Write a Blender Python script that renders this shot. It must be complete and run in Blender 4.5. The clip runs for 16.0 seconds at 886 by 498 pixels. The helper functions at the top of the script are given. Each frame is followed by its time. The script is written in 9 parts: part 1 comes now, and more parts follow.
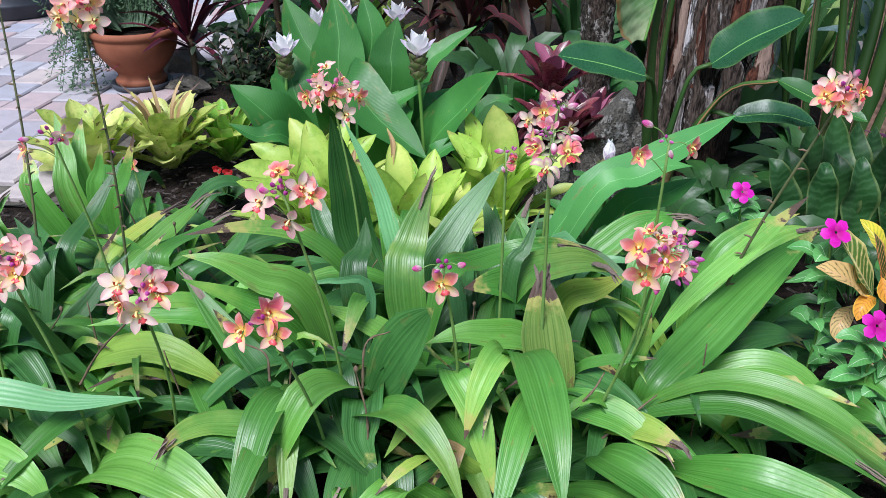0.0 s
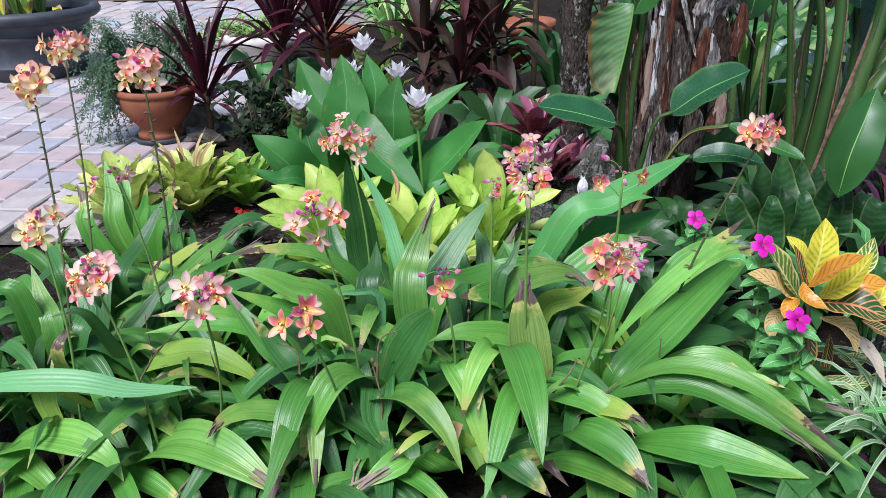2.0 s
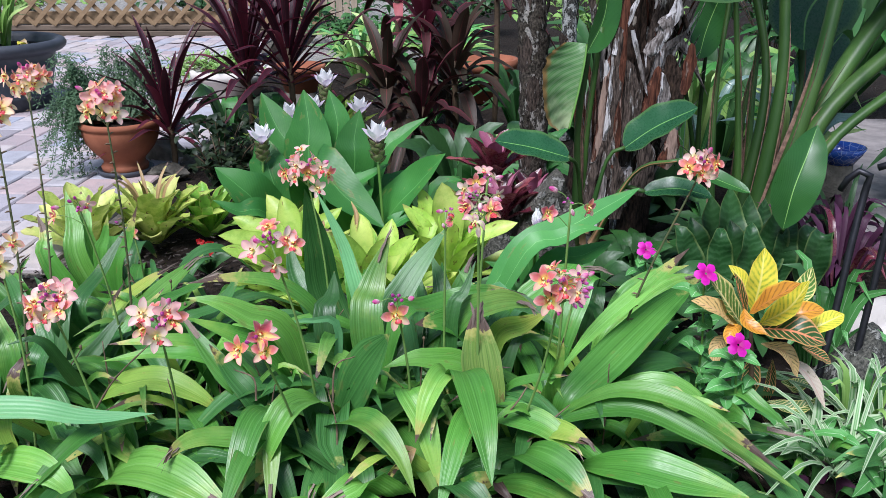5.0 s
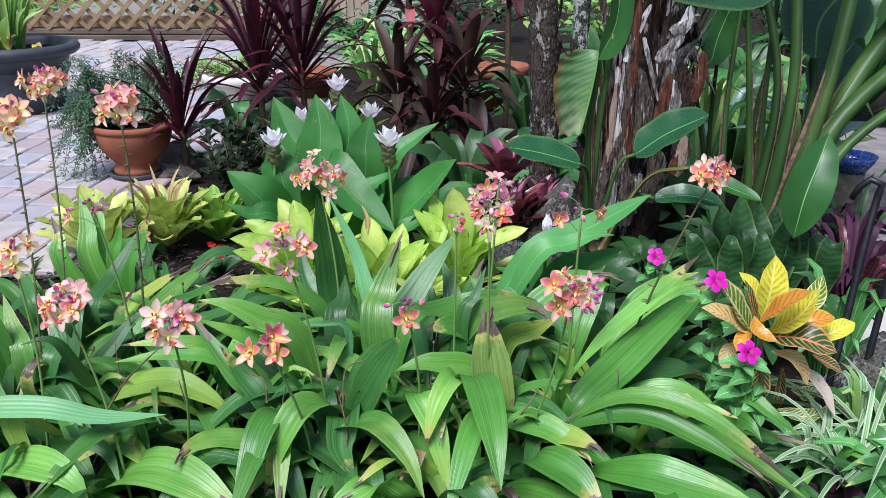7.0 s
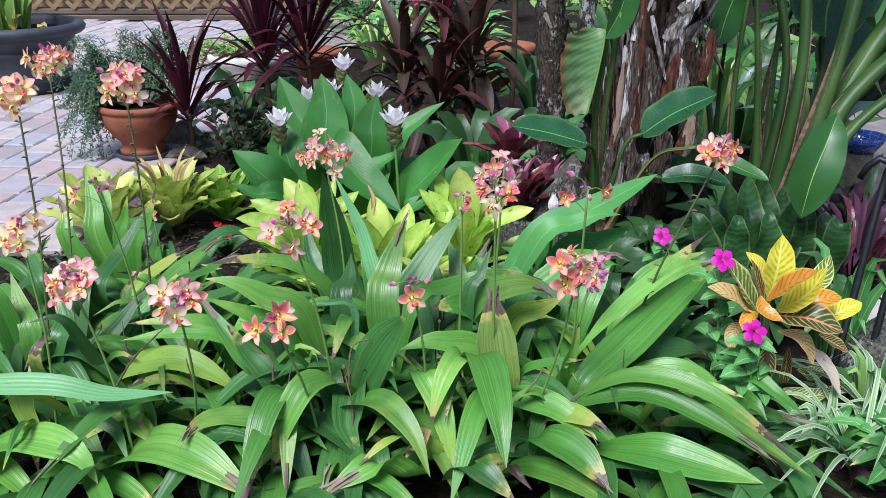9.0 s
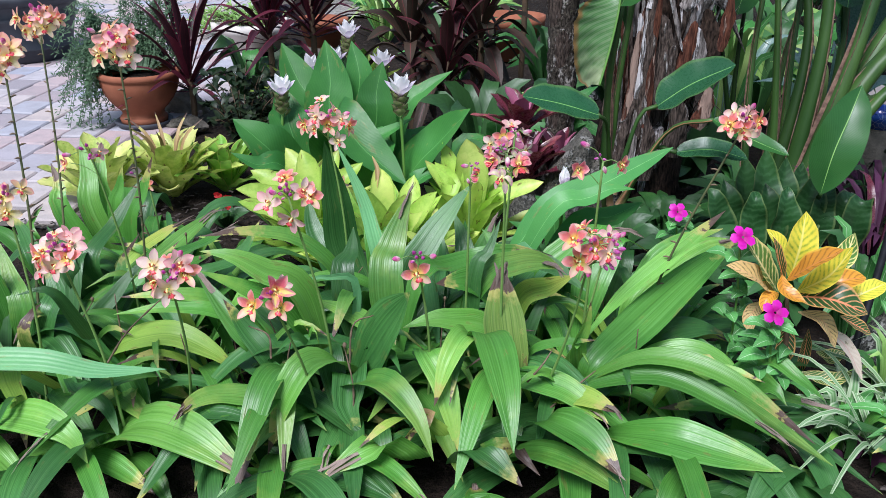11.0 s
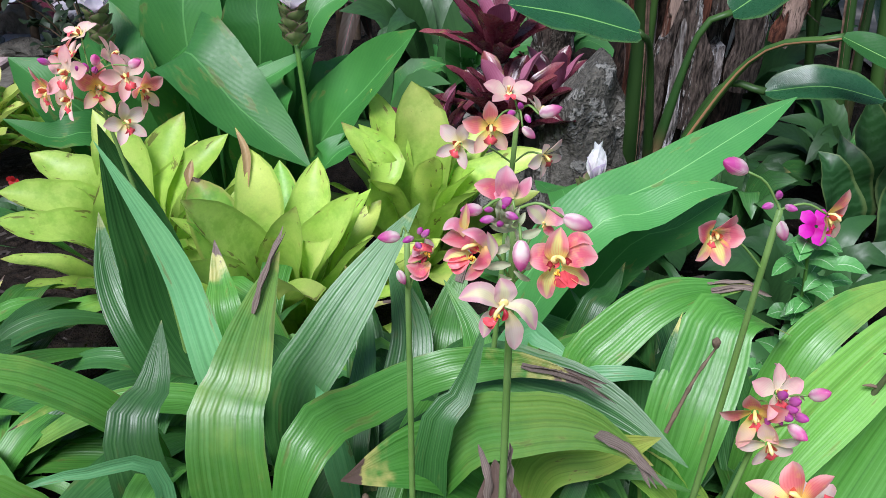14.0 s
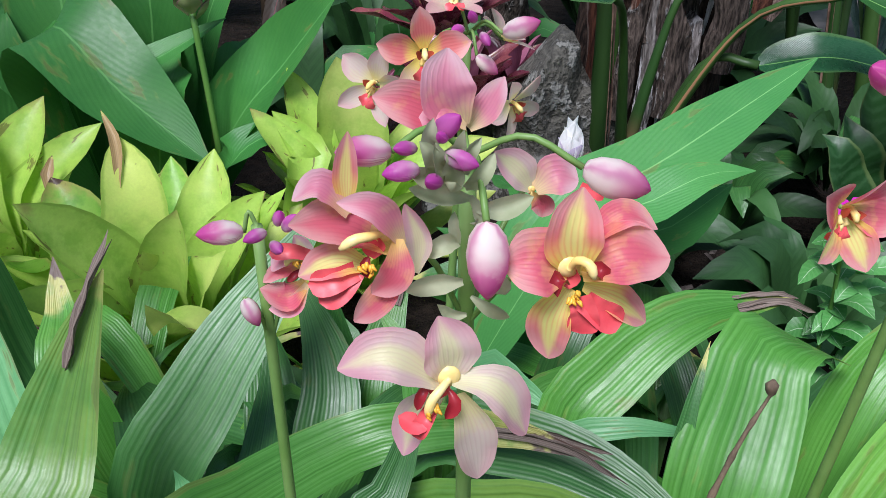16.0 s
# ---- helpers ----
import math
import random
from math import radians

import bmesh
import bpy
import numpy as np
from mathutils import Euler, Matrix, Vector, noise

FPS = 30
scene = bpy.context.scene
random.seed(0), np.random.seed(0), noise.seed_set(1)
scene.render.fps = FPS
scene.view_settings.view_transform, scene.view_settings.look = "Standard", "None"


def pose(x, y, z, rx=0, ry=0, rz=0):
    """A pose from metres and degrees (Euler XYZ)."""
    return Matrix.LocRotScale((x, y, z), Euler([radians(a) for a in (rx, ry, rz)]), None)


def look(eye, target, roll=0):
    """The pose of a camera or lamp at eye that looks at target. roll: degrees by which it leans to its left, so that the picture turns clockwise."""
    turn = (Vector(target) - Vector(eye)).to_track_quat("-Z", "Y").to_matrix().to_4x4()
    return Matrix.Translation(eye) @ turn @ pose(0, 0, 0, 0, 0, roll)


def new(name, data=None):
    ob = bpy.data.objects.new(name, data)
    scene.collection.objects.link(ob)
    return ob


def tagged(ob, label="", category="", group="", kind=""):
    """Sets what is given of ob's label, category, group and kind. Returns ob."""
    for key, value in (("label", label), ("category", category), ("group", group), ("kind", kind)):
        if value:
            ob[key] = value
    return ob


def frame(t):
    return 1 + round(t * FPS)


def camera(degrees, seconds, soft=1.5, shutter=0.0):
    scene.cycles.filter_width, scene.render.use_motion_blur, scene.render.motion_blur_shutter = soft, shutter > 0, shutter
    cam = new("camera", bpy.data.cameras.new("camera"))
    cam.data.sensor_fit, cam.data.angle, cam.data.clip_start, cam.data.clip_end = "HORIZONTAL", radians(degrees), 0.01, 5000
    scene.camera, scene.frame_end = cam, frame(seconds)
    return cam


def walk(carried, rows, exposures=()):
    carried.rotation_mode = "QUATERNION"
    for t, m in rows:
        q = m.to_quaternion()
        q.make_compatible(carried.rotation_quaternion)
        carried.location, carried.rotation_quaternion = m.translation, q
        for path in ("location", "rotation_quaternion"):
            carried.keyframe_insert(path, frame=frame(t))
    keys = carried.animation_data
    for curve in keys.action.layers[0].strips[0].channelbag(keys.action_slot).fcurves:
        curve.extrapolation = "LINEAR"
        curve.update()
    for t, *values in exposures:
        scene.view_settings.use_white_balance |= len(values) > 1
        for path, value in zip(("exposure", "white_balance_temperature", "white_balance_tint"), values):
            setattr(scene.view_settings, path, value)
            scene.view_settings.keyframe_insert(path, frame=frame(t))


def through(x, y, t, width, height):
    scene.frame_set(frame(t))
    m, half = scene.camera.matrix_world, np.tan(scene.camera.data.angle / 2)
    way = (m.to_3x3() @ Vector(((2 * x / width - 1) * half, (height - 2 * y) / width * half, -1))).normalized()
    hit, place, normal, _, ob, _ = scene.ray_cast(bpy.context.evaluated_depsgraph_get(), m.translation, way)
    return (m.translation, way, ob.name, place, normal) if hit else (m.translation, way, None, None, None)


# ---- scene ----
cam = camera(55.7, 16.0, soft=0.62)
PATH = [
    (0, (0.016, -0.007, 0.989), (0.0, 1.772, 0.076), -0.3),
    (0.5, (-0.003, -0.066, 1.006), (-0.04, 1.702, 0.072), -0.4),
    (1, (-0.001, -0.1, 1.041), (-0.026, 1.674, 0.118), -0.5),
    (1.5, (0.012, -0.182, 1.04), (0.002, 1.621, 0.174), -0.6),
    (2, (0.009, -0.288, 1.051), (0.007, 1.545, 0.252), -0.8),
    (2.5, (0.009, -0.331, 1.058), (0.02, 1.528, 0.321), -0.5),
    (3, (0.02, -0.332, 1.055), (0.063, 1.536, 0.343), -0.0),
    (3.5, (0.025, -0.334, 1.053), (0.096, 1.531, 0.335), 0.1),
    (4, (0.036, -0.335, 1.053), (0.114, 1.529, 0.332), -0.1),
    (6.5, (0.031, -0.341, 1.06), (0.094, 1.526, 0.346), 0.6),
    (7, (0.03, -0.343, 1.056), (0.084, 1.527, 0.348), 0.4),
    (7.5, (0.031, -0.343, 1.058), (0.085, 1.523, 0.342), 0.3),
    (8, (0.033, -0.342, 1.057), (0.088, 1.523, 0.337), 0.2),
    (8.5, (0.031, -0.344, 1.057), (0.084, 1.519, 0.331), 0.3),
    (9, (0.031, -0.344, 1.051), (0.07, 1.51, 0.302), 0.3),
    (9.5, (0.027, -0.344, 1.049), (0.057, 1.502, 0.279), 0.4),
    (10, (0.027, -0.342, 1.047), (0.058, 1.502, 0.272), 0.5),
    (10.2, (0.028, -0.341, 1.041), (0.06, 1.504, 0.27), 0.6),
    (12.3, (0.041, 0.078, 0.977), (0.041, 1.864, 0.077), 0.9),
    (12.5, (0.052, 0.157, 0.964), (0.041, 1.939, 0.056), 0.7),
    (13, (0.069, 0.31, 0.947), (0.048, 2.084, 0.025), -0.1),
    (13.5, (0.084, 0.523, 0.91), (0.121, 2.282, -0.042), -0.9),
    (14, (0.092, 0.683, 0.817), (0.2, 2.403, -0.198), -0.2),
    (14.5, (0.099, 0.8, 0.734), (0.256, 2.511, -0.291), 0.6),
    (15, (0.105, 0.869, 0.694), (0.286, 2.591, -0.307), 0.4),
    (15.5, (0.117, 0.895, 0.687), (0.32, 2.622, -0.301), -0.2),
    (16, (0.126, 0.896, 0.686), (0.347, 2.623, -0.298), 0.1),
]
walk(cam, [(t, look(eye, target, roll)) for t, eye, target, roll in PATH], exposures=[(0.0, 0.22), (12.0, 0.22), (14.5, 0.14), (16.0, 0.0)])
# ---- light ----
SUN_ELEVATION, SUN_TURN = 57.0, 208.0
world = bpy.data.worlds.new("sky_world")
scene.world = world
world.use_nodes = True
wn = world.node_tree
sky = wn.nodes.new("ShaderNodeTexSky")
sky.sky_type, sky.sun_disc = "NISHITA", False
sky.sun_elevation, sky.sun_rotation = radians(SUN_ELEVATION), radians(SUN_TURN)
sky.air_density, sky.dust_density, sky.ozone_density = 1.2, 1.2, 1.6
wn.links.new(sky.outputs[0], wn.nodes["Background"].inputs[0])
wn.nodes["Background"].inputs[1].default_value = 0.11
sun_data = bpy.data.lights.new("sun", "SUN")
sun_data.energy, sun_data.angle, sun_data.color = 4.7, radians(24), (0.97, 0.985, 1.11)
sun = new("sun", sun_data)
sa, se = radians(SUN_TURN), radians(SUN_ELEVATION)
sun.matrix_world = look((math.sin(sa) * math.cos(se) * 20, math.cos(sa) * math.cos(se) * 20, math.sin(se) * 20), (0, 0, 0))


# ---- materials ----
class Nodes:
    """Small helper to write node trees."""

    def __init__(self, name, rough=0.5, spec=0.5):
        self.mat = bpy.data.materials.new(name)
        self.mat.use_nodes = True
        self.t = self.mat.node_tree
        self.p = self.t.nodes["Principled BSDF"]
        self.p.inputs["Roughness"].default_value = rough
        self.p.inputs["Specular IOR Level"].default_value = spec

    def put(self, sock, v):
        if isinstance(v, bpy.types.NodeSocket):
            self.t.links.new(v, sock)
        elif isinstance(v, tuple):
            sock.default_value = (*v, 1.0) if len(v) == 3 and sock.type == "RGBA" else v
        else:
            sock.default_value = v

    def math(self, op, a, b=0.0, c=0.0, clamp=False):
        n = self.t.nodes.new("ShaderNodeMath")
        n.operation, n.use_clamp = op, clamp
        for s, v in zip(n.inputs, (a, b, c)):
            self.put(s, v)
        return n.outputs[0]

    def mix(self, f, a, b, blend="MIX"):
        n = self.t.nodes.new("ShaderNodeMix")
        n.data_type, n.blend_type = "RGBA", blend
        self.put(n.inputs[0], f)
        self.put(n.inputs[6], a)
        self.put(n.inputs[7], b)
        return n.outputs[2]

    def ramp(self, v, lo, hi):
        n = self.t.nodes.new("ShaderNodeMapRange")
        n.interpolation_type = "SMOOTHSTEP"
        for k, x in (("Value", v), ("From Min", lo), ("From Max", hi)):
            self.put(n.inputs[k], x)
        return n.outputs[0]

    def pos(self, sx=1.0, sy=1.0, sz=1.0):
        g = self.t.nodes.new("ShaderNodeNewGeometry")
        m = self.t.nodes.new("ShaderNodeMapping")
        m.inputs["Scale"].default_value = (sx, sy, sz)
        self.t.links.new(g.outputs["Position"], m.inputs[0])
        return m.outputs[0]

    def noise(self, scale, detail=4.0, vec=None, out=0, rough=0.55):
        n = self.t.nodes.new("ShaderNodeTexNoise")
        n.inputs["Scale"].default_value, n.inputs["Detail"].default_value = scale, detail
        n.inputs["Roughness"].default_value = rough
        self.put(n.inputs["Vector"], vec if vec is not None else self.pos())
        return n.outputs[out]

    def voronoi(self, scale, feature="F1", vec=None, out=0):
        n = self.t.nodes.new("ShaderNodeTexVoronoi")
        n.feature = feature
        n.inputs["Scale"].default_value = scale
        self.put(n.inputs["Vector"], vec if vec is not None else self.pos())
        return n.outputs[out]

    def uv(self):
        u = self.t.nodes.new("ShaderNodeUVMap")
        u.uv_map = "UVMap"
        s = self.t.nodes.new("ShaderNodeSeparateXYZ")
        self.t.links.new(u.outputs[0], s.inputs[0])
        return s.outputs[0], s.outputs[1]

    def along(self, u, v, r, ku, kv):
        """Coordinates that run with the leaf, different on every leaf."""
        c = self.t.nodes.new("ShaderNodeCombineXYZ")
        self.put(c.inputs[0], self.math("MULTIPLY_ADD", u, ku, self.math("MULTIPLY", r, 37.0)))
        self.put(c.inputs[1], self.math("MULTIPLY_ADD", v, kv, self.math("MULTIPLY", r, 61.0)))
        self.put(c.inputs[2], self.math("MULTIPLY", r, 23.0))
        return c.outputs[0]

    def rand(self):
        return self.t.nodes.new("ShaderNodeObjectInfo").outputs["Random"]

    def island(self):
        return self.t.nodes.new("ShaderNodeNewGeometry").outputs["Random Per Island"]

    def bump(self, h, strength, dist=0.002):
        n = self.t.nodes.new("ShaderNodeBump")
        n.inputs["Strength"].default_value, n.inputs["Distance"].default_value = strength, dist
        self.put(n.inputs["Height"], h)
        self.t.links.new(n.outputs[0], self.p.inputs["Normal"])

    def done(self, col, through=0.0, tcol=None):
        self.put(self.p.inputs["Base Color"], col)
        if through:
            tr = self.t.nodes.new("ShaderNodeBsdfTranslucent")
            self.put(tr.inputs[0], tcol if tcol is not None else col)
            m = self.t.nodes.new("ShaderNodeMixShader")
            m.inputs[0].default_value = through
            self.t.links.new(self.p.outputs[0], m.inputs[1])
            self.t.links.new(tr.outputs[0], m.inputs[2])
            self.t.links.new(m.outputs[0], self.t.nodes["Material Output"].inputs[0])
        return self.mat


def leaf_mat(name, a, b, vein=None, freq=9, vcol=(0.2, 0.42, 0.1), amt=0.35, tip=None, tip_col=(0.07, 0.035, 0.02),
             mid=None, mid_w=0.03, rough=0.42, through=0.25, yellow=None, spec=0.4, slant=1.2, spots=0.0, edge=None, vary=0.35, sharpness=2.2, jitter=0.0,
             streaks=0.0, mottle=None, broken=0.0):
    """A leaf: two greens, veins along or feathered, soft streaks, a midrib, a withered tip, a yellowed margin and brown lesions."""
    n = Nodes(name, rough, spec)
    u, v = n.uv()
    r = n.rand()
    big = n.noise(9, 3)
    fine = n.noise(120, 3)
    f = n.math("ADD", n.math("MULTIPLY", n.ramp(big, 0.3, 0.7), 0.6), n.math("MULTIPLY", r, 0.4))
    col = n.mix(f, a, b)
    across = n.math("ABSOLUTE", n.math("SUBTRACT", u, 0.5))
    h = fine
    if mottle:
        patch = n.ramp(n.noise(34, 4, rough=0.65), 0.42, 0.66)
        col = n.mix(n.math("MULTIPLY", patch, 0.75), col, mottle)
    if yellow:
        lo = n.math("SUBTRACT", 0.95, n.math("MULTIPLY", r, 0.42))
        y = n.math("ADD", n.math("MULTIPLY", v, 0.6), n.math("MULTIPLY", n.noise(22, 3), 0.55))
        col = n.mix(n.math("MULTIPLY", n.ramp(y, lo, n.math("ADD", lo, 0.28)), 0.7), col, yellow)
    if streaks:
        lane = n.noise(1.0, 3, n.along(u, v, r, 22, 1.3), rough=0.6)
        col = n.mix(n.math("MULTIPLY", n.ramp(lane, 0.48, 0.72), streaks), col, vcol)
        col = n.mix(n.math("MULTIPLY", n.ramp(lane, 0.5, 0.3), streaks * 0.9), col, tuple(c * 0.45 for c in a))
    if vein:
        if vein == "long":
            ph = n.math("MULTIPLY", u, freq * math.tau)
        else:
            ph = n.math("MULTIPLY", n.math("SUBTRACT", v, n.math("MULTIPLY", across, slant * 0.3)), freq * math.tau)
        ph = n.math("ADD", ph, n.math("MULTIPLY", big, 2.0))
        if jitter:
            ph = n.math("ADD", ph, n.math("MULTIPLY", n.noise(70, 3), jitter))
        s = n.math("MULTIPLY_ADD", n.math("SINE", ph), 0.5, 0.5)
        sharp = n.math("POWER", s, sharpness)
        fine_s = n.math("MULTIPLY_ADD", n.math("SINE", n.math("MULTIPLY", ph, 3.0)), 0.5, 0.5)
        line = n.math("MULTIPLY", n.math("ADD", n.math("MULTIPLY", sharp, 0.85 if jitter else 0.62), n.math("MULTIPLY", fine_s, 0.02 if jitter else 0.38)), amt)
        if broken:
            gap = n.ramp(n.noise(1.0, 3, n.along(u, v, r, 9, 14)), 0.62, 0.42)
            line = n.math("MULTIPLY", line, n.math("SUBTRACT", 1.0, n.math("MULTIPLY", gap, broken)), clamp=True)
        col = n.mix(line, col, vcol)
        h = n.math("ADD", n.math("MULTIPLY", s, 0.3 if vein == "long" else 0.26), n.math("MULTIPLY", fine, 0.5))
    if mid:
        col = n.mix(n.ramp(across, mid_w, mid_w * 0.4), col, mid)
    if edge:
        col = n.mix(n.math("MULTIPLY", n.ramp(n.math("ADD", across, n.math("MULTIPLY", fine, 0.06)), 0.44, 0.5), 0.8), col, edge)
    if spots:
        hurt = n.math("ADD", n.noise(1.0, 3, n.along(u, v, r, 5, 9)), n.math("MULTIPLY", across, 0.16))
        col = n.mix(n.math("MULTIPLY", n.ramp(hurt, 0.655, 0.715), spots), col, (0.42, 0.38, 0.10))
        col = n.mix(n.math("MULTIPLY", n.ramp(hurt, 0.70, 0.72), min(1.0, spots * 1.8)), col, (0.10, 0.05, 0.028))
        dots = n.ramp(n.noise(110, 2), 0.73, 0.77)
        col = n.mix(n.math("MULTIPLY", dots, spots), col, (0.12, 0.06, 0.025))
    if tip:
        e = n.math("ADD", v, n.math("MULTIPLY", n.math("SUBTRACT", n.noise(60, 3), 0.5), 0.22))
        lo = n.math("ADD", tip, n.math("MULTIPLY", n.math("FRACT", n.math("MULTIPLY", r, 5.7)), 0.25))
        col = n.mix(n.ramp(e, n.math("SUBTRACT", lo, 0.09), lo), col, (0.42, 0.40, 0.12))
        col = n.mix(n.ramp(e, lo, n.math("ADD", lo, 0.02)), col, n.mix(n.noise(90, 2), tip_col, (0.15, 0.10, 0.08)))
    val = n.math("MULTIPLY_ADD", n.math("FRACT", n.math("MULTIPLY", r, 7.31)), vary, 1.0 - vary / 2)
    g = n.t.nodes.new("ShaderNodeHueSaturation")
    grain = n.math("MULTIPLY_ADD", n.noise(330, 4, rough=0.7), 0.24, 0.88)
    n.put(g.inputs["Value"], n.math("MULTIPLY", val, grain))
    n.put(g.inputs["Color"], col)
    n.put(n.p.inputs["Roughness"], n.math("MULTIPLY_ADD", fine, 0.25, rough - 0.08))
    n.bump(h, 0.22, 0.0022)
    return n.done(g.outputs[0], through)


def plain_mat(name, a, b, scale=20, rough=0.6, bump=0.2, dist=0.003, spec=0.4, stretch=(1, 1, 1), metal=0.0, scale2=150, through=0.0, per=False):
    """Two colours mingled by noise at two scales."""
    n = Nodes(name, rough, spec)
    p = n.pos(*stretch)
    f = n.math("ADD", n.math("MULTIPLY", n.ramp(n.noise(scale, 5, p), 0.28, 0.72), 0.7), n.math("MULTIPLY", n.noise(scale2, 3, p), 0.3))
    col = n.mix(f, a, b)
    if per:
        col = n.mix(0.5, col, n.mix(n.island(), (0.35, 0.35, 0.35), (1.4, 1.4, 1.4)), "MULTIPLY")
    n.p.inputs["Metallic"].default_value = metal
    n.bump(f, bump, dist)
    return n.done(col, through)


M = {}
M["g"] = leaf_mat("orchid_leaf", (0.042, 0.190, 0.021), (0.096, 0.295, 0.040), "long", 15, (0.16, 0.40, 0.10), 0.24, tip=0.87, yellow=(0.29, 0.45, 0.08), through=0.26, rough=0.35, spec=0.55, spots=0.14, streaks=0.42, vary=0.5)
M["l"] = leaf_mat("orchid_leaf_light", (0.100, 0.32, 0.036), (0.185, 0.445, 0.070), "long", 15, (0.28, 0.54, 0.17), 0.24, tip=0.87, yellow=(0.39, 0.54, 0.11), through=0.28, rough=0.35, spec=0.55, spots=0.14, streaks=0.42, vary=0.4)
M["y"] = leaf_mat("orchid_leaf_yellowing", (0.17, 0.36, 0.05), (0.28, 0.44, 0.07), "long", 10, (0.38, 0.52, 0.12), 0.25, tip=0.8, yellow=(0.46, 0.46, 0.09), spots=0.3, through=0.26, streaks=0.4)
M["o"] = leaf_mat("orchid_leaf_olive", (0.085, 0.18, 0.03), (0.15, 0.27, 0.045), "long", 8, (0.26, 0.35, 0.09), 0.4, tip=0.80, spots=0.3, streaks=0.6, tip_col=(0.10, 0.06, 0.05))
# Darker copy of the orchid green; shade on low leaves is in its colour.
M["d"] = leaf_mat("orchid_leaf_dark_shaded", (0.019, 0.096, 0.019), (0.047, 0.170, 0.037), "long", 15, (0.10, 0.26, 0.07), 0.26, tip=0.94, through=0.2, rough=0.36, spec=0.55, streaks=0.4, spots=0.08, vary=0.6)
M["s"] = leaf_mat("orchid_leaf_silvery", (0.10, 0.33, 0.13), (0.17, 0.43, 0.17), "long", 6, (0.26, 0.52, 0.25), 0.25, rough=0.36, streaks=0.3, spots=0.2)
M["dead"] = leaf_mat("orchid_leaf_withered", (0.3, 0.2, 0.09), (0.42, 0.3, 0.14), "long", 7, (0.2, 0.1, 0.05), 0.5, tip=0.8, through=0.1)
M["brom"] = leaf_mat("bromeliad_leaf", (0.43, 0.66, 0.10), (0.60, 0.78, 0.19), rough=0.36, spec=0.4, tip=1.0, yellow=(0.74, 0.80, 0.22), spots=0.32, through=0.42, vary=0.3, edge=(0.38, 0.56, 0.10), tip_col=(0.2, 0.13, 0.1), mottle=(0.32, 0.56, 0.08))
M["brom_dark"] = leaf_mat("bromeliad_leaf_green", (0.20, 0.46, 0.06), (0.35, 0.57, 0.11), rough=0.34, tip=0.97, spots=0.32, through=0.38, mottle=(0.13, 0.34, 0.045), edge=(0.42, 0.48, 0.12))
M["brom_red"] = leaf_mat("bromeliad_leaf_red", (0.07, 0.012, 0.022), (0.17, 0.03, 0.05), "long", 10, (0.2, 0.07, 0.08), 0.1, rough=0.24, spec=0.6, yellow=(0.34, 0.10, 0.10), through=0.15, spots=0.3)
M["brom_pink"] = leaf_mat("bromeliad_bract_pink", (0.26, 0.05, 0.11), (0.44, 0.15, 0.24), "long", 10, (0.55, 0.3, 0.38), 0.2, rough=0.28, spec=0.6)
M["cur"] = leaf_mat("curcuma_leaf", (0.024, 0.135, 0.026), (0.055, 0.21, 0.042), "pin", 34, (0.075, 0.26, 0.055), 0.16, mid=(0.09, 0.28, 0.07), mid_w=0.015, rough=0.42, slant=1.6, through=0.18, spots=0.15)
M["cur_light"] = leaf_mat("curcuma_leaf_light", (0.045, 0.22, 0.052), (0.085, 0.30, 0.075), "pin", 30, (0.14, 0.39, 0.12), 0.14, mid=(0.18, 0.45, 0.14), mid_w=0.015, rough=0.4, slant=1.6, through=0.22, spots=0.15)
M["bop"] = leaf_mat("strelitzia_leaf", (0.010, 0.052, 0.024), (0.018, 0.085, 0.032), "pin", 42, (0.04, 0.15, 0.055), 0.28, mid=(0.16, 0.36, 0.10), mid_w=0.016, rough=0.24, edge=(0.06, 0.14, 0.04), through=0.1, slant=2.0)
M["bop_light"] = leaf_mat("strelitzia_leaf_light", (0.015, 0.072, 0.016), (0.028, 0.11, 0.024), "pin", 36, (0.05, 0.16, 0.04), 0.3, mid=(0.22, 0.42, 0.12), mid_w=0.014, rough=0.28, through=0.15, slant=2.0)
M["bop_pale"] = leaf_mat("strelitzia_leaf_fading", (0.035, 0.14, 0.035), (0.11, 0.27, 0.08), "pin", 15, (0.44, 0.52, 0.34), 0.34, tip=0.93, tip_col=(0.50, 0.30, 0.20), edge=(0.34, 0.15, 0.05), yellow=(0.44, 0.50, 0.28), through=0.25, slant=2.2)
M["cord"] = leaf_mat("cordyline_leaf", (0.018, 0.007, 0.012), (0.045, 0.011, 0.02), "long", 4, (0.07, 0.015, 0.026), 0.25, edge=(0.2, 0.015, 0.04), spec=0.3, rough=0.42, through=0.1, mid=(0.08, 0.015, 0.025), mid_w=0.03)
M["cord_red"] = leaf_mat("cordyline_leaf_crimson", (0.07, 0.010, 0.022), (0.14, 0.022, 0.04), "long", 4, (0.18, 0.04, 0.06), 0.2, rough=0.42, through=0.25)
M["cord_pink"] = leaf_mat("cordyline_leaf_pink", (0.36, 0.08, 0.09), (0.46, 0.14, 0.15), "long", 9, (0.5, 0.2, 0.2), 0.3, rough=0.4, through=0.3)
M["ti"] = leaf_mat("ti_leaf", (0.022, 0.009, 0.010), (0.060, 0.022, 0.022), "pin", 14, (0.08, 0.03, 0.03), 0.2, edge=(0.16, 0.02, 0.04), spec=0.2, rough=0.48, through=0.1, mid=(0.10, 0.02, 0.03), mid_w=0.03)
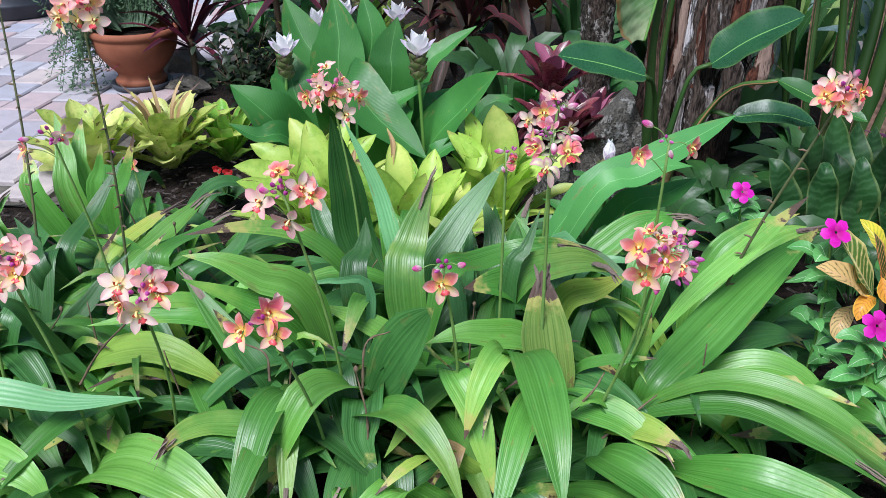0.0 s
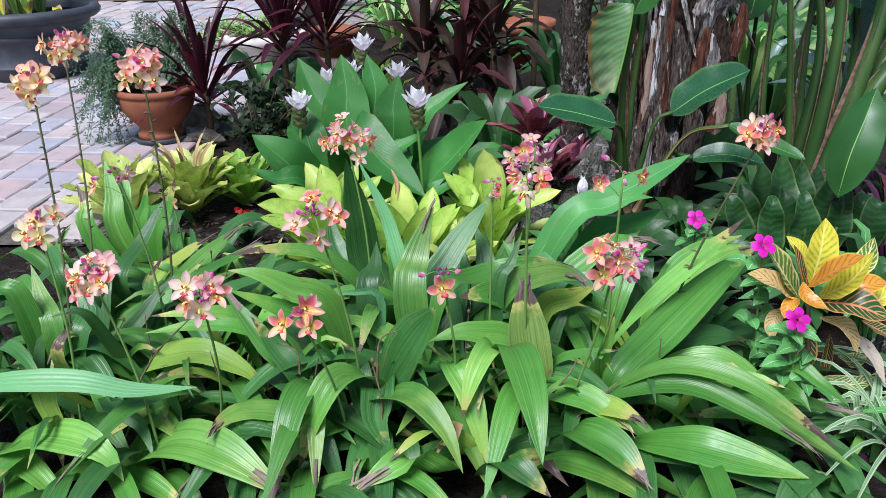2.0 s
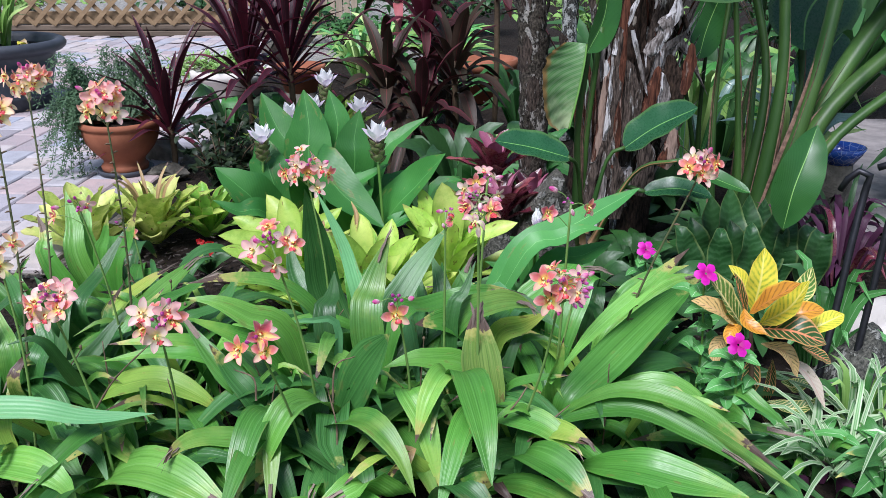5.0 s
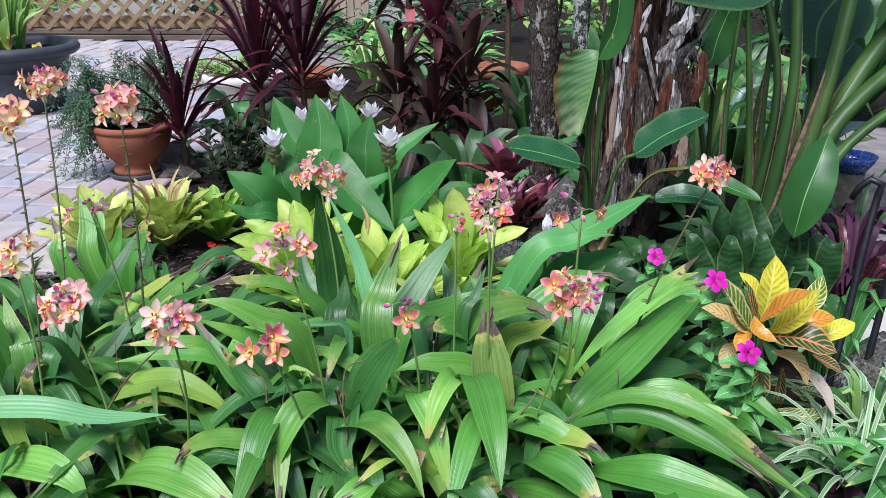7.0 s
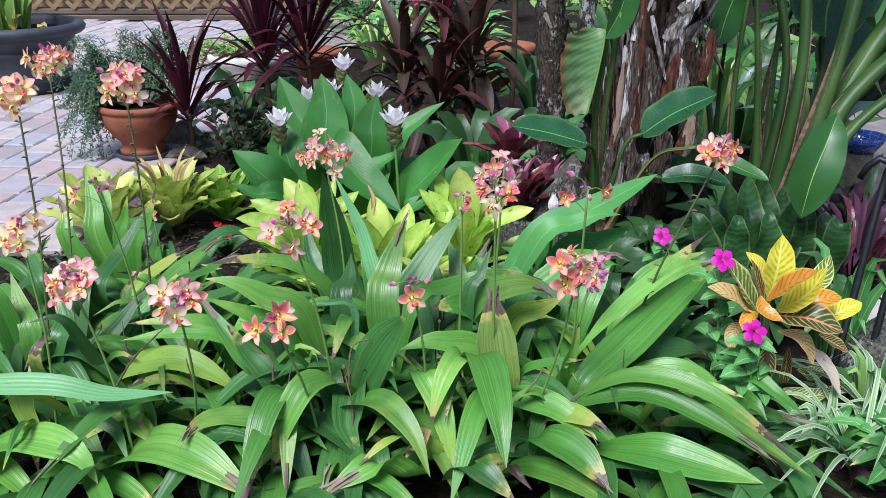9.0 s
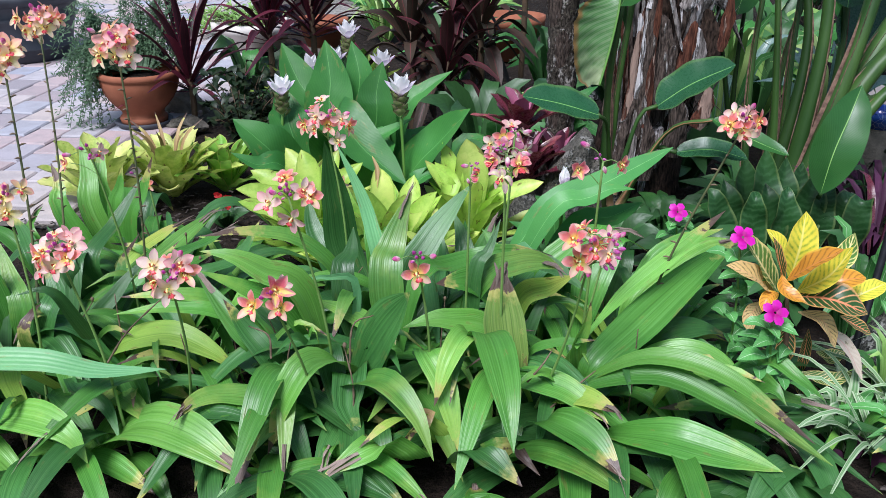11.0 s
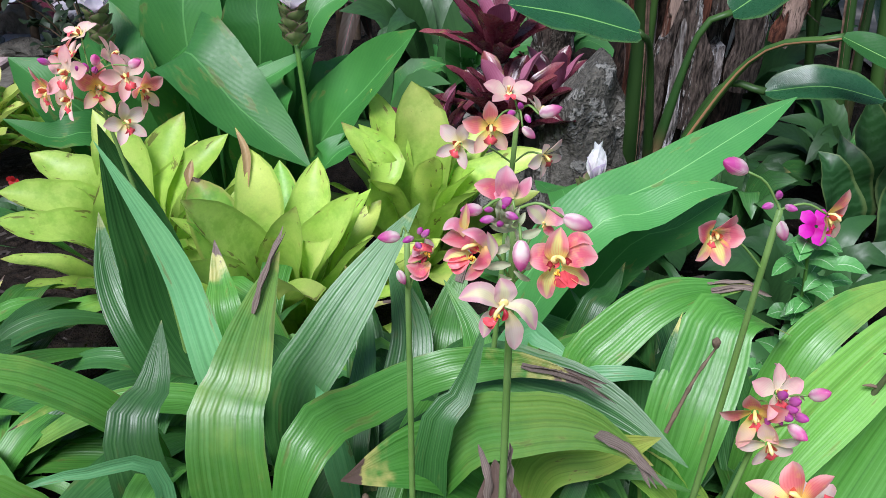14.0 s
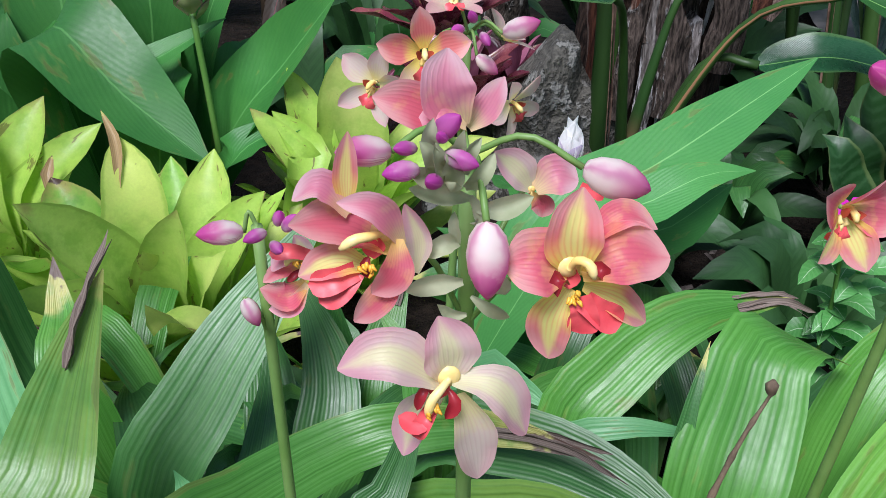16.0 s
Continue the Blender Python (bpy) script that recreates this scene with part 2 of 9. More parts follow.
M["cord_br"] = leaf_mat("cordyline_leaf_bronze", (0.022, 0.022, 0.013), (0.052, 0.030, 0.022), "pin", 14, (0.07, 0.04, 0.035), 0.2, spec=0.2, rough=0.46, through=0.1, mid=(0.12, 0.03, 0.03))
M["san"] = leaf_mat("sansevieria_leaf", (0.008, 0.042, 0.010), (0.020, 0.076, 0.018), "pin", 16, (0.04, 0.11, 0.04), 0.6, jitter=7.0, spec=0.35, rough=0.4, through=0.06, slant=0.4, edge=(0.09, 0.14, 0.045))
M["dark"] = leaf_mat("understorey_leaf", (0.018, 0.06, 0.018), (0.035, 0.1, 0.028), "pin", 12, (0.05, 0.14, 0.04), 0.3, rough=0.4, through=0.15, slant=1)
M["shrub"] = leaf_mat("shrub_leaf", (0.03, 0.10, 0.03), (0.06, 0.16, 0.045), None, rough=0.38, through=0.2)
M["bronze"] = leaf_mat("bronze_shrub_leaf", (0.010, 0.024, 0.010), (0.032, 0.046, 0.018), None, rough=0.42, spec=0.3, through=0.12, yellow=(0.08, 0.035, 0.022))
M["vinca"] = leaf_mat("periwinkle_leaf", (0.06, 0.24, 0.05), (0.10, 0.34, 0.09), "pin", 9, (0.2, 0.45, 0.16), 0.3, mid=(0.4, 0.6, 0.35), mid_w=0.03, rough=0.35, slant=1)
M["strap"] = leaf_mat("strap_leaf", (0.17, 0.36, 0.07), (0.28, 0.48, 0.13), "long", 4, (0.4, 0.56, 0.2), 0.3, rough=0.4, through=0.3)
M["pale"] = leaf_mat("pale_green_leaf", (0.3, 0.5, 0.12), (0.5, 0.66, 0.25), "long", 5, (0.6, 0.7, 0.35), 0.3, rough=0.4, through=0.3)
M["brom_pale"] = leaf_mat("bromeliad_leaf_bleached", (0.46, 0.56, 0.12), (0.66, 0.70, 0.24), rough=0.36, tip=0.98, yellow=(0.74, 0.72, 0.28), spots=0.45, through=0.3, vary=0.3, tip_col=(0.22, 0.14, 0.1), mottle=(0.26, 0.42, 0.06))
M["spider"] = leaf_mat("spider_plant_leaf", (0.07, 0.22, 0.06), (0.12, 0.30, 0.09), "long", 1, (0.70, 0.78, 0.56), 0.8, rough=0.4, through=0.25, sharpness=1.6)
# Blue-grey base colour stands in for sky sheen on glossy leaves.
M["sky_sheen"] = leaf_mat("sky_sheen_leaf", (0.10, 0.22, 0.17), (0.28, 0.42, 0.38), "long", 5, (0.4, 0.5, 0.46), 0.3, rough=0.25, spec=0.6, through=0.15)
M["purple"] = leaf_mat("purple_leaf", (0.035, 0.010, 0.026), (0.075, 0.022, 0.055), "long", 6, (0.11, 0.04, 0.08), 0.3, spec=0.2, rough=0.5, through=0.15)
M["cro_y"] = leaf_mat("croton_leaf_yellow", (0.74, 0.62, 0.05), (0.80, 0.70, 0.09), "pin", 10, (0.20, 0.34, 0.04), 0.95, mid=(0.84, 0.76, 0.20), mid_w=0.05, rough=0.32, slant=1.5, through=0.2, sharpness=2.0, jitter=3.0, edge=(0.80, 0.66, 0.10), vary=0.15, broken=0.55)
M["cro_o"] = leaf_mat("croton_leaf_orange", (0.56, 0.22, 0.03), (0.66, 0.32, 0.04), "pin", 8, (0.20, 0.08, 0.02), 0.9, jitter=2.0, sharpness=4, mid=(0.62, 0.24, 0.06), mid_w=0.04, rough=0.32, slant=1.5, through=0.15, edge=(0.76, 0.46, 0.06), vary=0.2, broken=0.4)
M["cro_g"] = leaf_mat("croton_leaf_green", (0.014, 0.065, 0.018), (0.03, 0.10, 0.025), "pin", 10, (0.80, 0.38, 0.18), 1.4, mid=(0.80, 0.28, 0.14), mid_w=0.05, rough=0.3, slant=1.5, sharpness=9, jitter=2.5, edge=(0.74, 0.40, 0.14), vary=0.2, broken=0.35)
M["cro_c"] = leaf_mat("croton_leaf_cream", (0.70, 0.46, 0.18), (0.76, 0.56, 0.26), "pin", 10, (0.10, 0.08, 0.03), 1.1, mid=(0.72, 0.44, 0.22), mid_w=0.05, rough=0.36, slant=1.5, sharpness=3.5, jitter=6.0, edge=(0.74, 0.46, 0.20), vary=0.2, broken=0.6)
M["cro_v"] = leaf_mat("croton_leaf_netted", (0.05, 0.16, 0.03), (0.12, 0.26, 0.05), "pin", 10, (0.82, 0.72, 0.30), 1.3, mid=(0.84, 0.74, 0.36), mid_w=0.06, rough=0.32, slant=1.5, sharpness=4, jitter=4.0, edge=(0.80, 0.68, 0.26), vary=0.2, broken=0.4)
M["cro_p"] = leaf_mat("croton_leaf_faded", (0.70, 0.56, 0.46), (0.76, 0.66, 0.56), "pin", 9, (0.5, 0.36, 0.22), 0.35, mid=(0.7, 0.42, 0.36), mid_w=0.04, rough=0.4, slant=1.5, spots=0.3)
M["stem"] = plain_mat("orchid_stem", (0.12, 0.24, 0.05), (0.18, 0.30, 0.09), 40, 0.45, 0.15)
M["stem_aged"] = plain_mat("orchid_stem_aged", (0.05, 0.075, 0.03), (0.12, 0.12, 0.05), 30, 0.55, 0.25)
M["stem_dark"] = plain_mat("dark_stem", (0.05, 0.035, 0.02), (0.11, 0.07, 0.04), 40, 0.7, 0.4)
M["stalk"] = plain_mat("green_stalk", (0.06, 0.17, 0.03), (0.13, 0.27, 0.06), 14, 0.35, 0.1, stretch=(1, 1, 0.15))
M["bract"] = plain_mat("bract", (0.34, 0.40, 0.22), (0.62, 0.62, 0.44), 90, 0.6, 0.15, 0.0015, through=0.4)
M["bract_brown"] = plain_mat("bract_withered", (0.09, 0.06, 0.04), (0.2, 0.14, 0.09), 100, 0.8, 0.4)
M["soil"] = plain_mat("mulch_soil", (0.008, 0.006, 0.005), (0.034, 0.024, 0.018), 38, 0.95, 0.9, 0.02, 0.15, scale2=260)
M["chip"] = plain_mat("mulch_chip", (0.022, 0.018, 0.016), (0.085, 0.072, 0.064), 60, 0.9, 0.5, 0.004, 0.15, per=True)
M["stone"] = plain_mat("garden_stone", (0.03, 0.03, 0.025), (0.17, 0.155, 0.13), 16, 0.9, 0.8, 0.012, 0.2)
M["terracotta"] = plain_mat("terracotta", (0.20, 0.065, 0.035), (0.30, 0.11, 0.06), 9, 0.75, 0.25, 0.004, 0.25)
M["black_pot"] = plain_mat("dark_grey_resin", (0.032, 0.036, 0.046), (0.062, 0.068, 0.084), 12, 0.55, 0.25, 0.004, 0.4)
M["white_pot"] = plain_mat("pale_concrete", (0.5, 0.46, 0.42), (0.62, 0.58, 0.54), 14, 0.85, 0.3, 0.004, 0.2)
M["concrete"] = plain_mat("worn_concrete", (0.15, 0.135, 0.13), (0.30, 0.27, 0.26), 9, 0.85, 0.4, 0.006, 0.2)
M["timber"] = plain_mat("fence_timber", (0.17, 0.11, 0.062), (0.29, 0.20, 0.115), 16, 0.75, 0.35, 0.004, 0.3, stretch=(0.25, 1, 1))
M["timber_dark"] = plain_mat("fence_sleeper", (0.08, 0.06, 0.046), (0.17, 0.13, 0.10), 12, 0.85, 0.6, 0.008, 0.2, stretch=(0.15, 1, 1))
M["grey_timber"] = plain_mat("weathered_board", (0.25, 0.2, 0.15), (0.42, 0.34, 0.26), 12, 0.85, 0.5, 0.006, 0.2, stretch=(1, 1, 0.15))
M["iron"] = plain_mat("black_iron", (0.012, 0.012, 0.015), (0.03, 0.03, 0.036), 40, 0.45, 0.2, 0.002, 0.5, metal=0.6)
M["gravel"] = plain_mat("pale_gravel", (0.16, 0.15, 0.13), (0.42, 0.40, 0.37), 30, 0.9, 0.9, 0.02, 0.2, scale2=120)
M["fern"] = plain_mat("wiry_stem_green", (0.07, 0.13, 0.07), (0.12, 0.2, 0.11), 60, 0.6, 0.1)


def flaking_mat(name, dark, mid, flake, share, scale, stretch, dist=0.012):
    """Bark or dry sheath: dark fibres with pale flakes torn loose."""
    n = Nodes(name, 0.9, 0.15)
    p = n.pos(1, 1, stretch)
    big, fine = n.noise(scale, 5, p), n.noise(scale * 5, 4, p)
    col = n.mix(n.ramp(fine, 0.3, 0.7), dark, mid)
    f = n.ramp(n.math("ADD", n.math("MULTIPLY", big, 0.75), n.math("MULTIPLY", fine, 0.25)), share, share + 0.05)
    col = n.mix(f, col, n.mix(fine, tuple(c * 0.6 for c in flake), flake))
    n.bump(n.math("ADD", n.math("MULTIPLY", f, 0.5), fine), 0.9, dist)
    return n.done(col)


M["bark"] = flaking_mat("palm_bark", (0.012, 0.010, 0.008), (0.085, 0.072, 0.058), (0.33, 0.31, 0.28), 0.535, 30, 0.5)
M["bark_grey"] = flaking_mat("lichened_bark", (0.02, 0.02, 0.018), (0.12, 0.12, 0.11), (0.46, 0.47, 0.45), 0.47, 30, 0.6)
M["stone_pale"] = plain_mat("pale_garden_stone", (0.12, 0.105, 0.09), (0.34, 0.31, 0.28), 18, 0.9, 0.8, 0.012, 0.2)
M["lichen"] = flaking_mat("lichened_stone", (0.03, 0.032, 0.028), (0.12, 0.118, 0.10), (0.30, 0.30, 0.27), 0.53, 22, 1.0)
M["sheath"] = flaking_mat("dry_sheath", (0.016, 0.012, 0.010), (0.12, 0.09, 0.075), (0.46, 0.43, 0.41), 0.56, 34, 0.2)
M["sheath_core"] = flaking_mat("rotten_core", (0.006, 0.004, 0.003), (0.06, 0.038, 0.028), (0.3, 0.26, 0.22), 0.64, 24, 0.3)
M["sheath_pale"] = flaking_mat("dry_sheath_grey", (0.06, 0.05, 0.045), (0.28, 0.25, 0.235), (0.60, 0.57, 0.57), 0.50, 30, 0.16)
M["tip_dry"] = leaf_mat("withered_tip", (0.075, 0.052, 0.045), (0.22, 0.165, 0.14), "long", 4, (0.36, 0.30, 0.24), 0.5, rough=0.7, spec=0.2, through=0.1, vary=0.6)
M["boulder"] = flaking_mat("lichened_boulder", (0.07, 0.066, 0.056), (0.15, 0.14, 0.118), (0.31, 0.30, 0.27), 0.52, 22, 1.0)
M["sheath_red"] = flaking_mat("dry_sheath_rust", (0.030, 0.011, 0.008), (0.135, 0.050, 0.030), (0.34, 0.235, 0.19), 0.54, 26, 0.14)


def petal_mat(name, heart, body, rim, streak, amt=0.5, centre=None, reach=(0.12, 0.55), veins=13):
    """A petal: a yellow heart, a flushed body, a paler rim, fine streaks along it and perhaps a pale middle."""
    n = Nodes(name, 0.42, 0.35)
    u, v = n.uv()
    r = n.rand()
    across = n.math("ABSOLUTE", n.math("SUBTRACT", u, 0.5))
    wob = n.math("MULTIPLY", n.math("SUBTRACT", n.noise(130, 3), 0.5), 0.3)
    vv = n.math("ADD", v, wob)
    col = n.mix(n.ramp(vv, *reach), heart, body)
    if centre:
        blot = n.math("ADD", n.math("ADD", across, n.math("MULTIPLY", wob, 0.5)), n.math("MULTIPLY", v, 0.12))
        col = n.mix(n.ramp(blot, 0.36, 0.18), col, centre)
    col = n.mix(n.math("MULTIPLY", n.ramp(n.math("ADD", vv, n.math("MULTIPLY", across, 0.8)), 0.68, 1.15), 0.85), col, rim)
    fleck = n.ramp(n.math("SUBTRACT", n.noise(150, 4), n.math("MULTIPLY", v, 0.2)), 0.40, 0.56)
    col = n.mix(n.math("MULTIPLY", fleck, 0.28), col, heart)
    s = n.math("POWER", n.math("MULTIPLY_ADD", n.math("SINE", n.math("ADD", n.math("MULTIPLY", u, veins * math.tau), n.math("MULTIPLY", wob, 9))), 0.5, 0.5), 3)
    m = n.math("MULTIPLY", n.ramp(v, 0.95, 0.35), amt * 0.6)
    col = n.mix(n.math("MULTIPLY", s, m), col, streak)
    g = n.t.nodes.new("ShaderNodeHueSaturation")
    n.put(g.inputs["Value"], n.math("MULTIPLY_ADD", r, 0.2, 0.9))
    n.put(g.inputs["Color"], col)
    n.bump(s, 0.15, 0.0006)
    return n.done(g.outputs[0], 0.48)


M["coral"] = petal_mat("petal_coral", (0.95, 0.64, 0.22), (0.78, 0.145, 0.21), (0.90, 0.46, 0.46), (0.54, 0.05, 0.12), 0.3, reach=(0.05, 0.34), veins=11)
M["coral_far"] = petal_mat("petal_peach", (0.96, 0.66, 0.16), (0.88, 0.22, 0.22), (0.93, 0.50, 0.48), (0.70, 0.07, 0.08), 0.4, reach=(0.1, 0.42), veins=9)
M["flame"] = petal_mat("petal_flame", (0.97, 0.82, 0.20), (0.88, 0.25, 0.26), (0.90, 0.40, 0.42), (0.82, 0.16, 0.12), 0.45, centre=(0.97, 0.84, 0.30), reach=(0.15, 0.6), veins=9)
M["blush"] = petal_mat("petal_blush", (0.96, 0.90, 0.62), (0.92, 0.66, 0.64), (0.84, 0.40, 0.50), (0.74, 0.28, 0.44), 0.16, centre=(0.97, 0.87, 0.56), reach=(0.02, 0.3), veins=11)
M["rosy"] = petal_mat("petal_rosy", (0.95, 0.72, 0.42), (0.82, 0.27, 0.38), (0.92, 0.58, 0.64), (0.64, 0.12, 0.32), 0.3, reach=(0.05, 0.45), veins=9)
M["cream"] = petal_mat("petal_cream", (0.96, 0.84, 0.42), (0.95, 0.74, 0.66), (0.92, 0.54, 0.56), (0.80, 0.34, 0.40), 0.25, reach=(0.08, 0.45), veins=9)
M["peach"] = petal_mat("petal_apricot", (0.97, 0.80, 0.30), (0.95, 0.60, 0.40), (0.92, 0.42, 0.40), (0.82, 0.22, 0.16), 0.35, reach=(0.1, 0.5), veins=9)
M["butter"] = petal_mat("petal_butter", (0.97, 0.82, 0.28), (0.97, 0.84, 0.56), (0.95, 0.66, 0.50), (0.88, 0.45, 0.30), 0.25, reach=(0.1, 0.6), veins=9)
M["gold"] = petal_mat("petal_gold", (0.97, 0.78, 0.20), (0.95, 0.66, 0.48), (0.92, 0.44, 0.42), (0.86, 0.28, 0.24), 0.3, reach=(0.15, 0.6))
M["pink_back"] = petal_mat("petal_rose", (0.94, 0.78, 0.62), (0.92, 0.55, 0.52), (0.88, 0.42, 0.48), (0.74, 0.22, 0.36), 0.35)
M["lip"] = plain_mat("lip_red", (0.64, 0.05, 0.07), (0.78, 0.12, 0.13), 140, 0.4, 0.1, 0.001)
M["lip_dark"] = plain_mat("lip_maroon", (0.20, 0.008, 0.016), (0.32, 0.02, 0.03), 140, 0.4, 0.1, 0.001)
M["lip_side"] = plain_mat("lip_side_red", (0.46, 0.05, 0.04), (0.62, 0.12, 0.06), 140, 0.4, 0.1, 0.001)
M["column"] = plain_mat("column_yellow", (0.86, 0.60, 0.14), (0.9, 0.74, 0.38), 140, 0.4, 0.1, 0.001)
M["callus"] = plain_mat("callus_orange", (0.85, 0.36, 0.03), (0.9, 0.5, 0.06), 140, 0.4, 0.1, 0.001)
M["bud"] = petal_mat("bud_rose", (0.96, 0.86, 0.80), (0.84, 0.30, 0.50), (0.64, 0.06, 0.36), (0.58, 0.04, 0.32), 1.0, reach=(0.3, 0.75), veins=3)
M["bud_purple"] = petal_mat("bud_purple", (0.74, 0.56, 0.60), (0.66, 0.16, 0.48), (0.54, 0.06, 0.40), (0.34, 0.04, 0.26), 0.9, reach=(0.15, 0.5), veins=3)
M["magenta"] = petal_mat("petal_magenta", (0.5, 0.0, 0.25), (0.78, 0.015, 0.50), (0.82, 0.03, 0.56), (0.7, 0.0, 0.45), 0.2)
M["white_petal"] = petal_mat("petal_white", (0.90, 0.86, 0.84), (0.95, 0.93, 0.92), (0.95, 0.94, 0.93), (0.8, 0.6, 0.72), 0.25)
M["lilac"] = petal_mat("petal_lilac", (0.74, 0.66, 0.78), (0.82, 0.74, 0.85), (0.74, 0.62, 0.8), (0.6, 0.42, 0.66), 0.3)
M["scarlet"] = petal_mat("petal_scarlet", (0.6, 0.05, 0.04), (0.62, 0.02, 0.025), (0.66, 0.05, 0.05), (0.4, 0.0, 0.01))


# ---- shapes ----
class Sheet:
    """Collects grids and tubes for one mesh, with UVs and material numbers."""

    def __init__(self):
        self.v, self.f, self.uv, self.m = [], [], [], []

    def grid(self, rows, mat=0, wrap=False):
        """rows: lists of (point, (u, v))."""
        k, w = len(self.v), len(rows[0])
        uvs = []
        for row in rows:
            for p, t in row:
                self.v.append(tuple(p))
                uvs.append(t)
        for i in range(len(rows) - 1):
            for j in range(w - (0 if wrap else 1)):
                a, b = i * w + j, i * w + (j + 1) % w
                ids = (a, b, b + w, a + w)
                self.f.append(tuple(k + q for q in ids))
                self.uv.append([uvs[q] for q in ids])
                self.m.append(mat)

    def tube(self, pts, radii, sides=6, mat=0, cap=True, squash=1.0):
        pts = [Vector(p) for p in pts]
        rows, ref = [], None
        for i, p in enumerate(pts):
            d = (pts[min(i + 1, len(pts) - 1)] - pts[max(i - 1, 0)]).normalized()
            if ref is None:
                ref = d.cross((0, 0, 1)) if abs(d.z) < 0.9 else d.cross((1, 0, 0))
            ref = (ref - d * ref.dot(d)).normalized()
            o = d.cross(ref)
            r = radii[i] if isinstance(radii, (list, tuple)) else radii
            rows.append([(p + ref * (r * math.cos(a)) + o * (r * squash * math.sin(a)), (j / sides, i / (len(pts) - 1)))
                         for j, a in ((j, math.tau * j / sides) for j in range(sides))])
        self.grid(rows, mat, True)
        if cap:
            n = len(self.v)
            for first in (n - sides, n - sides * len(pts)):
                self.f.append(tuple(range(first, first + sides)))
                self.uv.append([(0.5, 1.0)] * sides)
                self.m.append(mat)

    def lathe(self, prof, mat=0, sides=36, at=(0, 0, 0)):
        """prof: (radius, z) from the inside out."""
        rows = [[((at[0] + r * math.cos(a), at[1] + r * math.sin(a), at[2] + z), (j / sides, i / len(prof)))
                 for j, a in ((j, math.tau * j / sides) for j in range(sides))] for i, (r, z) in enumerate(prof)]
        self.grid(rows, mat, True)

    def box(self, m, sx, sy, sz, mat=0, bevel=0.0):
        bm = bmesh.new()
        bmesh.ops.create_cube(bm, size=1.0, matrix=m @ Matrix.Diagonal((sx, sy, sz, 1)))
        if bevel:
            bmesh.ops.bevel(bm, geom=bm.edges[:], offset=bevel, segments=1, affect="EDGES")
        k = len(self.v)
        bm.verts.index_update()
        self.v += [tuple(v.co) for v in bm.verts]
        for f in bm.faces:
            self.f.append(tuple(k + v.index for v in f.verts))
            self.uv.append([(0.0, 0.0)] * len(f.verts))
            self.m.append(mat)
        bm.free()

    def mesh(self, name, mats, smooth=True, origin=(0, 0, 0)):
        me = bpy.data.meshes.new(name)
        o = Vector(origin)
        me.from_pydata([Vector(p) - o for p in self.v], [], self.f)
        layer = me.uv_layers.new(name="UVMap")
        layer.data.foreach_set("uv", [c for face in self.uv for t in face for c in t])
        me.polygons.foreach_set("material_index", self.m)
        me.polygons.foreach_set("use_smooth", [smooth] * len(self.f))
        for mt in mats:
            me.materials.append(mt)
        me.update()
        return me


def thing(name, at, label, category, group="", kind=""):
    ob = new(name)
    ob.location = at
    ob.empty_display_size = 0.05
    return tagged(ob, label, category, group, kind)


def origin_of(ob):
    o = Vector(ob.location)
    while ob.parent:
        ob = ob.parent
        o += Vector(ob.location)
    return o


def part(name, sh, mats, parent, label="", smooth=True):
    """One mesh object under a thing or part; the sheet is in world metres."""
    mats = mats if isinstance(mats, (list, tuple)) else [mats]
    ob = new(name, sh.mesh(name, mats, smooth, origin_of(parent)))
    ob.parent = parent
    return tagged(ob, label)


def solo(name, sh, mats, label, category, at=(0, 0, 0), group="", kind="", smooth=True):
    mats = mats if isinstance(mats, (list, tuple)) else [mats]
    ob = new(name, sh.mesh(name, mats, smooth, at))
    ob.location = at
    return tagged(ob, label, category, group, kind)


def spline(pts, n):
    """n + 1 points on a smooth curve through pts."""
    p = [Vector(q) for q in pts]
    if len(p) == 2:
        return [p[0].lerp(p[1], i / n) for i in range(n + 1)]
    p = [p[0] * 2 - p[1]] + p + [p[-1] * 2 - p[-2]]
    seg, length = [], []
    for i in range(1, len(p) - 2):
        length.append((p[i + 1] - p[i]).length)
    total, out = sum(length), []
    for k in range(n + 1):
        s, i = total * k / n, 0
        while i < len(length) - 1 and s > length[i]:
            s -= length[i]
            i += 1
        t = min(1.0, s / max(length[i], 1e-6))
        a, b, c, d = p[i:i + 4]
        out.append(0.5 * ((2 * b) + (c - a) * t + (2 * a - 5 * b + 4 * c - d) * t * t + (3 * b - a - 3 * c + d) * t ** 3))
    return out


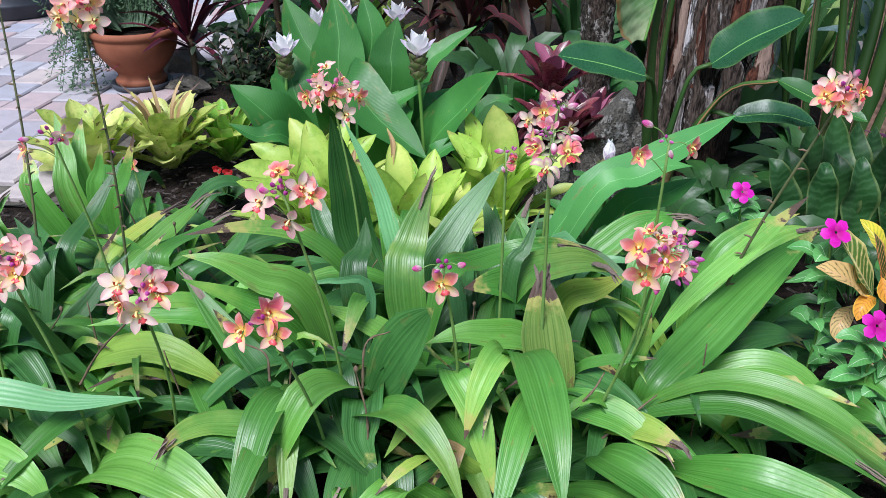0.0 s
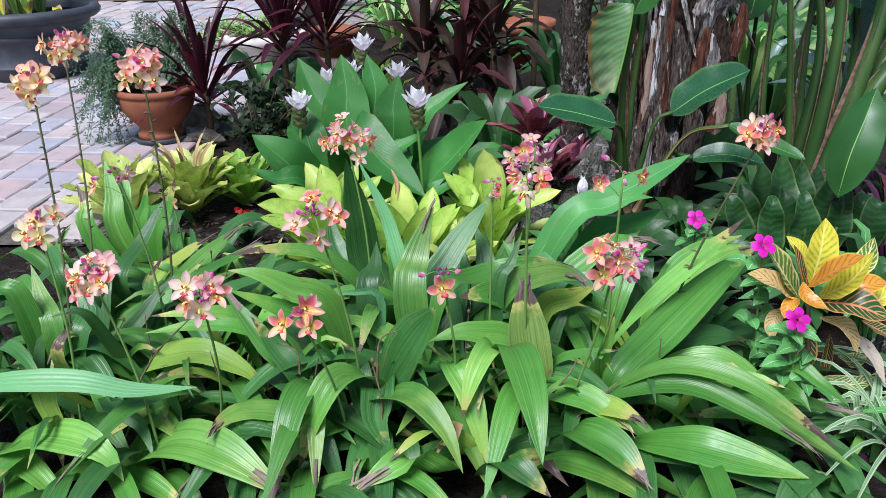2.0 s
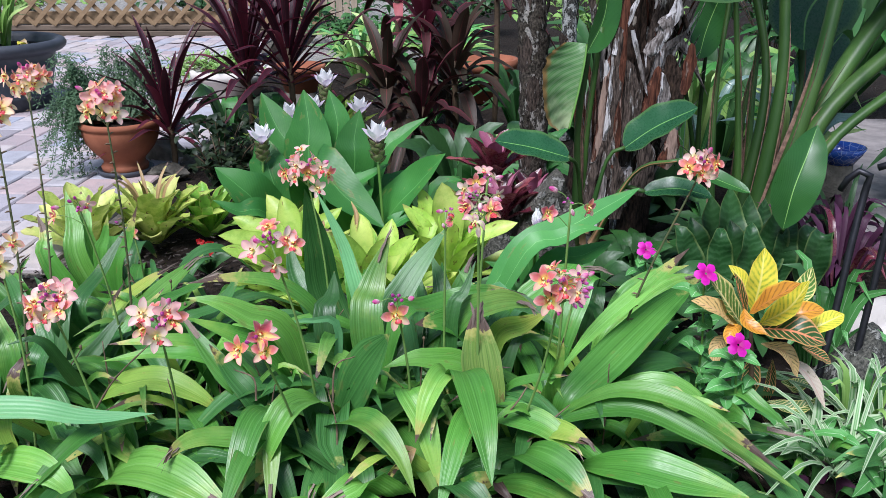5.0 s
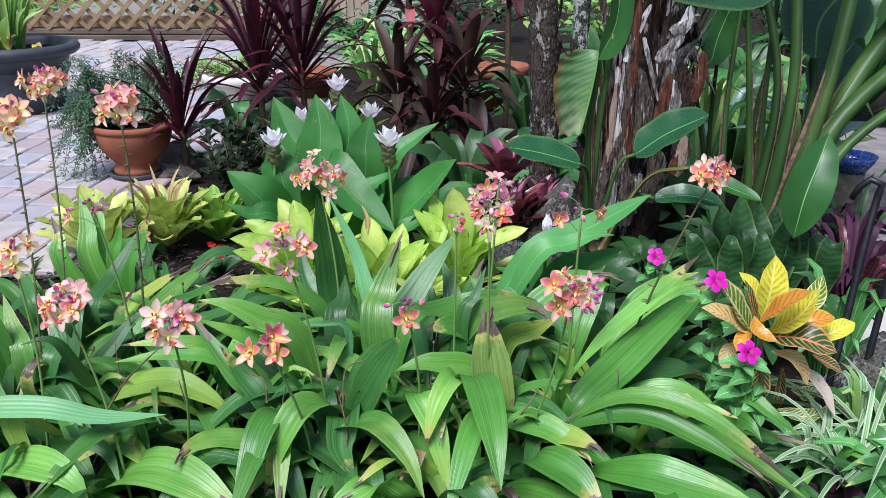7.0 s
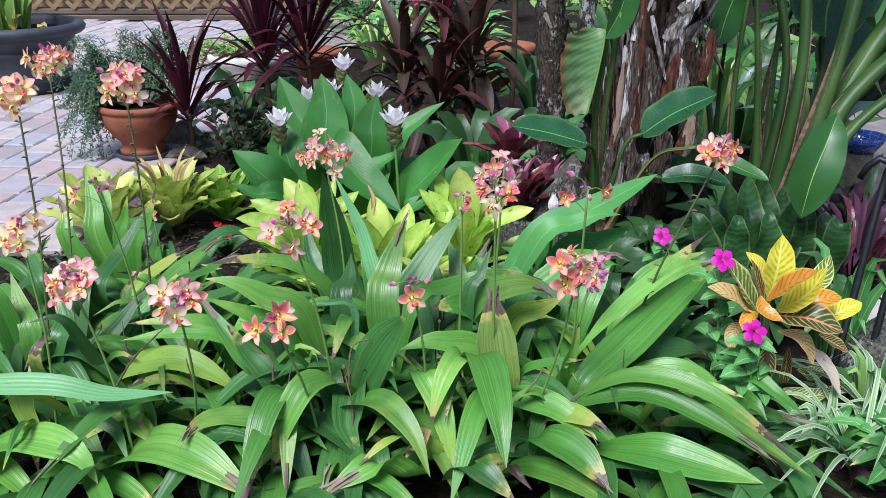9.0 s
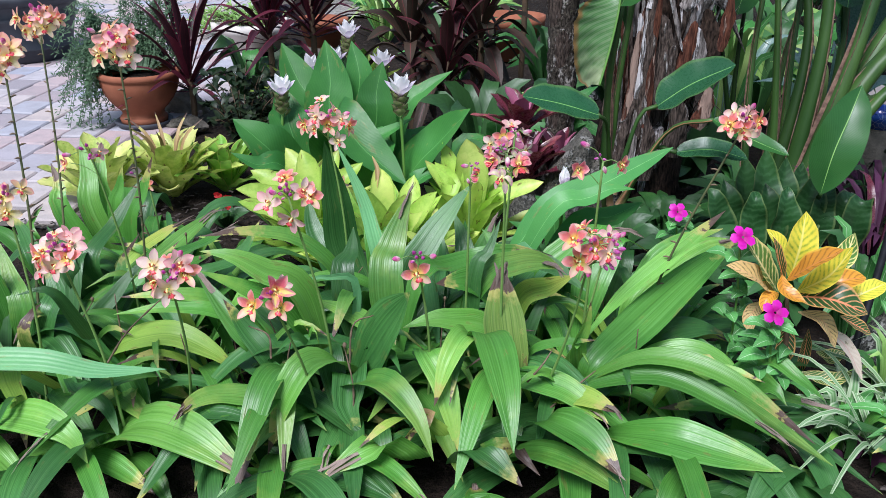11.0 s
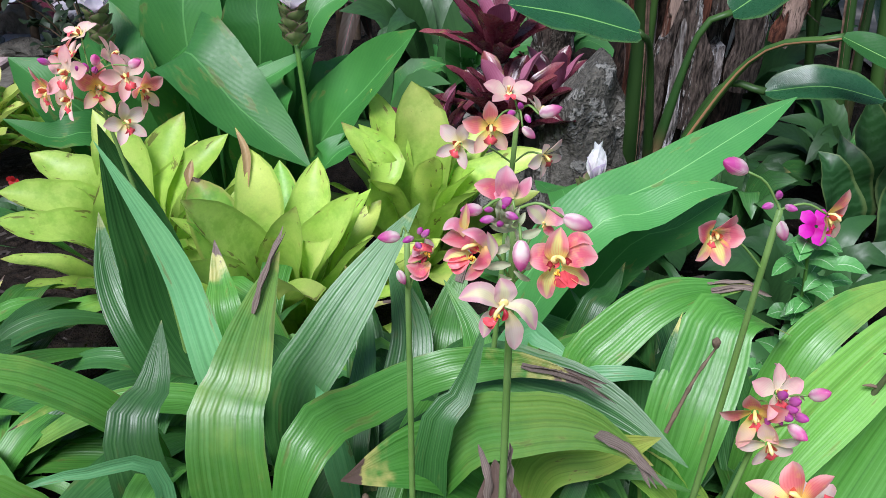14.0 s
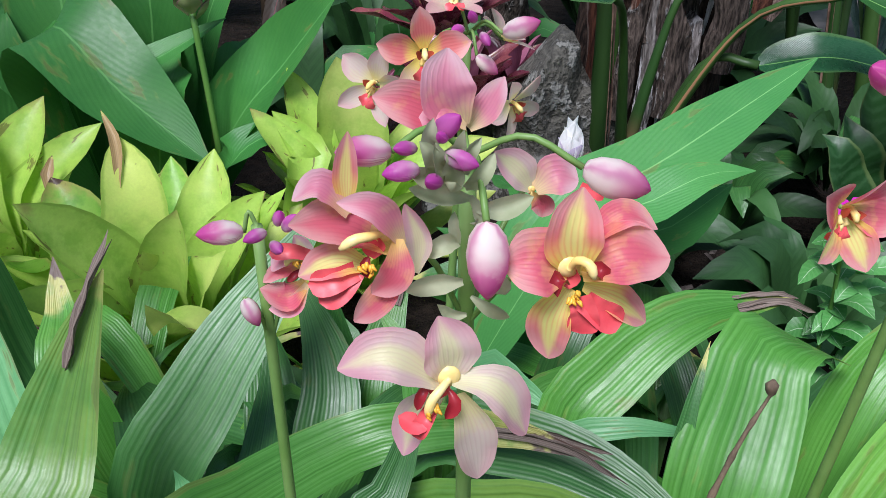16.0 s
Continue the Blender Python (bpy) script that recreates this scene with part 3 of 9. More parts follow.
PROFILE = {
    "lance": ((0, 0.2), (0.15, 0.28), (0.35, 0.72), (0.55, 1), (0.75, 0.82), (0.9, 0.4), (1, 0.015)),
    "strap": ((0, 0.72), (0.3, 0.82), (0.65, 1), (0.84, 0.86), (0.93, 0.52), (0.98, 0.16), (1, 0.015)),
    "broad": ((0, 0.05), (0.1, 0.32), (0.3, 0.84), (0.5, 1), (0.7, 0.9), (0.88, 0.52), (1, 0.015)),
    "paddle": ((0, 0.3), (0.06, 0.62), (0.2, 0.92), (0.45, 1), (0.7, 0.9), (0.88, 0.6), (0.96, 0.3), (1, 0.03)),
    "ovate": ((0, 0.1), (0.08, 0.45), (0.2, 0.78), (0.3, 0.93), (0.4, 1), (0.52, 0.98), (0.64, 0.87), (0.76, 0.67), (0.88, 0.38), (0.95, 0.16), (1, 0.01)),
    "sword": ((0, 0.35), (0.3, 0.8), (0.5, 1), (0.8, 0.6), (1, 0.015)),
    "oval": ((0, 0.06), (0.15, 0.45), (0.4, 0.95), (0.6, 1), (0.8, 0.7), (0.93, 0.32), (1, 0.02)),
    "croton": ((0, 0.08), (0.12, 0.42), (0.35, 0.92), (0.55, 1), (0.75, 0.82), (0.9, 0.42), (1, 0.02)),
    "torn": ((0, 0.7), (0.2, 1), (0.45, 0.8), (0.6, 0.92), (0.8, 0.6), (0.92, 0.5), (1, 0.12)),
    "grass": ((0, 0.6), (0.4, 1), (0.8, 0.6), (1, 0.02)),
    "petal": ((0, 0.3), (0.2, 0.62), (0.45, 1), (0.7, 0.88), (0.88, 0.52), (1, 0.05)),
}


def width_at(profile, v):
    """The profile's share of the full width at v, as one smooth outline."""
    rows = PROFILE[profile]
    k = 0
    while k < len(rows) - 2 and v > rows[k + 1][0]:
        k += 1

    def slope(i):
        if i in (0, len(rows) - 1):
            j = min(max(i, 1), len(rows) - 1)
            return (rows[j][1] - rows[j - 1][1]) / (rows[j][0] - rows[j - 1][0])
        a = (rows[i][1] - rows[i - 1][1]) / (rows[i][0] - rows[i - 1][0])
        b = (rows[i + 1][1] - rows[i][1]) / (rows[i + 1][0] - rows[i][0])
        return 0.0 if a * b <= 0 else 2 * a * b / (a + b)

    (a, x), (b, y) = rows[k], rows[k + 1]
    w = b - a
    t = (v - a) / w
    return max(0.01, x * (1 + 2 * t) * (1 - t) ** 2 + y * t * t * (3 - 2 * t) + w * t * (1 - t) * (slope(k) * (1 - t) - slope(k + 1) * t))


def blade_grid(sh, pts, width, profile="lance", face=(0, -0.5, 0.85), fold=0.2, pleats=0, wave=0.0, curl=0.0, n=14, k=4, mat=0, twist=0.0, seed=0.0):
    """One leaf on the sheet, along the curve through pts, its upper side towards face."""
    line = spline(pts, n)
    side0 = (Vector(pts[-1]) - Vector(pts[0])).normalized().cross(Vector(face))
    if side0.length < 0.15:
        side0 = Vector((1, 0, 0))
    rows = []
    for i, p in enumerate(line):
        v = i / n
        d = (line[min(i + 1, n)] - line[max(i - 1, 0)]).normalized()
        s = (side0 - d * side0.dot(d)).normalized()
        nrm = s.cross(d)
        a = radians(twist * v) + wave * 0.4 * math.sin(v * 5 + seed)
        s, nrm = s * math.cos(a) + nrm * math.sin(a), nrm * math.cos(a) - s * math.sin(a)
        h = width * 0.5 * width_at(profile, v)
        row = []
        for j in range(-k, k + 1):
            u = j / k
            lift = fold * abs(u) * h + curl * u * u * h
            if pleats:
                lift += 0.024 * width * math.cos(u * math.pi * pleats) * min(1.0, h / (width * 0.3)) * 0.22
            lift += wave * h * abs(u) * math.sin(v * 17 + seed * 3 + (2 if u > 0 else 0))
            row.append((p + s * (u * h) + nrm * lift, ((u + 1) / 2, v)))
        rows.append(row)
    sh.grid(rows, mat)


def leaf(plant, kind, width, *pts, name="leaf", label="", **how):
    sh = Sheet()
    blade_grid(sh, pts, width, seed=pts[-1][0] * 31 + pts[-1][1] * 17, **how)
    return part(name, sh, M[kind], plant, label)


def blade(plant, kind, width, *pts, fold=0.22, **how):
    """A pleated orchid leaf."""
    ob = leaf(plant, kind, width, *pts, fold=fold, pleats=5, k=10, n=24, wave=0.03, **how)
    rng = random.Random(int(abs(pts[-1][0] * 7919 + pts[-1][2] * 3571)))
    if width > 0.038 and kind in "glyo" and rng.random() < 0.42:
        shrivelled_tip(ob, width, spline(pts, 24), rng)
    return ob


def shrivelled_tip(on, width, line, rng):
    """Dry, twisted tissue at the end of a leaf, split into ragged strips."""
    sh = Sheet()
    d = (line[-1] - line[-4]).normalized()
    side = d.cross(Vector((0, -0.4, 1))).normalized()
    up = side.cross(d)
    for i in range(rng.choice((2, 3, 4))):
        o = side * width * rng.uniform(-0.13, 0.13)
        far = line[-1] + d * rng.uniform(0.05, 0.4) * width + o * 1.3 + Vector((0, 0, rng.uniform(-0.3, 0.12) * width))
        blade_grid(sh, [line[-4] + o + up * 0.0016, line[-2] + o * 0.8 + up * rng.uniform(0.002, 0.006), far], width * rng.uniform(0.05, 0.13), "torn",
                   face=up + side * rng.uniform(-0.6, 0.6), fold=0.3, curl=rng.uniform(-0.7, 0.8), n=9, k=3, wave=0.4, seed=rng.uniform(0, 9), twist=rng.uniform(-70, 70))
    part("withered_tip", sh, M["tip_dry"], on, "shrivelled grey-brown leaf tip")


# ---- kinds of things ----
def orchid_plant(x, y, label):
    return thing("ground_orchid", (x, y, 0), label, "orchid", "ground orchids in the bed")


def filler(plant, count, seed, reach=0.34, high=0.3, kinds="dddgg", spread=0.1, turn=(0, 360)):
    """Lower leaves of a clump, arching out on all sides."""
    rng = random.Random(seed)
    cx, cy, _ = plant.location
    for _ in range(count):
        a = radians(rng.uniform(*turn))
        r, h = reach * rng.uniform(0.6, 1.1), high * rng.uniform(0.45, 1.0)
        bx, by = cx + rng.uniform(-spread, spread), cy + rng.uniform(-spread, spread)
        c, s = math.cos(a), math.sin(a)
        blade(plant, rng.choice(kinds), rng.uniform(0.035, 0.06), (bx, by, 0.0), (bx + c * r * 0.35, by + s * r * 0.35, h * 0.8),
              (bx + c * r * 0.72, by + s * r * 0.72, h), (bx + c * r * 1.15, by + s * r * 1.15, h * rng.uniform(0.3, 0.85)), face=(0, -0.15, 1))


def tepal(sh, ang, length, width, lift, mat, cup=0.25, tilt=0.0, base=0.1):
    """A petal in the flower's plane (x right, y up, z towards the viewer)."""
    d = Vector((math.sin(ang), math.cos(ang), 0))
    z = Vector((0, 0, 1))
    pts = [d * length * base, d * length * 0.55 + z * (lift * 0.6 * length), d * length + z * (lift * length)]
    blade_grid(sh, pts, width, "petal", face=(math.sin(tilt) * d.y, -math.sin(tilt) * d.x, 1), fold=0, curl=cup, n=8, k=3, mat=mat)


def flower_mesh(name, body, low, openness, seed, angles=(0.0, -1.28, 1.28, -2.5, 2.5), lengths=(0.53, 0.54, 0.54, 0.56, 0.56),
                widths=(0.29, 0.36, 0.36, 0.27, 0.27), lip_turn=0.0, wild=1.0, dorsal=0):
    """An orchid flower about 1 across, facing +z with its top at +y: three sepals, two petals, lip and column."""
    rng = random.Random(seed)
    sh = Sheet()
    j = lambda s: rng.uniform(-s, s) * wild
    for i, (a, l, w) in enumerate(zip(angles, lengths, widths)):
        k = 1 if i > 2 else (dorsal if i == 0 else 0)
        tepal(sh, a + j(0.12), l, w, openness * (0.8 if i in (1, 2) else 1.0) + j(0.14), k, 0.34, j(0.35))
    tail = Sheet()
    # lip: two raised side lobes, a yellow callus and a flared red mid lobe; the column arches over it
    for sgn in (-1, 1):
        blade_grid(tail, [(0.02 * sgn, -0.02, 0.02), (0.07 * sgn, 0.0, 0.12), (0.10 * sgn, 0.05, 0.2)], 0.1, "petal", face=(-sgn, 0, 0.2), n=5, k=2, mat=3)
        tail.tube([(0.025 * sgn, -0.06, 0.05), (0.035 * sgn, -0.1, 0.1), (0.03 * sgn, -0.14, 0.08)], [0.022, 0.032, 0.012], 6, 4)
        blade_grid(tail, [(0, -0.15, 0.1), (0.05 * sgn, -0.23, 0.13), (0.11 * sgn, -0.29, 0.08)], 0.14, "strap", face=(0, 0.2, 1), n=5, k=2, mat=2, wave=0.2, seed=sgn)
    tail.tube([(0, -0.05, 0.03), (0, -0.12, 0.09), (0, -0.19, 0.1)], [0.03, 0.025, 0.02], 6, 4)
    tail.tube([(0, 0.02, 0.0), (0, 0.05, 0.1), (0, 0.015, 0.19), (0, -0.03, 0.23)], [0.022, 0.03, 0.04, 0.02], 7, 4)
    m = Matrix.Rotation(-lip_turn, 4, "Z")
    k = len(sh.v)
    sh.v += [tuple(m @ Vector(p)) for p in tail.v]
    sh.f += [tuple(k + q for q in f) for f in tail.f]
    sh.uv += tail.uv
    sh.m += tail.m
    return sh.mesh(name, [M[body], M[low], M["lip"], M["lip_side"], M["column"]])


FLOWERS = {
    "coral": [flower_mesh("flower", "coral_far", "gold", o, s) for o, s in ((0.1, 1), (0.22, 2), (0.4, 3))],
    "cream": [flower_mesh("flower", "cream", "cream", o, s) for o, s in ((0.08, 4), (0.2, 5), (0.35, 6))],
    "peach": [flower_mesh("flower", "peach", "butter", o, s) for o, s in ((0.1, 21), (0.22, 22), (0.4, 23))],
    "gold": [flower_mesh("flower", "butter", "butter", o, s) for o, s in ((0.1, 7), (0.2, 8), (0.3, 9))],
    "cup": [flower_mesh("flower", "coral", "flame", o, s) for o, s in ((0.8, 10), (0.95, 11), (0.65, 12))],
    "bell": [flower_mesh("flower", "coral", "flame", o, s, widths=(0.38, 0.46, 0.46, 0.38, 0.38)) for o, s in ((0.75, 16), (0.6, 17), (0.85, 18))],
    "rose": [flower_mesh("flower", "pink_back", "pink_back", o, s) for o, s in ((0.25, 13), (0.4, 14), (0.3, 15))],
}


def bud_mesh(mat):
    sh = Sheet()
    prof = [(0.0, 0.0), (0.13, 0.05), (0.23, 0.2), (0.275, 0.42), (0.25, 0.64), (0.16, 0.84), (0.07, 0.95), (0.01, 1.0)]
    rows = []
    for i, (r, z) in enumerate(prof):
        rows.append([((r * math.cos(a) * (1 + 0.06 * math.cos(3 * a)), r * math.sin(a) * (1 + 0.06 * math.cos(3 * a)), z), (j / 12, z))
                     for j, a in ((j, math.tau * j / 12) for j in range(12))])
    sh.grid(rows, 0, True)
    return sh.mesh("bud", [M[mat]])


BUDS = {"bud": bud_mesh("bud"), "purple": bud_mesh("bud_purple")}


def bract_mesh():
    sh = Sheet()
    blade_grid(sh, [(0, 0, 0), (0.1, 0, 0.45), (0.3, 0, 0.8)], 0.5, "petal", face=(1, 0, 0.3), fold=0.2, curl=0.4, n=6, k=2)
    return sh.mesh("bract", [M["bract"]])


BRACT = bract_mesh()


def set_on(name, me, parent, at, z_axis, y_axis=(0, 0, 1), size=1.0):
    z = Vector(z_axis).normalized()
    y = Vector(y_axis) - z * Vector(y_axis).dot(z)
    if y.length < 0.05:
        y = Vector((0, 1, 0)) - z * z.y
    y.normalize()
    x = y.cross(z)
    m = Matrix((x, y, z)).transposed().to_4x4()
    ob = new(name, me)
    ob.parent = parent
    ob.matrix_basis = Matrix.Translation(Vector(at) - origin_of(parent)) @ m @ Matrix.Diagonal((size, size, size, 1))
    return ob


def spike_stem(plant, base, top, extra=(), thick=0.0032, scales=0, bow=0.02, mat="stem"):
    """The stem of a spike, with stalks out to its flowers and withered scales below the head."""
    b, t = Vector(base), Vector(top)
    mid = b.lerp(t, 0.55) + Vector((bow, 0, 0))
    line = spline([b, mid, t], 12)
    sh = Sheet()
    sh.tube(line, [thick * (1.25 - 0.5 * i / 12) for i in range(13)], 8)
    for e in extra:
        e = Vector(e)
        q = min(line, key=lambda p: (p - e).length + (0.02 if p.z > e.z else 0))
        sh.tube(spline([q, q.lerp(e, 0.5) + Vector((0, 0, 0.006)), e], 7), thick * 0.29, 7)
    rng = random.Random(int(abs(top[0]) * 1000))
    for i in range(scales):
        v = 0.45 + 0.5 * i / max(1, scales)
        p = line[int(v * 12)].lerp(line[min(12, int(v * 12) + 1)], v * 12 % 1)
        a = rng.uniform(0, math.tau)
        d = Vector((math.cos(a), math.sin(a), 0.3))
        sh.tube([p, p + d * 0.008, p + d * 0.014 + Vector((0, 0, -0.002))], [0.0016, 0.002, 0.0006], 4, 1)
    return part("flower_spike", sh, [M[mat], M["bract_brown"]], plant)


def old_stalk(plant, base, mid, top, pod=0.0):
    """A withered flower stalk, with a dry seed pod where one is left."""
    sh = Sheet()
    line = spline([base, mid, top], 14)
    radii = [0.0022 - 0.00008 * i + 0.0006 * (i % 4 == 3) for i in range(15)]
    if pod:
        t = Vector(top)
        line += [t + Vector((0, 0, pod * 0.3)), t + Vector((0, 0, pod * 0.7)), t + Vector((0, 0, pod))]
        radii += [pod * 0.28, pod * 0.34, pod * 0.12]
    sh.tube(line, radii, 7)
    return part("withered_stalk", sh, M["bract_brown"], plant, "brown withered flower stalk")


def flower(spike, kind, at, towards, size=0.04, roll=0.0, pick=0):
    up = Vector((math.sin(radians(roll)), 0, math.cos(radians(roll))))
    return tagged(set_on("flower", FLOWERS[kind][pick % 3], spike, at, towards, up, size * 1.02))


def near_flower(spike, at, face, petals, lip, lobes, column, callus):
    """A flower of the nearest spike: petals (kind, width, points), a red lip, maroon side lobes and a yellow column."""
    kinds = sorted({p[0] for p in petals})
    sh = Sheet()
    f = Vector(face)
    for i, (kd, w, pts) in enumerate(petals):
        blade_grid(sh, pts, w, "petal", face=f + Vector((0.25 * math.sin(i * 2.3), 0, 0.35 + 0.15 * math.cos(i * 1.7))), fold=0.06, curl=0.3, n=14, k=5, mat=kinds.index(kd), wave=0.05, seed=i)
    k = len(kinds)
    for side, pts in enumerate(lip[1]):
        blade_grid(sh, pts, lip[0], "strap", face=f, fold=0.15, curl=0.2, n=10, k=4, mat=k, wave=0.08, seed=side)
    for w, pts in lobes:
        blade_grid(sh, pts, w, "petal", face=f, fold=0, curl=0.6, n=6, k=3, mat=k + 1)
    r, pts = column
    sh.tube(spline(pts, 8), [r * q for q in (0.7, 0.8, 0.9, 1.0, 1.05, 1.1, 1.15, 1.0, 0.45)], 10, k + 2)
    sh.tube([Vector(pts[0]) + Vector((0, r * 1.2, 0)), Vector(pts[0]) + Vector((0, r * 0.4, 0)), Vector(pts[0])], [r * 2.6, r * 2.4, r], 12, k + 2)
    throat = (Vector(pts[0]) + Vector(callus)) * 0.5
    blade_grid(sh, [throat + Vector((0, 0.0016, r * 3)), throat + Vector((0, 0.0022, 0)), throat + Vector((0, 0.0016, r * -3))], r * 5, "petal", face=f, fold=0, curl=0.4, n=6, k=3, mat=k)
    rng = random.Random(int(abs(at[2]) * 1000))
    for _ in range(9):
        c = Vector(callus) + Vector((rng.uniform(-1, 1), rng.uniform(-1, 0), rng.uniform(-1, 1))) * r * 1.5
        sh.tube([c, c + Vector((0, -r * 0.5, -r * 0.3)), c + Vector((rng.uniform(-r, r), -r, -r * 0.9))], [r * 0.4, r * 0.5, r * 0.2], 6, k + 3)
    ob = new("flower", sh.mesh("flower", [M[q] for q in kinds] + [M["lip"], M["lip_dark"], M["column"], M["callus"]]))
    ob.parent = spike
    ob.location = Vector(at) - origin_of(spike)
    return tagged(ob)


def bracts(spike, rows):
    """Pale papery bracts at the feet of the flower stalks: (width, points) each."""
    for i, (w, pts) in enumerate(rows):
        sh = Sheet()
        blade_grid(sh, pts, w, "petal", face=(0.5 * math.sin(i * 2.1), -1, 0.5), fold=0.3, curl=0.5, n=8, k=3, wave=0.12, seed=i)
        part("bract", sh, M["bract"], spike)


def bud(spike, kind, at, towards, size=0.018):
    return set_on("bud", BUDS[kind], spike, at, towards, (0, 0, 1), size)


def posed(plant, base, top, flowers, buds, size=0.042, scales=0, bow=0.015, young=("purple", "purple", "bud"), rear=("rose", "cream", "coral")):
    """A spike with its flowers and buds set one by one, (kind, place) each, half-turned flowers behind them and a knot of young buds."""
    t = Vector(top)
    flowers = [(k, t.lerp(Vector(p), 0.76)) for k, p in flowers]
    buds = [(k, t.lerp(Vector(p), 0.9)) for k, p in buds]
    rng = random.Random(int(abs(top[0] * 1000)) + 5)
    wide = max([(p - t).length for _, p in flowers] + [0.02])
    behind = []
    if len(flowers) > 2:
        for k in range(len(flowers) // 2 + 1):
            a = rng.uniform(-0.4, 3.5)
            behind.append((rng.choice(rear), t + Vector((math.cos(a) * wide * rng.uniform(0.4, 0.95), rng.uniform(0.004, 0.022), math.sin(a) * wide * rng.uniform(0.3, 0.75))), a))
    sp = spike_stem(plant, base, top, [p for _, p in flowers] + [p for _, p in buds] + [p for _, p, _ in behind], 0.0026, scales, bow, "stem_aged" if scales else "stem")
    for i, (kd, p) in enumerate(flowers):
        d = (Vector(p) - t) / 0.04
        flower(sp, kd, Vector(p) - Vector((0, 0.006, 0)), (d.x * 0.9 + rng.uniform(-0.6, 0.6), -1.0, d.z * 0.5 + rng.uniform(-0.2, 0.9)), size * rng.uniform(0.95, 1.22), rng.uniform(-30, 30) + d.x * 10, i + int(rng.random() * 3))
    for i, (kd, p, a) in enumerate(behind):
        flower(sp, kd, p, (math.cos(a) * 1.2, rng.uniform(-0.7, 0.3), math.sin(a) + rng.uniform(-0.1, 0.5)), size * rng.uniform(0.8, 1.0), rng.uniform(-70, 70), i)
    for kd, p in buds:
        d = Vector(p) - t
        bud(sp, kd, p, (d.x, d.y - 0.012, d.z + 0.006), rng.uniform(0.011, 0.013) if kd == "purple" else 0.017)
    for i in range(4 if len(flowers) > 2 else 2):
        a = rng.uniform(0, math.tau)
        d = Vector((math.cos(a), -0.6, math.sin(a) * 0.7 + 0.4))
        bud(sp, rng.choice(young), t + d * 0.007, d, rng.uniform(0.008, 0.013))
    return sp


def bromeliad(at, label, kind="brom", inner=None, leaves=22, reach=0.24, high=0.26, width=0.055, seed=0, lean=(0, 0), size=1.0, group="bromeliads"):
    """A rosette of broad strap leaves round a cup."""
    rng = random.Random(seed + 100)
    ob = thing("bromeliad", at, label, "bromeliad", group)
    x, y, z = at
    for i in range(leaves):
        q = i / leaves
        a = i * 2.39996 + rng.uniform(-0.2, 0.2)
        r = reach * size * (0.42 + 0.72 * q) * rng.uniform(0.88, 1.1)
        h = high * size * (1.0 - 0.62 * q ** 1.5) * rng.uniform(0.88, 1.1)
        c, s = math.cos(a), math.sin(a)
        k = inner if inner and q < 0.14 else (kind if rng.random() < 0.82 or kind != "brom" else "brom_dark")
        tip = (x + c * r + lean[0] * h, y + s * r + lean[1] * h, z + h)
        m2 = (x + c * r * 0.62 + lean[0] * h * 0.5, y + s * r * 0.62 + lean[1] * h * 0.5, z + h * 0.74)
        leaf(ob, k, width * size * rng.uniform(0.85, 1.12), (x + c * 0.02, y + s * 0.02, z + 0.0), (x + c * r * 0.3, y + s * r * 0.3, z + h * 0.36), m2, tip,
             profile="strap", face=(-c * 0.55, -s * 0.55, 1), fold=0.0, curl=0.42, n=16, k=3, wave=0.12, twist=rng.uniform(-12, 12))
    return ob


def cordyline(at, height, label, leaves=26, reach=0.3, kind="cord", width=0.035, seed=0, canes=1, profile="sword", alt=None, rise=0.5, name="cordyline", droop=0.4):
    """A bare cane or two with a burst of long leaves on top."""
    rng = random.Random(seed + 500)
    ob = thing(name, at, label, "cordyline", "cordylines in the border")
    x, y, z = at
    sh = Sheet()
    sh.tube(spline([(x, y, z - 0.02), (x + 0.01, y, z + height * 0.5), (x, y, z + height + 0.05)], 8), [0.014] * 9, 7)
    part("cane", sh, M["stem_dark"], ob)
    for i in range(leaves):
        q = i / leaves
        a = i * 2.39996 + rng.uniform(-0.3, 0.3)
        up = rise * (1.15 - 1.1 * q)
        r = reach * rng.uniform(0.75, 1.15) * (0.55 + 0.5 * q)
        c, s = math.cos(a), math.sin(a)
        b = z + height * (1.0 - 0.25 * q) + 0.03 * (1 - q)
        k = alt if alt and rng.random() < 0.22 else kind
        leaf(ob, k, width * rng.uniform(0.8, 1.15), (x, y, b), (x + c * r * 0.5, y + s * r * 0.5, b + up * reach * 0.75),
             (x + c * r, y + s * r, b + up * reach * 1.15 - droop * r * q), profile=profile, face=(-c * 0.5, -s * 0.5, 1), fold=0.35, n=10, k=2, twist=rng.uniform(-25, 25))
    return ob


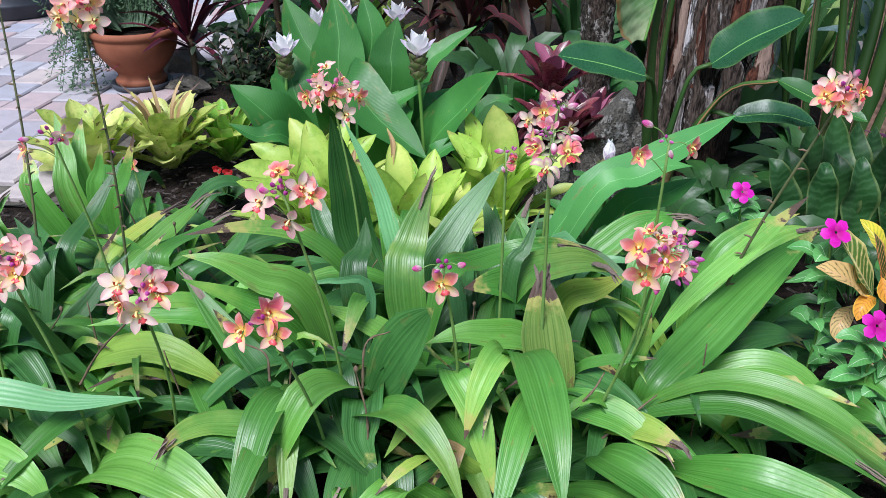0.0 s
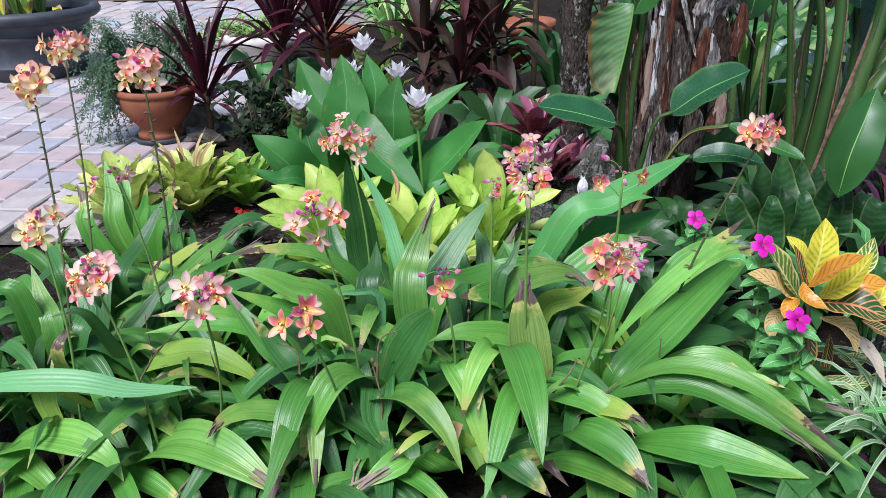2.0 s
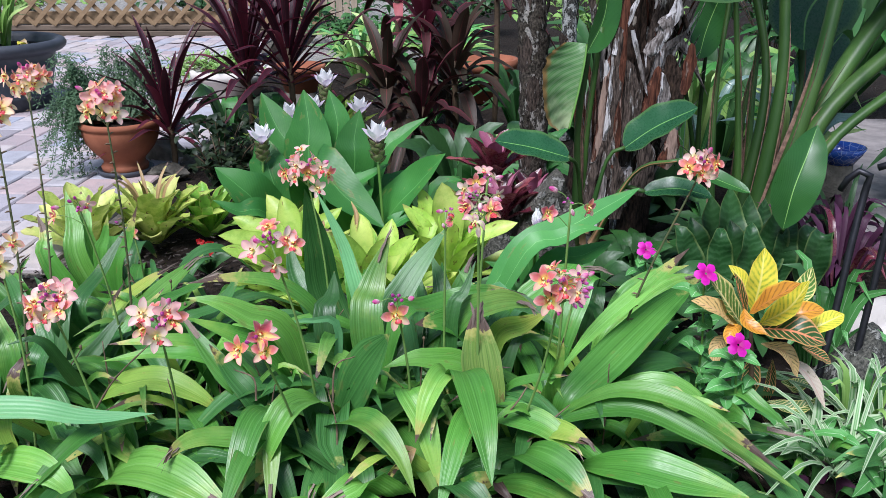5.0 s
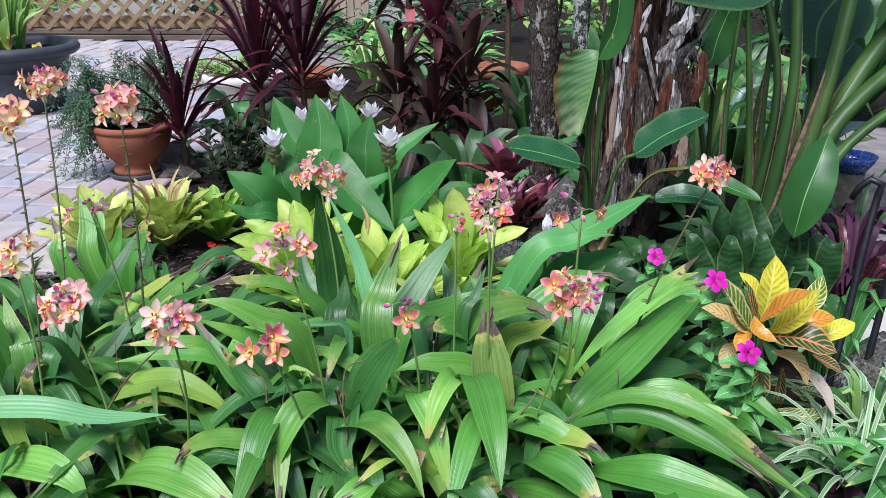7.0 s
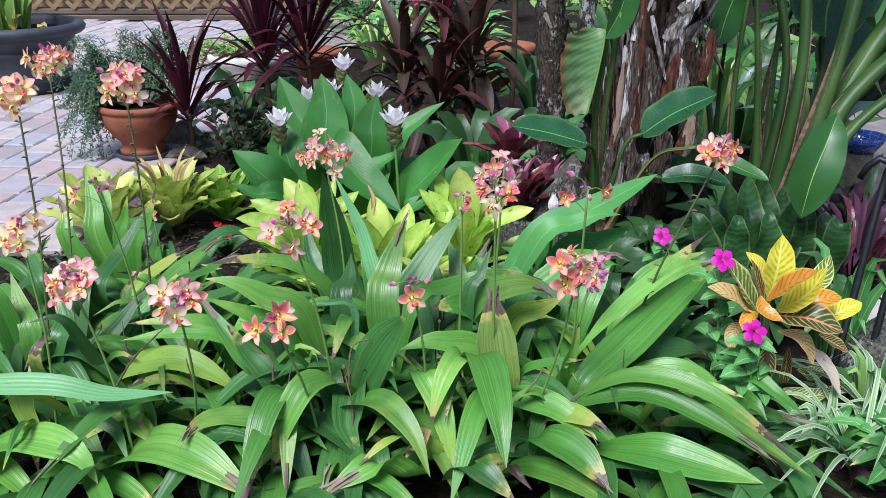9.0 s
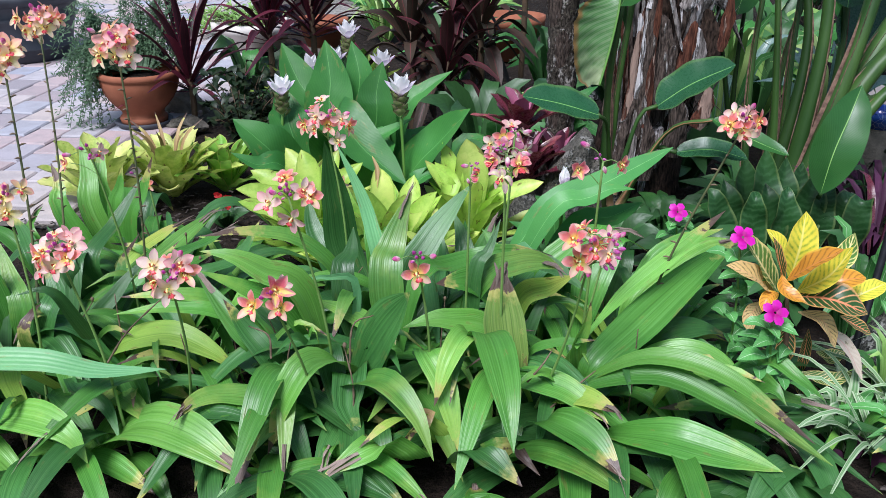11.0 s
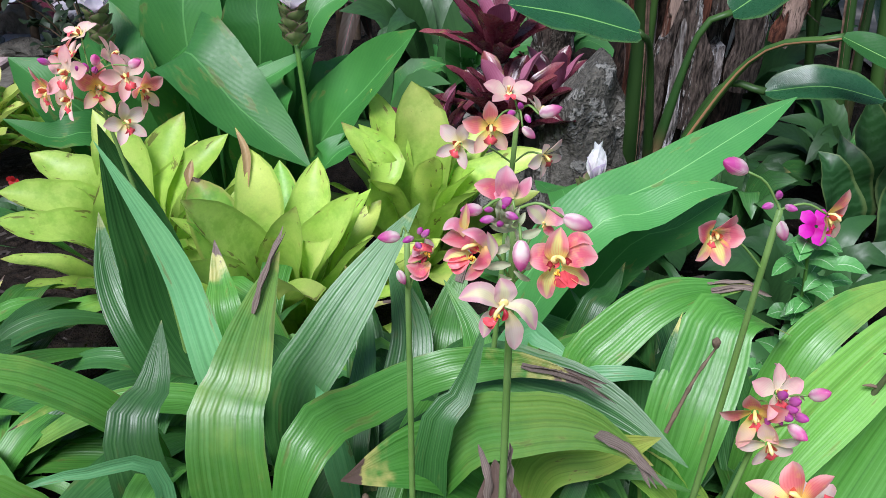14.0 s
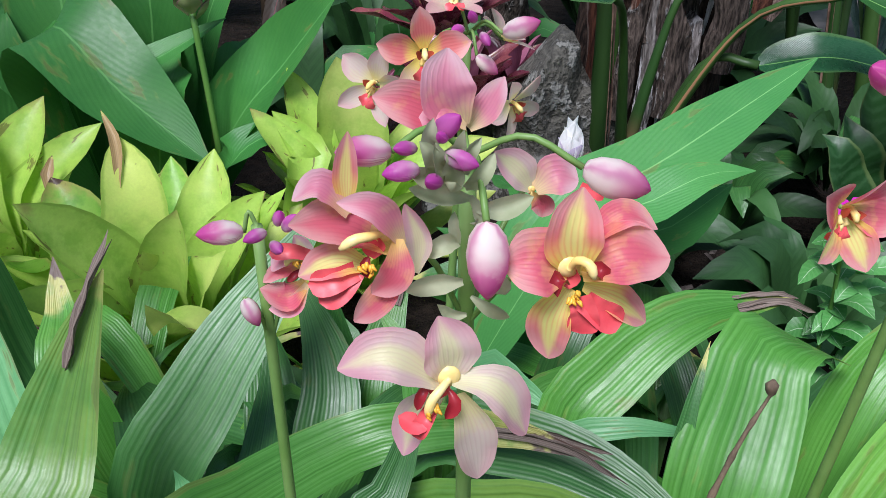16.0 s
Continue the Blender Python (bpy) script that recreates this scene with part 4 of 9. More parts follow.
def leafy_bush(name, at, size, count, kind, leaf_len, leaf_w, label, category, seed=0, profile="oval", group="", flat=0.5, kinds=None):
    """Twigs with many small leaves, as one uneven bush."""
    rng = random.Random(seed + 900)
    ob = thing(name, at, label, category, group)
    x, y, z = at
    tw, lf = Sheet(), Sheet()
    twigs = max(5, count // 14)
    for i in range(twigs):
        a, q = i * 2.39996, math.sqrt(rng.random())
        end = Vector((x + math.cos(a) * size[0] * q, y + math.sin(a) * size[1] * q, z + size[2] * rng.uniform(0.35, 1.0) * (1 - 0.35 * q)))
        line = spline([(x + math.cos(a) * 0.02, y + math.sin(a) * 0.02, z), Vector((x, y, z)).lerp(end, 0.5) + Vector((0, 0, size[2] * 0.12)), end], 8)
        tw.tube(line, [0.004 - 0.0003 * j for j in range(9)], 5)
        for j in range(count // twigs):
            p = line[rng.randint(2, 8)]
            d = Vector((rng.uniform(-1, 1), rng.uniform(-1, 1), rng.uniform(-0.3, 0.8))).normalized()
            ln = leaf_len * rng.uniform(0.6, 1.2)
            blade_grid(lf, [p, p + d * ln * 0.5 + Vector((0, 0, ln * 0.1)), p + d * ln - Vector((0, 0, ln * 0.15))], leaf_w * rng.uniform(0.7, 1.2), profile,
                       face=(rng.uniform(-0.4, 0.4), rng.uniform(-0.6, 0.2), 1), fold=0.2, n=5, k=1)
    part("branchwork", tw, M["stem_dark"], ob)
    part("foliage", lf, M[kind], ob)
    return ob


def rock(at, size, label, seed, name="stone", mat="stone"):
    rng = random.Random(seed)
    bm = bmesh.new()
    bmesh.ops.create_icosphere(bm, subdivisions=4, radius=1.0)
    cuts = [Vector((rng.uniform(-1, 1), rng.uniform(-1, 1), rng.uniform(-0.2, 1))).normalized() for _ in range(7)]
    for v in bm.verts:
        d = v.co.normalized()
        k = 1 + 0.4 * noise.noise(d * 1.4 + Vector((seed, 0, 0))) + 0.2 * noise.noise(d * 3.1 + Vector((0, seed, 0))) + 0.08 * noise.noise(d * 9 + Vector((0, 0, seed)))
        v.co = Vector((d.x * size[0], d.y * size[1], d.z * size[2])) * k
        for cut in cuts:
            over = v.co.x * cut.x / size[0] + v.co.y * cut.y / size[1] + v.co.z * cut.z / size[2] - 0.68
            if over > 0:
                v.co -= Vector((cut.x * size[0], cut.y * size[1], cut.z * size[2])) * over * 0.85
        v.co.z = max(v.co.z, -size[2] * 0.5)
    me = bpy.data.meshes.new(name)
    bm.to_mesh(me)
    bm.free()
    me.materials.append(M[mat])
    ob = new(name, me)
    ob.location, ob.rotation_euler = (at[0], at[1], at[2] + size[2] * 0.42), (0, 0, rng.uniform(0, 6))
    return tagged(ob, label, "stone", "stones in the bed")


# ---- setting ----
def ground_sheet():
    sh = Sheet()
    xs = [-60, -20, -8] + [-4 + 0.2 * i for i in range(41)] + [8, 20, 60]
    ys = [-60, -20, -4, -1] + [0.2 * i for i in range(50)] + [14, 25, 60]
    rows = []
    for y in ys:
        rows.append([((x, y, (0.02 * noise.noise(Vector((x * 2.2, y * 2.2, 0))) - 0.012) if abs(x) < 5 and 0 < y < 10 else -0.012), (0.0, 0.0)) for x in xs])
    sh.grid(rows)
    return solo("ground", sh, M["soil"], "dark brown mulch and soil of the planting bed", "ground", kind="structure")


ground_sheet()


def mulch():
    """Loose bark chips on the bare patches of the bed."""
    rng = random.Random(12)
    sh = Sheet()
    for cx, cy, rx, ry, n in ((-0.78, 2.1, 0.5, 0.5, 900), (0.5, 5.6, 1.2, 1.6, 900), (0.7, 1.8, 0.5, 0.4, 300), (1.3, 1.5, 0.5, 0.6, 250)):
        for _ in range(n):
            x, y = cx + rng.uniform(-rx, rx), cy + rng.uniform(-ry, ry)
            a, b = rng.uniform(0, math.tau), rng.uniform(-0.35, 0.35)
            s = rng.uniform(0.3, 0.85)
            m = Matrix.Translation((x, y, 0.008 + rng.random() * 0.012)) @ Euler((b, rng.uniform(-0.3, 0.3), a)).to_matrix().to_4x4()
            k = len(sh.v)
            for u, v, w in ((-1, -0.3, 0), (1, -0.35, 0), (0.9, 0.3, 0), (-0.8, 0.35, 0), (-0.7, 0, 0.35), (0.75, 0, 0.3)):
                sh.v.append(tuple(m @ Vector((u * 0.017 * s, v * 0.017 * s, w * 0.012 * s))))
            for f in ((0, 1, 5, 4), (1, 2, 5), (2, 3, 4, 5), (3, 0, 4)):
                sh.f.append(tuple(k + q for q in f))
                sh.uv.append([(0.0, 0.0)] * len(f))
                sh.m.append(0)
    solo("mulch", sh, M["chip"], "loose dark bark chips scattered over the soil", "mulch", kind="stuff", smooth=False)


mulch()


def paver_mat():
    n = Nodes("brick_paver", 0.85, 0.2)
    r = n.math("FRACT", n.math("ADD", n.math("MULTIPLY", n.island(), 5.3), n.math("MULTIPLY", n.rand(), 3.7)))
    ramp = n.t.nodes.new("ShaderNodeValToRGB")
    e = ramp.color_ramp.elements
    e[0].position, e[0].color = 0.0, (0.25, 0.225, 0.25, 1)
    e[1].position, e[1].color = 1.0, (0.27, 0.31, 0.40, 1)
    for p, c in ((0.2, (0.42, 0.30, 0.29, 1)), (0.4, (0.31, 0.325, 0.38, 1)), (0.6, (0.44, 0.37, 0.34, 1)), (0.8, (0.46, 0.42, 0.43, 1))):
        q = e.new(p)
        q.color = c
    n.put(ramp.inputs[0], r)
    f = n.noise(300, 4)
    b = n.noise(14, 4)
    col = n.mix(n.math("MULTIPLY", n.ramp(b, 0.38, 0.66), 0.42), ramp.outputs[0], (0.22, 0.21, 0.22))
    col = n.mix(n.math("MULTIPLY", n.ramp(f, 0.35, 0.75), 0.4), col, (0.52, 0.49, 0.49))
    n.bump(n.math("ADD", f, b), 0.5, 0.004)
    return n.done(col)


M["paver"] = paver_mat()
M["joint"] = plain_mat("paver_joint", (0.06, 0.055, 0.045), (0.14, 0.13, 0.11), 40, 0.95, 0.5, 0.004, 0.1)
PAVE_TURN = -4.5
PAVER_W, PAVER_L, GAP = 0.15, 0.225, 0.007


def patio():
    """The patio: a bed of joint sand with staggered rows of brick pavers on it."""
    sh = Sheet()
    edge = [(-1.02, 2.2), (-1.0, 3.3), (-0.95, 4.2), (-1.1, 5.6), (-1.3, 8.38)]
    sh.grid([[((-7.0, y, 0.002), (0, 0)), ((x, y, 0.002), (0, 0))] for x, y in edge])
    base = solo("patio", sh, M["joint"], "patio of staggered pink and grey brick pavers", "patio", kind="structure")

    def inside(x, y):
        if y < 2.25 or y > 8.3 or x < -5.5:
            return False
        for (x0, y0), (x1, y1) in zip(edge, edge[1:]):
            if y0 <= y <= y1:
                return x < x0 + (x1 - x0) * (y - y0) / (y1 - y0) - 0.08
        return False

    def shape(w, l, h):
        s = Sheet()
        b = 0.006
        s.v = [(sx * (w / 2 - d), sy * (l / 2 - d), z) for d, z in ((0, -0.01), (0, h - b), (b, h)) for sx, sy in ((-1, -1), (1, -1), (1, 1), (-1, 1))]
        for k in (0, 4):
            for i in range(4):
                j = (i + 1) % 4
                s.f.append((k + i, k + j, k + 4 + j, k + 4 + i))
        s.f.append((8, 9, 10, 11))
        s.uv = [[(0.0, 0.0)] * 4 for _ in s.f]
        s.m = [0] * len(s.f)
        return s

    me = shape(PAVER_W - GAP, PAVER_L - GAP, 0.022).mesh("paver", [M["paver"]], False)
    spots, rest = [], Sheet()
    rng = random.Random(4)
    rot = Matrix.Rotation(radians(PAVE_TURN), 4, "Z")
    for i in range(-30, 34):
        for j in range(-4, 40):
            p = rot @ Vector((-2.0 + i * PAVER_W, 2.0 + (j + 0.5 * (i % 2)) * PAVER_L, 0))
            if inside(p.x, p.y):
                spots.append(p)
    spots.sort(key=lambda p: (p - Vector((-1.4, 3.0, 0))).length)
    proto = shape(PAVER_W - GAP, PAVER_L - GAP, 0.022)
    for k, p in enumerate(spots):
        m = Matrix.Translation(p + Vector((0, 0, rng.uniform(-0.004, 0.004)))) @ rot @ Euler((rng.uniform(-0.012, 0.012), rng.uniform(-0.012, 0.012), rng.uniform(-0.03, 0.03))).to_matrix().to_4x4()
        if k < 300:
            ob = new("paver", me)
            ob.parent, ob.matrix_basis = base, m
        else:
            q = len(rest.v)
            rest.v += [tuple(m @ Vector(v)) for v in proto.v]
            rest.f += [tuple(q + a for a in f) for f in proto.f]
            rest.uv += proto.uv
            rest.m += proto.m
    tagged(part("far_pavers", rest, M["paver"], base, "", False), kind="stuff")


def lattice_fence():
    """Timber lattice on a low sleeper wall, across the end of the patio."""
    y0, x0, x1 = 8.43, -6.2, -0.9
    ob = thing("lattice_fence", ((x0 + x1) / 2, y0, 0), "tan timber lattice fence on a low dark sleeper wall", "fence")
    for z, h, d in ((0.03, 0.06, 0.0), (0.09, 0.06, 0.012)):
        for i in range(3):
            sh = Sheet()
            w = (x1 - x0) / 3
            sh.box(Matrix.Translation((x0 + w * (i + 0.5), y0 + 0.06 + d, z)), w - 0.012, 0.13, h - 0.006, 0, 0.008)
            part("sleeper", sh, M["timber_dark"], ob, "", False)
    sh = Sheet()
    sh.box(Matrix.Translation(((x0 + x1) / 2, y0 + 0.06, 0.185)), x1 - x0, 0.03, 0.12, 0, 0.004)
    part("bottom_rail", sh, M["timber"], ob, "", False)
    sh = Sheet()
    sh.box(Matrix.Translation(((x0 + x1) / 2, y0 + 0.05, 1.12)), x1 - x0, 0.04, 0.09, 0, 0.004)
    part("top_rail", sh, M["timber"], ob, "", False)
    pitch, z0, z1 = 0.195, 0.12, 1.1
    length = (z1 - z0) * math.sqrt(2)
    for sgn, dy in ((1, 0.03), (-1, 0.045)):
        me = None
        for i in range(int((x1 - x0) / pitch) - 4):
            x = x0 + 0.45 + i * pitch
            if me is None:
                sh = Sheet()
                sh.box(Matrix.Identity(4), 0.042, 0.01, length, 0, 0.0015)
                me = sh.mesh("slat", [M["timber"]], False)
            sl = new("slat", me)
            sl.parent = ob
            sl.matrix_basis = Matrix.Translation((x - (x0 + x1) / 2, dy - (0.0 if sgn > 0 else -0.002) - 0.03, (z0 + z1) / 2)) @ Matrix.Rotation(radians(45 * sgn), 4, "Y")
    for x in (x0, x1):
        sh = Sheet()
        sh.box(Matrix.Translation((x, y0 + 0.06, 0.62)), 0.09, 0.09, 1.24, 0, 0.006)
        part("post", sh, M["timber"], ob, "", False)


def far_ground():
    sh = Sheet()
    sh.grid([[((-12, 8.7, 0.0), (0, 0)), ((0.3, 8.7, 0.0), (0, 0))], [((-12, 20, 0.0), (0, 0)), ((0.3, 20, 0.0), (0, 0))]])
    sh.grid([[((-0.9, 6.6, 0.012), (0, 0)), ((0.25, 6.9, 0.012), (0, 0))], [((-0.9, 8.6, 0.012), (0, 0)), ((0.3, 8.7, 0.012), (0, 0))]])
    solo("gravel_path", sh, M["gravel"], "pale gravel ground beyond the fence", "gravel", kind="structure")


def side_path():
    """A pale paved path past the end of the bed."""
    sh = Sheet()
    sh.grid([[((1.75 + 0.25 * math.sin(y * 1.7), y, 0.006), (0, 0)), ((5.5, y, 0.006), (0, 0))] for y in (2.5, 2.8, 3.1, 3.4, 3.7, 4.0, 4.4)])
    solo("side_path", sh, M["concrete"], "worn pale pinkish concrete path beyond the bed", "path", kind="structure")


side_path()
patio()
lattice_fence()
far_ground()


# ---- pots ----
def terracotta_pot():
    x, y = -1.24, 3.35
    ob = thing("plant_pot", (x, y, 0.022), "rounded terracotta pot on a saucer with trailing greenery", "pot")
    sh = Sheet()
    sh.lathe([(0.0, 0.022), (0.112, 0.022), (0.118, 0.03), (0.122, 0.044), (0.114, 0.046), (0.108, 0.036), (0.0, 0.036)], at=(x, y, 0), sides=40)
    part("saucer", sh, M["black_pot"], ob, "dark plastic saucer")
    prof = [(0.000, 0.037), (0.106, 0.037), (0.110, 0.044), (0.113, 0.057), (0.108, 0.066), (0.100, 0.069), (0.098, 0.085), (0.104, 0.097), (0.127, 0.121), (0.151, 0.150), (0.170, 0.183),
            (0.180, 0.216), (0.183, 0.240), (0.181, 0.250), (0.190, 0.253), (0.193, 0.263), (0.191, 0.277), (0.184, 0.281), (0.172, 0.280), (0.167, 0.253), (0.159, 0.228)]
    sh = Sheet()
    sh.lathe([(r * 0.9, 0.037 + (z - 0.037) * 0.92) for r, z in prof], at=(x, y, 0), sides=48)
    part("body", sh, M["terracotta"], ob)
    sh = Sheet()
    sh.lathe([(0.146, 0.222), (0.08, 0.23), (0.0, 0.232)], at=(x, y, 0), sides=24)
    part("soil", sh, M["soil"], ob, "dark potting soil")
    return x, y


PX, PY = terracotta_pot()


def trailing_plant():
    """Wiry stems with tiny leaves, spilling over the pot's rim."""
    rng = random.Random(8)
    ob = thing("trailing_plant", (PX - 0.03, PY, 0.23), "wiry trailing plant with tiny grey-green leaves spilling from the pot", "trailing plant")
    st, lf = Sheet(), Sheet()
    for i in range(225):
        a = rng.uniform(1.5, 3.4) if i < 105 else (rng.uniform(3.2, 3.9) if i < 145 else rng.uniform(0.2, 1.4))
        r = rng.uniform(0.12, 0.36) if i < 145 else rng.uniform(0.1, 0.26)
        up = rng.uniform(0.0, 0.12) if i <= 150 else rng.uniform(0.14, 0.27)
        c, s = math.cos(a), math.sin(a)
        drop = rng.uniform(0.05, 0.3) if 105 <= i < 145 else rng.uniform(-0.06, 0.14)
        if i > 150:
            a, r, drop = rng.uniform(0.5, 3.6), rng.uniform(0.14, 0.34), rng.uniform(-0.08, 0.12)
            c, s = math.cos(a), math.sin(a)
        end = (PX + c * r, PY + s * r * 0.7, max(0.03, 0.27 + up * 0.5 - drop))
        line = spline([(PX + c * 0.05, PY + s * 0.05, 0.25), (PX + c * max(0.17, r * 0.6), PY + s * max(0.17, r * 0.6), 0.28 + up), end], 14)
        st.tube(line, 0.0011, 4)
        for p in line[3:]:
            for _ in range(5):
                d = Vector((rng.uniform(-1, 1), rng.uniform(-1, 1), rng.uniform(-0.6, 0.8))).normalized()
                q = p + Vector((rng.uniform(-0.012, 0.012), rng.uniform(-0.012, 0.012), rng.uniform(-0.012, 0.012)))
                blade_grid(lf, [q, q + d * 0.010, q + d * 0.020], 0.007, "oval", n=2, k=1, fold=0)
    part("stemwork", st, M["fern"], ob)
    part("foliage", lf, M["fern_leaf"], ob)


M["fern_leaf"] = leaf_mat("trailing_leaf", (0.06, 0.13, 0.06), (0.11, 0.2, 0.10), None, rough=0.5, through=0.2)
trailing_plant()


def black_pot():
    x, y = -2.47, 4.86
    ob = thing("plant_pot", (x, y, 0.022), "large dark grey round planter with a rolled rim", "pot")
    sh = Sheet()
    sh.lathe([(0.000, 0.022), (0.282, 0.022), (0.296, 0.029), (0.310, 0.087), (0.324, 0.095), (0.324, 0.107), (0.315, 0.112), (0.338, 0.220), (0.348, 0.253), (0.362, 0.261), (0.362, 0.278), (0.350, 0.282), (0.362, 0.336),
              (0.376, 0.348), (0.404, 0.352), (0.425, 0.369), (0.431, 0.390), (0.421, 0.410), (0.399, 0.420), (0.376, 0.415), (0.362, 0.394), (0.348, 0.352)], at=(x, y, 0), sides=56)
    part("body", sh, M["black_pot"], ob)
    sh = Sheet()
    sh.lathe([(0.35, 0.365), (0.2, 0.375), (0.0, 0.377)], at=(x, y, 0), sides=24)
    part("soil", sh, M["soil"], ob, "dark potting soil")
    plant = thing("strap_leaf_plant", (x, y, 0.37), "strap-leaved green plant growing in the dark planter", "plant")
    rng = random.Random(77)
    for i in range(46):
        a = i * 2.4
        q = rng.random()
        b = (x + math.cos(a) * 0.12 * q, y + math.sin(a) * 0.12 * q, 0.36)
        r, h = rng.uniform(0.05, 0.36), rng.uniform(0.25, 0.8)
        c, s = math.cos(a), math.sin(a)
        leaf(plant, rng.choice(("strap", "strap", "pale", "pale", "dead" if q < 0.12 else "l")), rng.uniform(0.035, 0.08), b, (b[0] + c * r * 0.4, b[1] + s * r * 0.4, 0.36 + h * 0.65), (b[0] + c * r, b[1] + s * r, 0.36 + h * rng.uniform(0.5, 1.0)),
             profile="sword", n=8, k=2, fold=0.25)
    for dx, dy, h in ((0.27, -0.12, 0.07), (-0.02, -0.2, 0.2), (0.08, -0.1, 0.14)):
        for k in range(2):
            a = k * 2.1 + dx * 9
            leaf(plant, "cro_y" if k else "dead", 0.045, (x + dx, y + dy, 0.37), (x + dx + math.cos(a) * 0.03, y + dy + math.sin(a) * 0.03, 0.37 + h * 0.7), (x + dx + math.cos(a) * 0.07, y + dy + math.sin(a) * 0.07, 0.37 + h * 0.6), profile="oval", n=6, k=2)


black_pot()


def low_planters():
    # pale trough with ground cover
    x, y = -1.12, 5.19
    ob = thing("planter", (x, y, 0.0), "pale concrete bowl planter filled with low bright ground cover", "planter")
    sh = Sheet()
    sh.lathe([(0.0, 0.022), (0.17, 0.022), (0.24, 0.13), (0.26, 0.14), (0.26, 0.19), (0.24, 0.195), (0.22, 0.17), (0.0, 0.17)], at=(x, y, 0), sides=32)
    part("bowl", sh, M["white_pot"], ob)
    leafy_bush("ground_cover", (x - 0.05, y, 0.15), (0.34, 0.3, 0.16), 700, "strap", 0.05, 0.012, "low bright green ground cover in the pale planter", "ground cover", 3, "grass")
    leafy_bush("ground_cover", (x - 0.3, y + 0.5, 0.02), (0.4, 0.35, 0.22), 600, "strap", 0.06, 0.014, "low bright green ground cover beside the patio", "ground cover", 4, "grass")
    for px, py, r, h, lab in ((-0.62, 4.75, 0.15, 0.16, "shallow terracotta bowl among the cordylines"), (0.52, 5.05, 0.2, 0.27, "plain terracotta pot on the mulch behind the cordyline")):
        ob = thing("plant_pot", (px, py, 0.0), lab, "pot")
        sh = Sheet()
        z = 0.12 if r < 0.16 else 0.0
        sh.lathe([(0.0, z), (r * 0.62, z), (r * 0.9, z + h * 0.75), (r, z + h * 0.78), (r * 1.02, z + h), (r * 0.92, z + h), (r * 0.85, z + h * 0.8), (0.0, z + h * 0.8)], at=(px, py, 0), sides=32)
        part("body", sh, M["terracotta"], ob)
        if z:
            sh = Sheet()
            sh.lathe([(0.0, 0.0), (r * 0.8, 0.0), (r * 0.7, z * 0.5), (r * 0.66, z), (0.0, z)], at=(px, py, 0), sides=24)
            part("base", sh, M["stone"], ob, "rough stone base")


low_planters()


# ---- more kinds ----
def tulip_flower(plant, at, base, seed, size=1.0, shut=1.0):
    """A white crown of bracts over a stack of green cups, on a stalk."""
    rng = random.Random(seed + 40)
    x, y, z = at
    sh = Sheet()
    sh.tube(spline([base, ((base[0] + x) / 2, y, z * 0.55), (x, y, z - 0.05)], 8), 0.0045, 7)
    st = part("flower_stalk", sh, M["stalk"], plant)
    cup = Sheet()
    for i in range(14):
        q = i / 14
        a = i * 2.4
        c, s = math.cos(a), math.sin(a)
        zz = z - 0.075 + q * 0.06
        blade_grid(cup, [(x + c * 0.006, y + s * 0.006, zz), (x + c * 0.02, y + s * 0.02, zz + 0.012), (x + c * 0.026, y + s * 0.026, zz + 0.026)], 0.034, "petal", face=(-c, -s, 0.5), fold=0, curl=0.5, n=5, k=2)
    part("cup", cup, M["brom_cup"], st, "olive green cup of bracts")
    cr = Sheet()
    for i in range(11):
        q = i / 11
        a = i * 2.4 + rng.uniform(-0.2, 0.2)
        c, s = math.cos(a), math.sin(a)
        r, h = (0.017 + 0.033 * q) * size * shut, (0.068 - 0.034 * q) * size
        zz = z - 0.012
        blade_grid(cr, [(x, y, zz), (x + c * r * 0.7, y + s * r * 0.7, zz + h * 0.55), (x + c * r * 1.1, y + s * r * 1.1, zz + h)], 0.031 * size, "petal", face=(-c, -s, 0.4), fold=0.1, curl=0.3, n=6, k=2, mat=0 if q < 0.7 else 1)
    part("crown", cr, [M["white_petal"], M["lilac"]], st, "white and lilac petal-like bracts")


M["brom_cup"] = leaf_mat("cup_bract", (0.16, 0.2, 0.07), (0.24, 0.28, 0.12), None, rough=0.5, edge=(0.3, 0.16, 0.16))


def croton_stem(plant, base, top):
    sh = Sheet()
    sh.tube(spline([base, (base[0] * 0.5 + top[0] * 0.5 + 0.01, base[1], top[2] * 0.5), top], 6), [0.008 - 0.0007 * i for i in range(7)], 7)
    part("stem", sh, M["stem_dark"], plant)


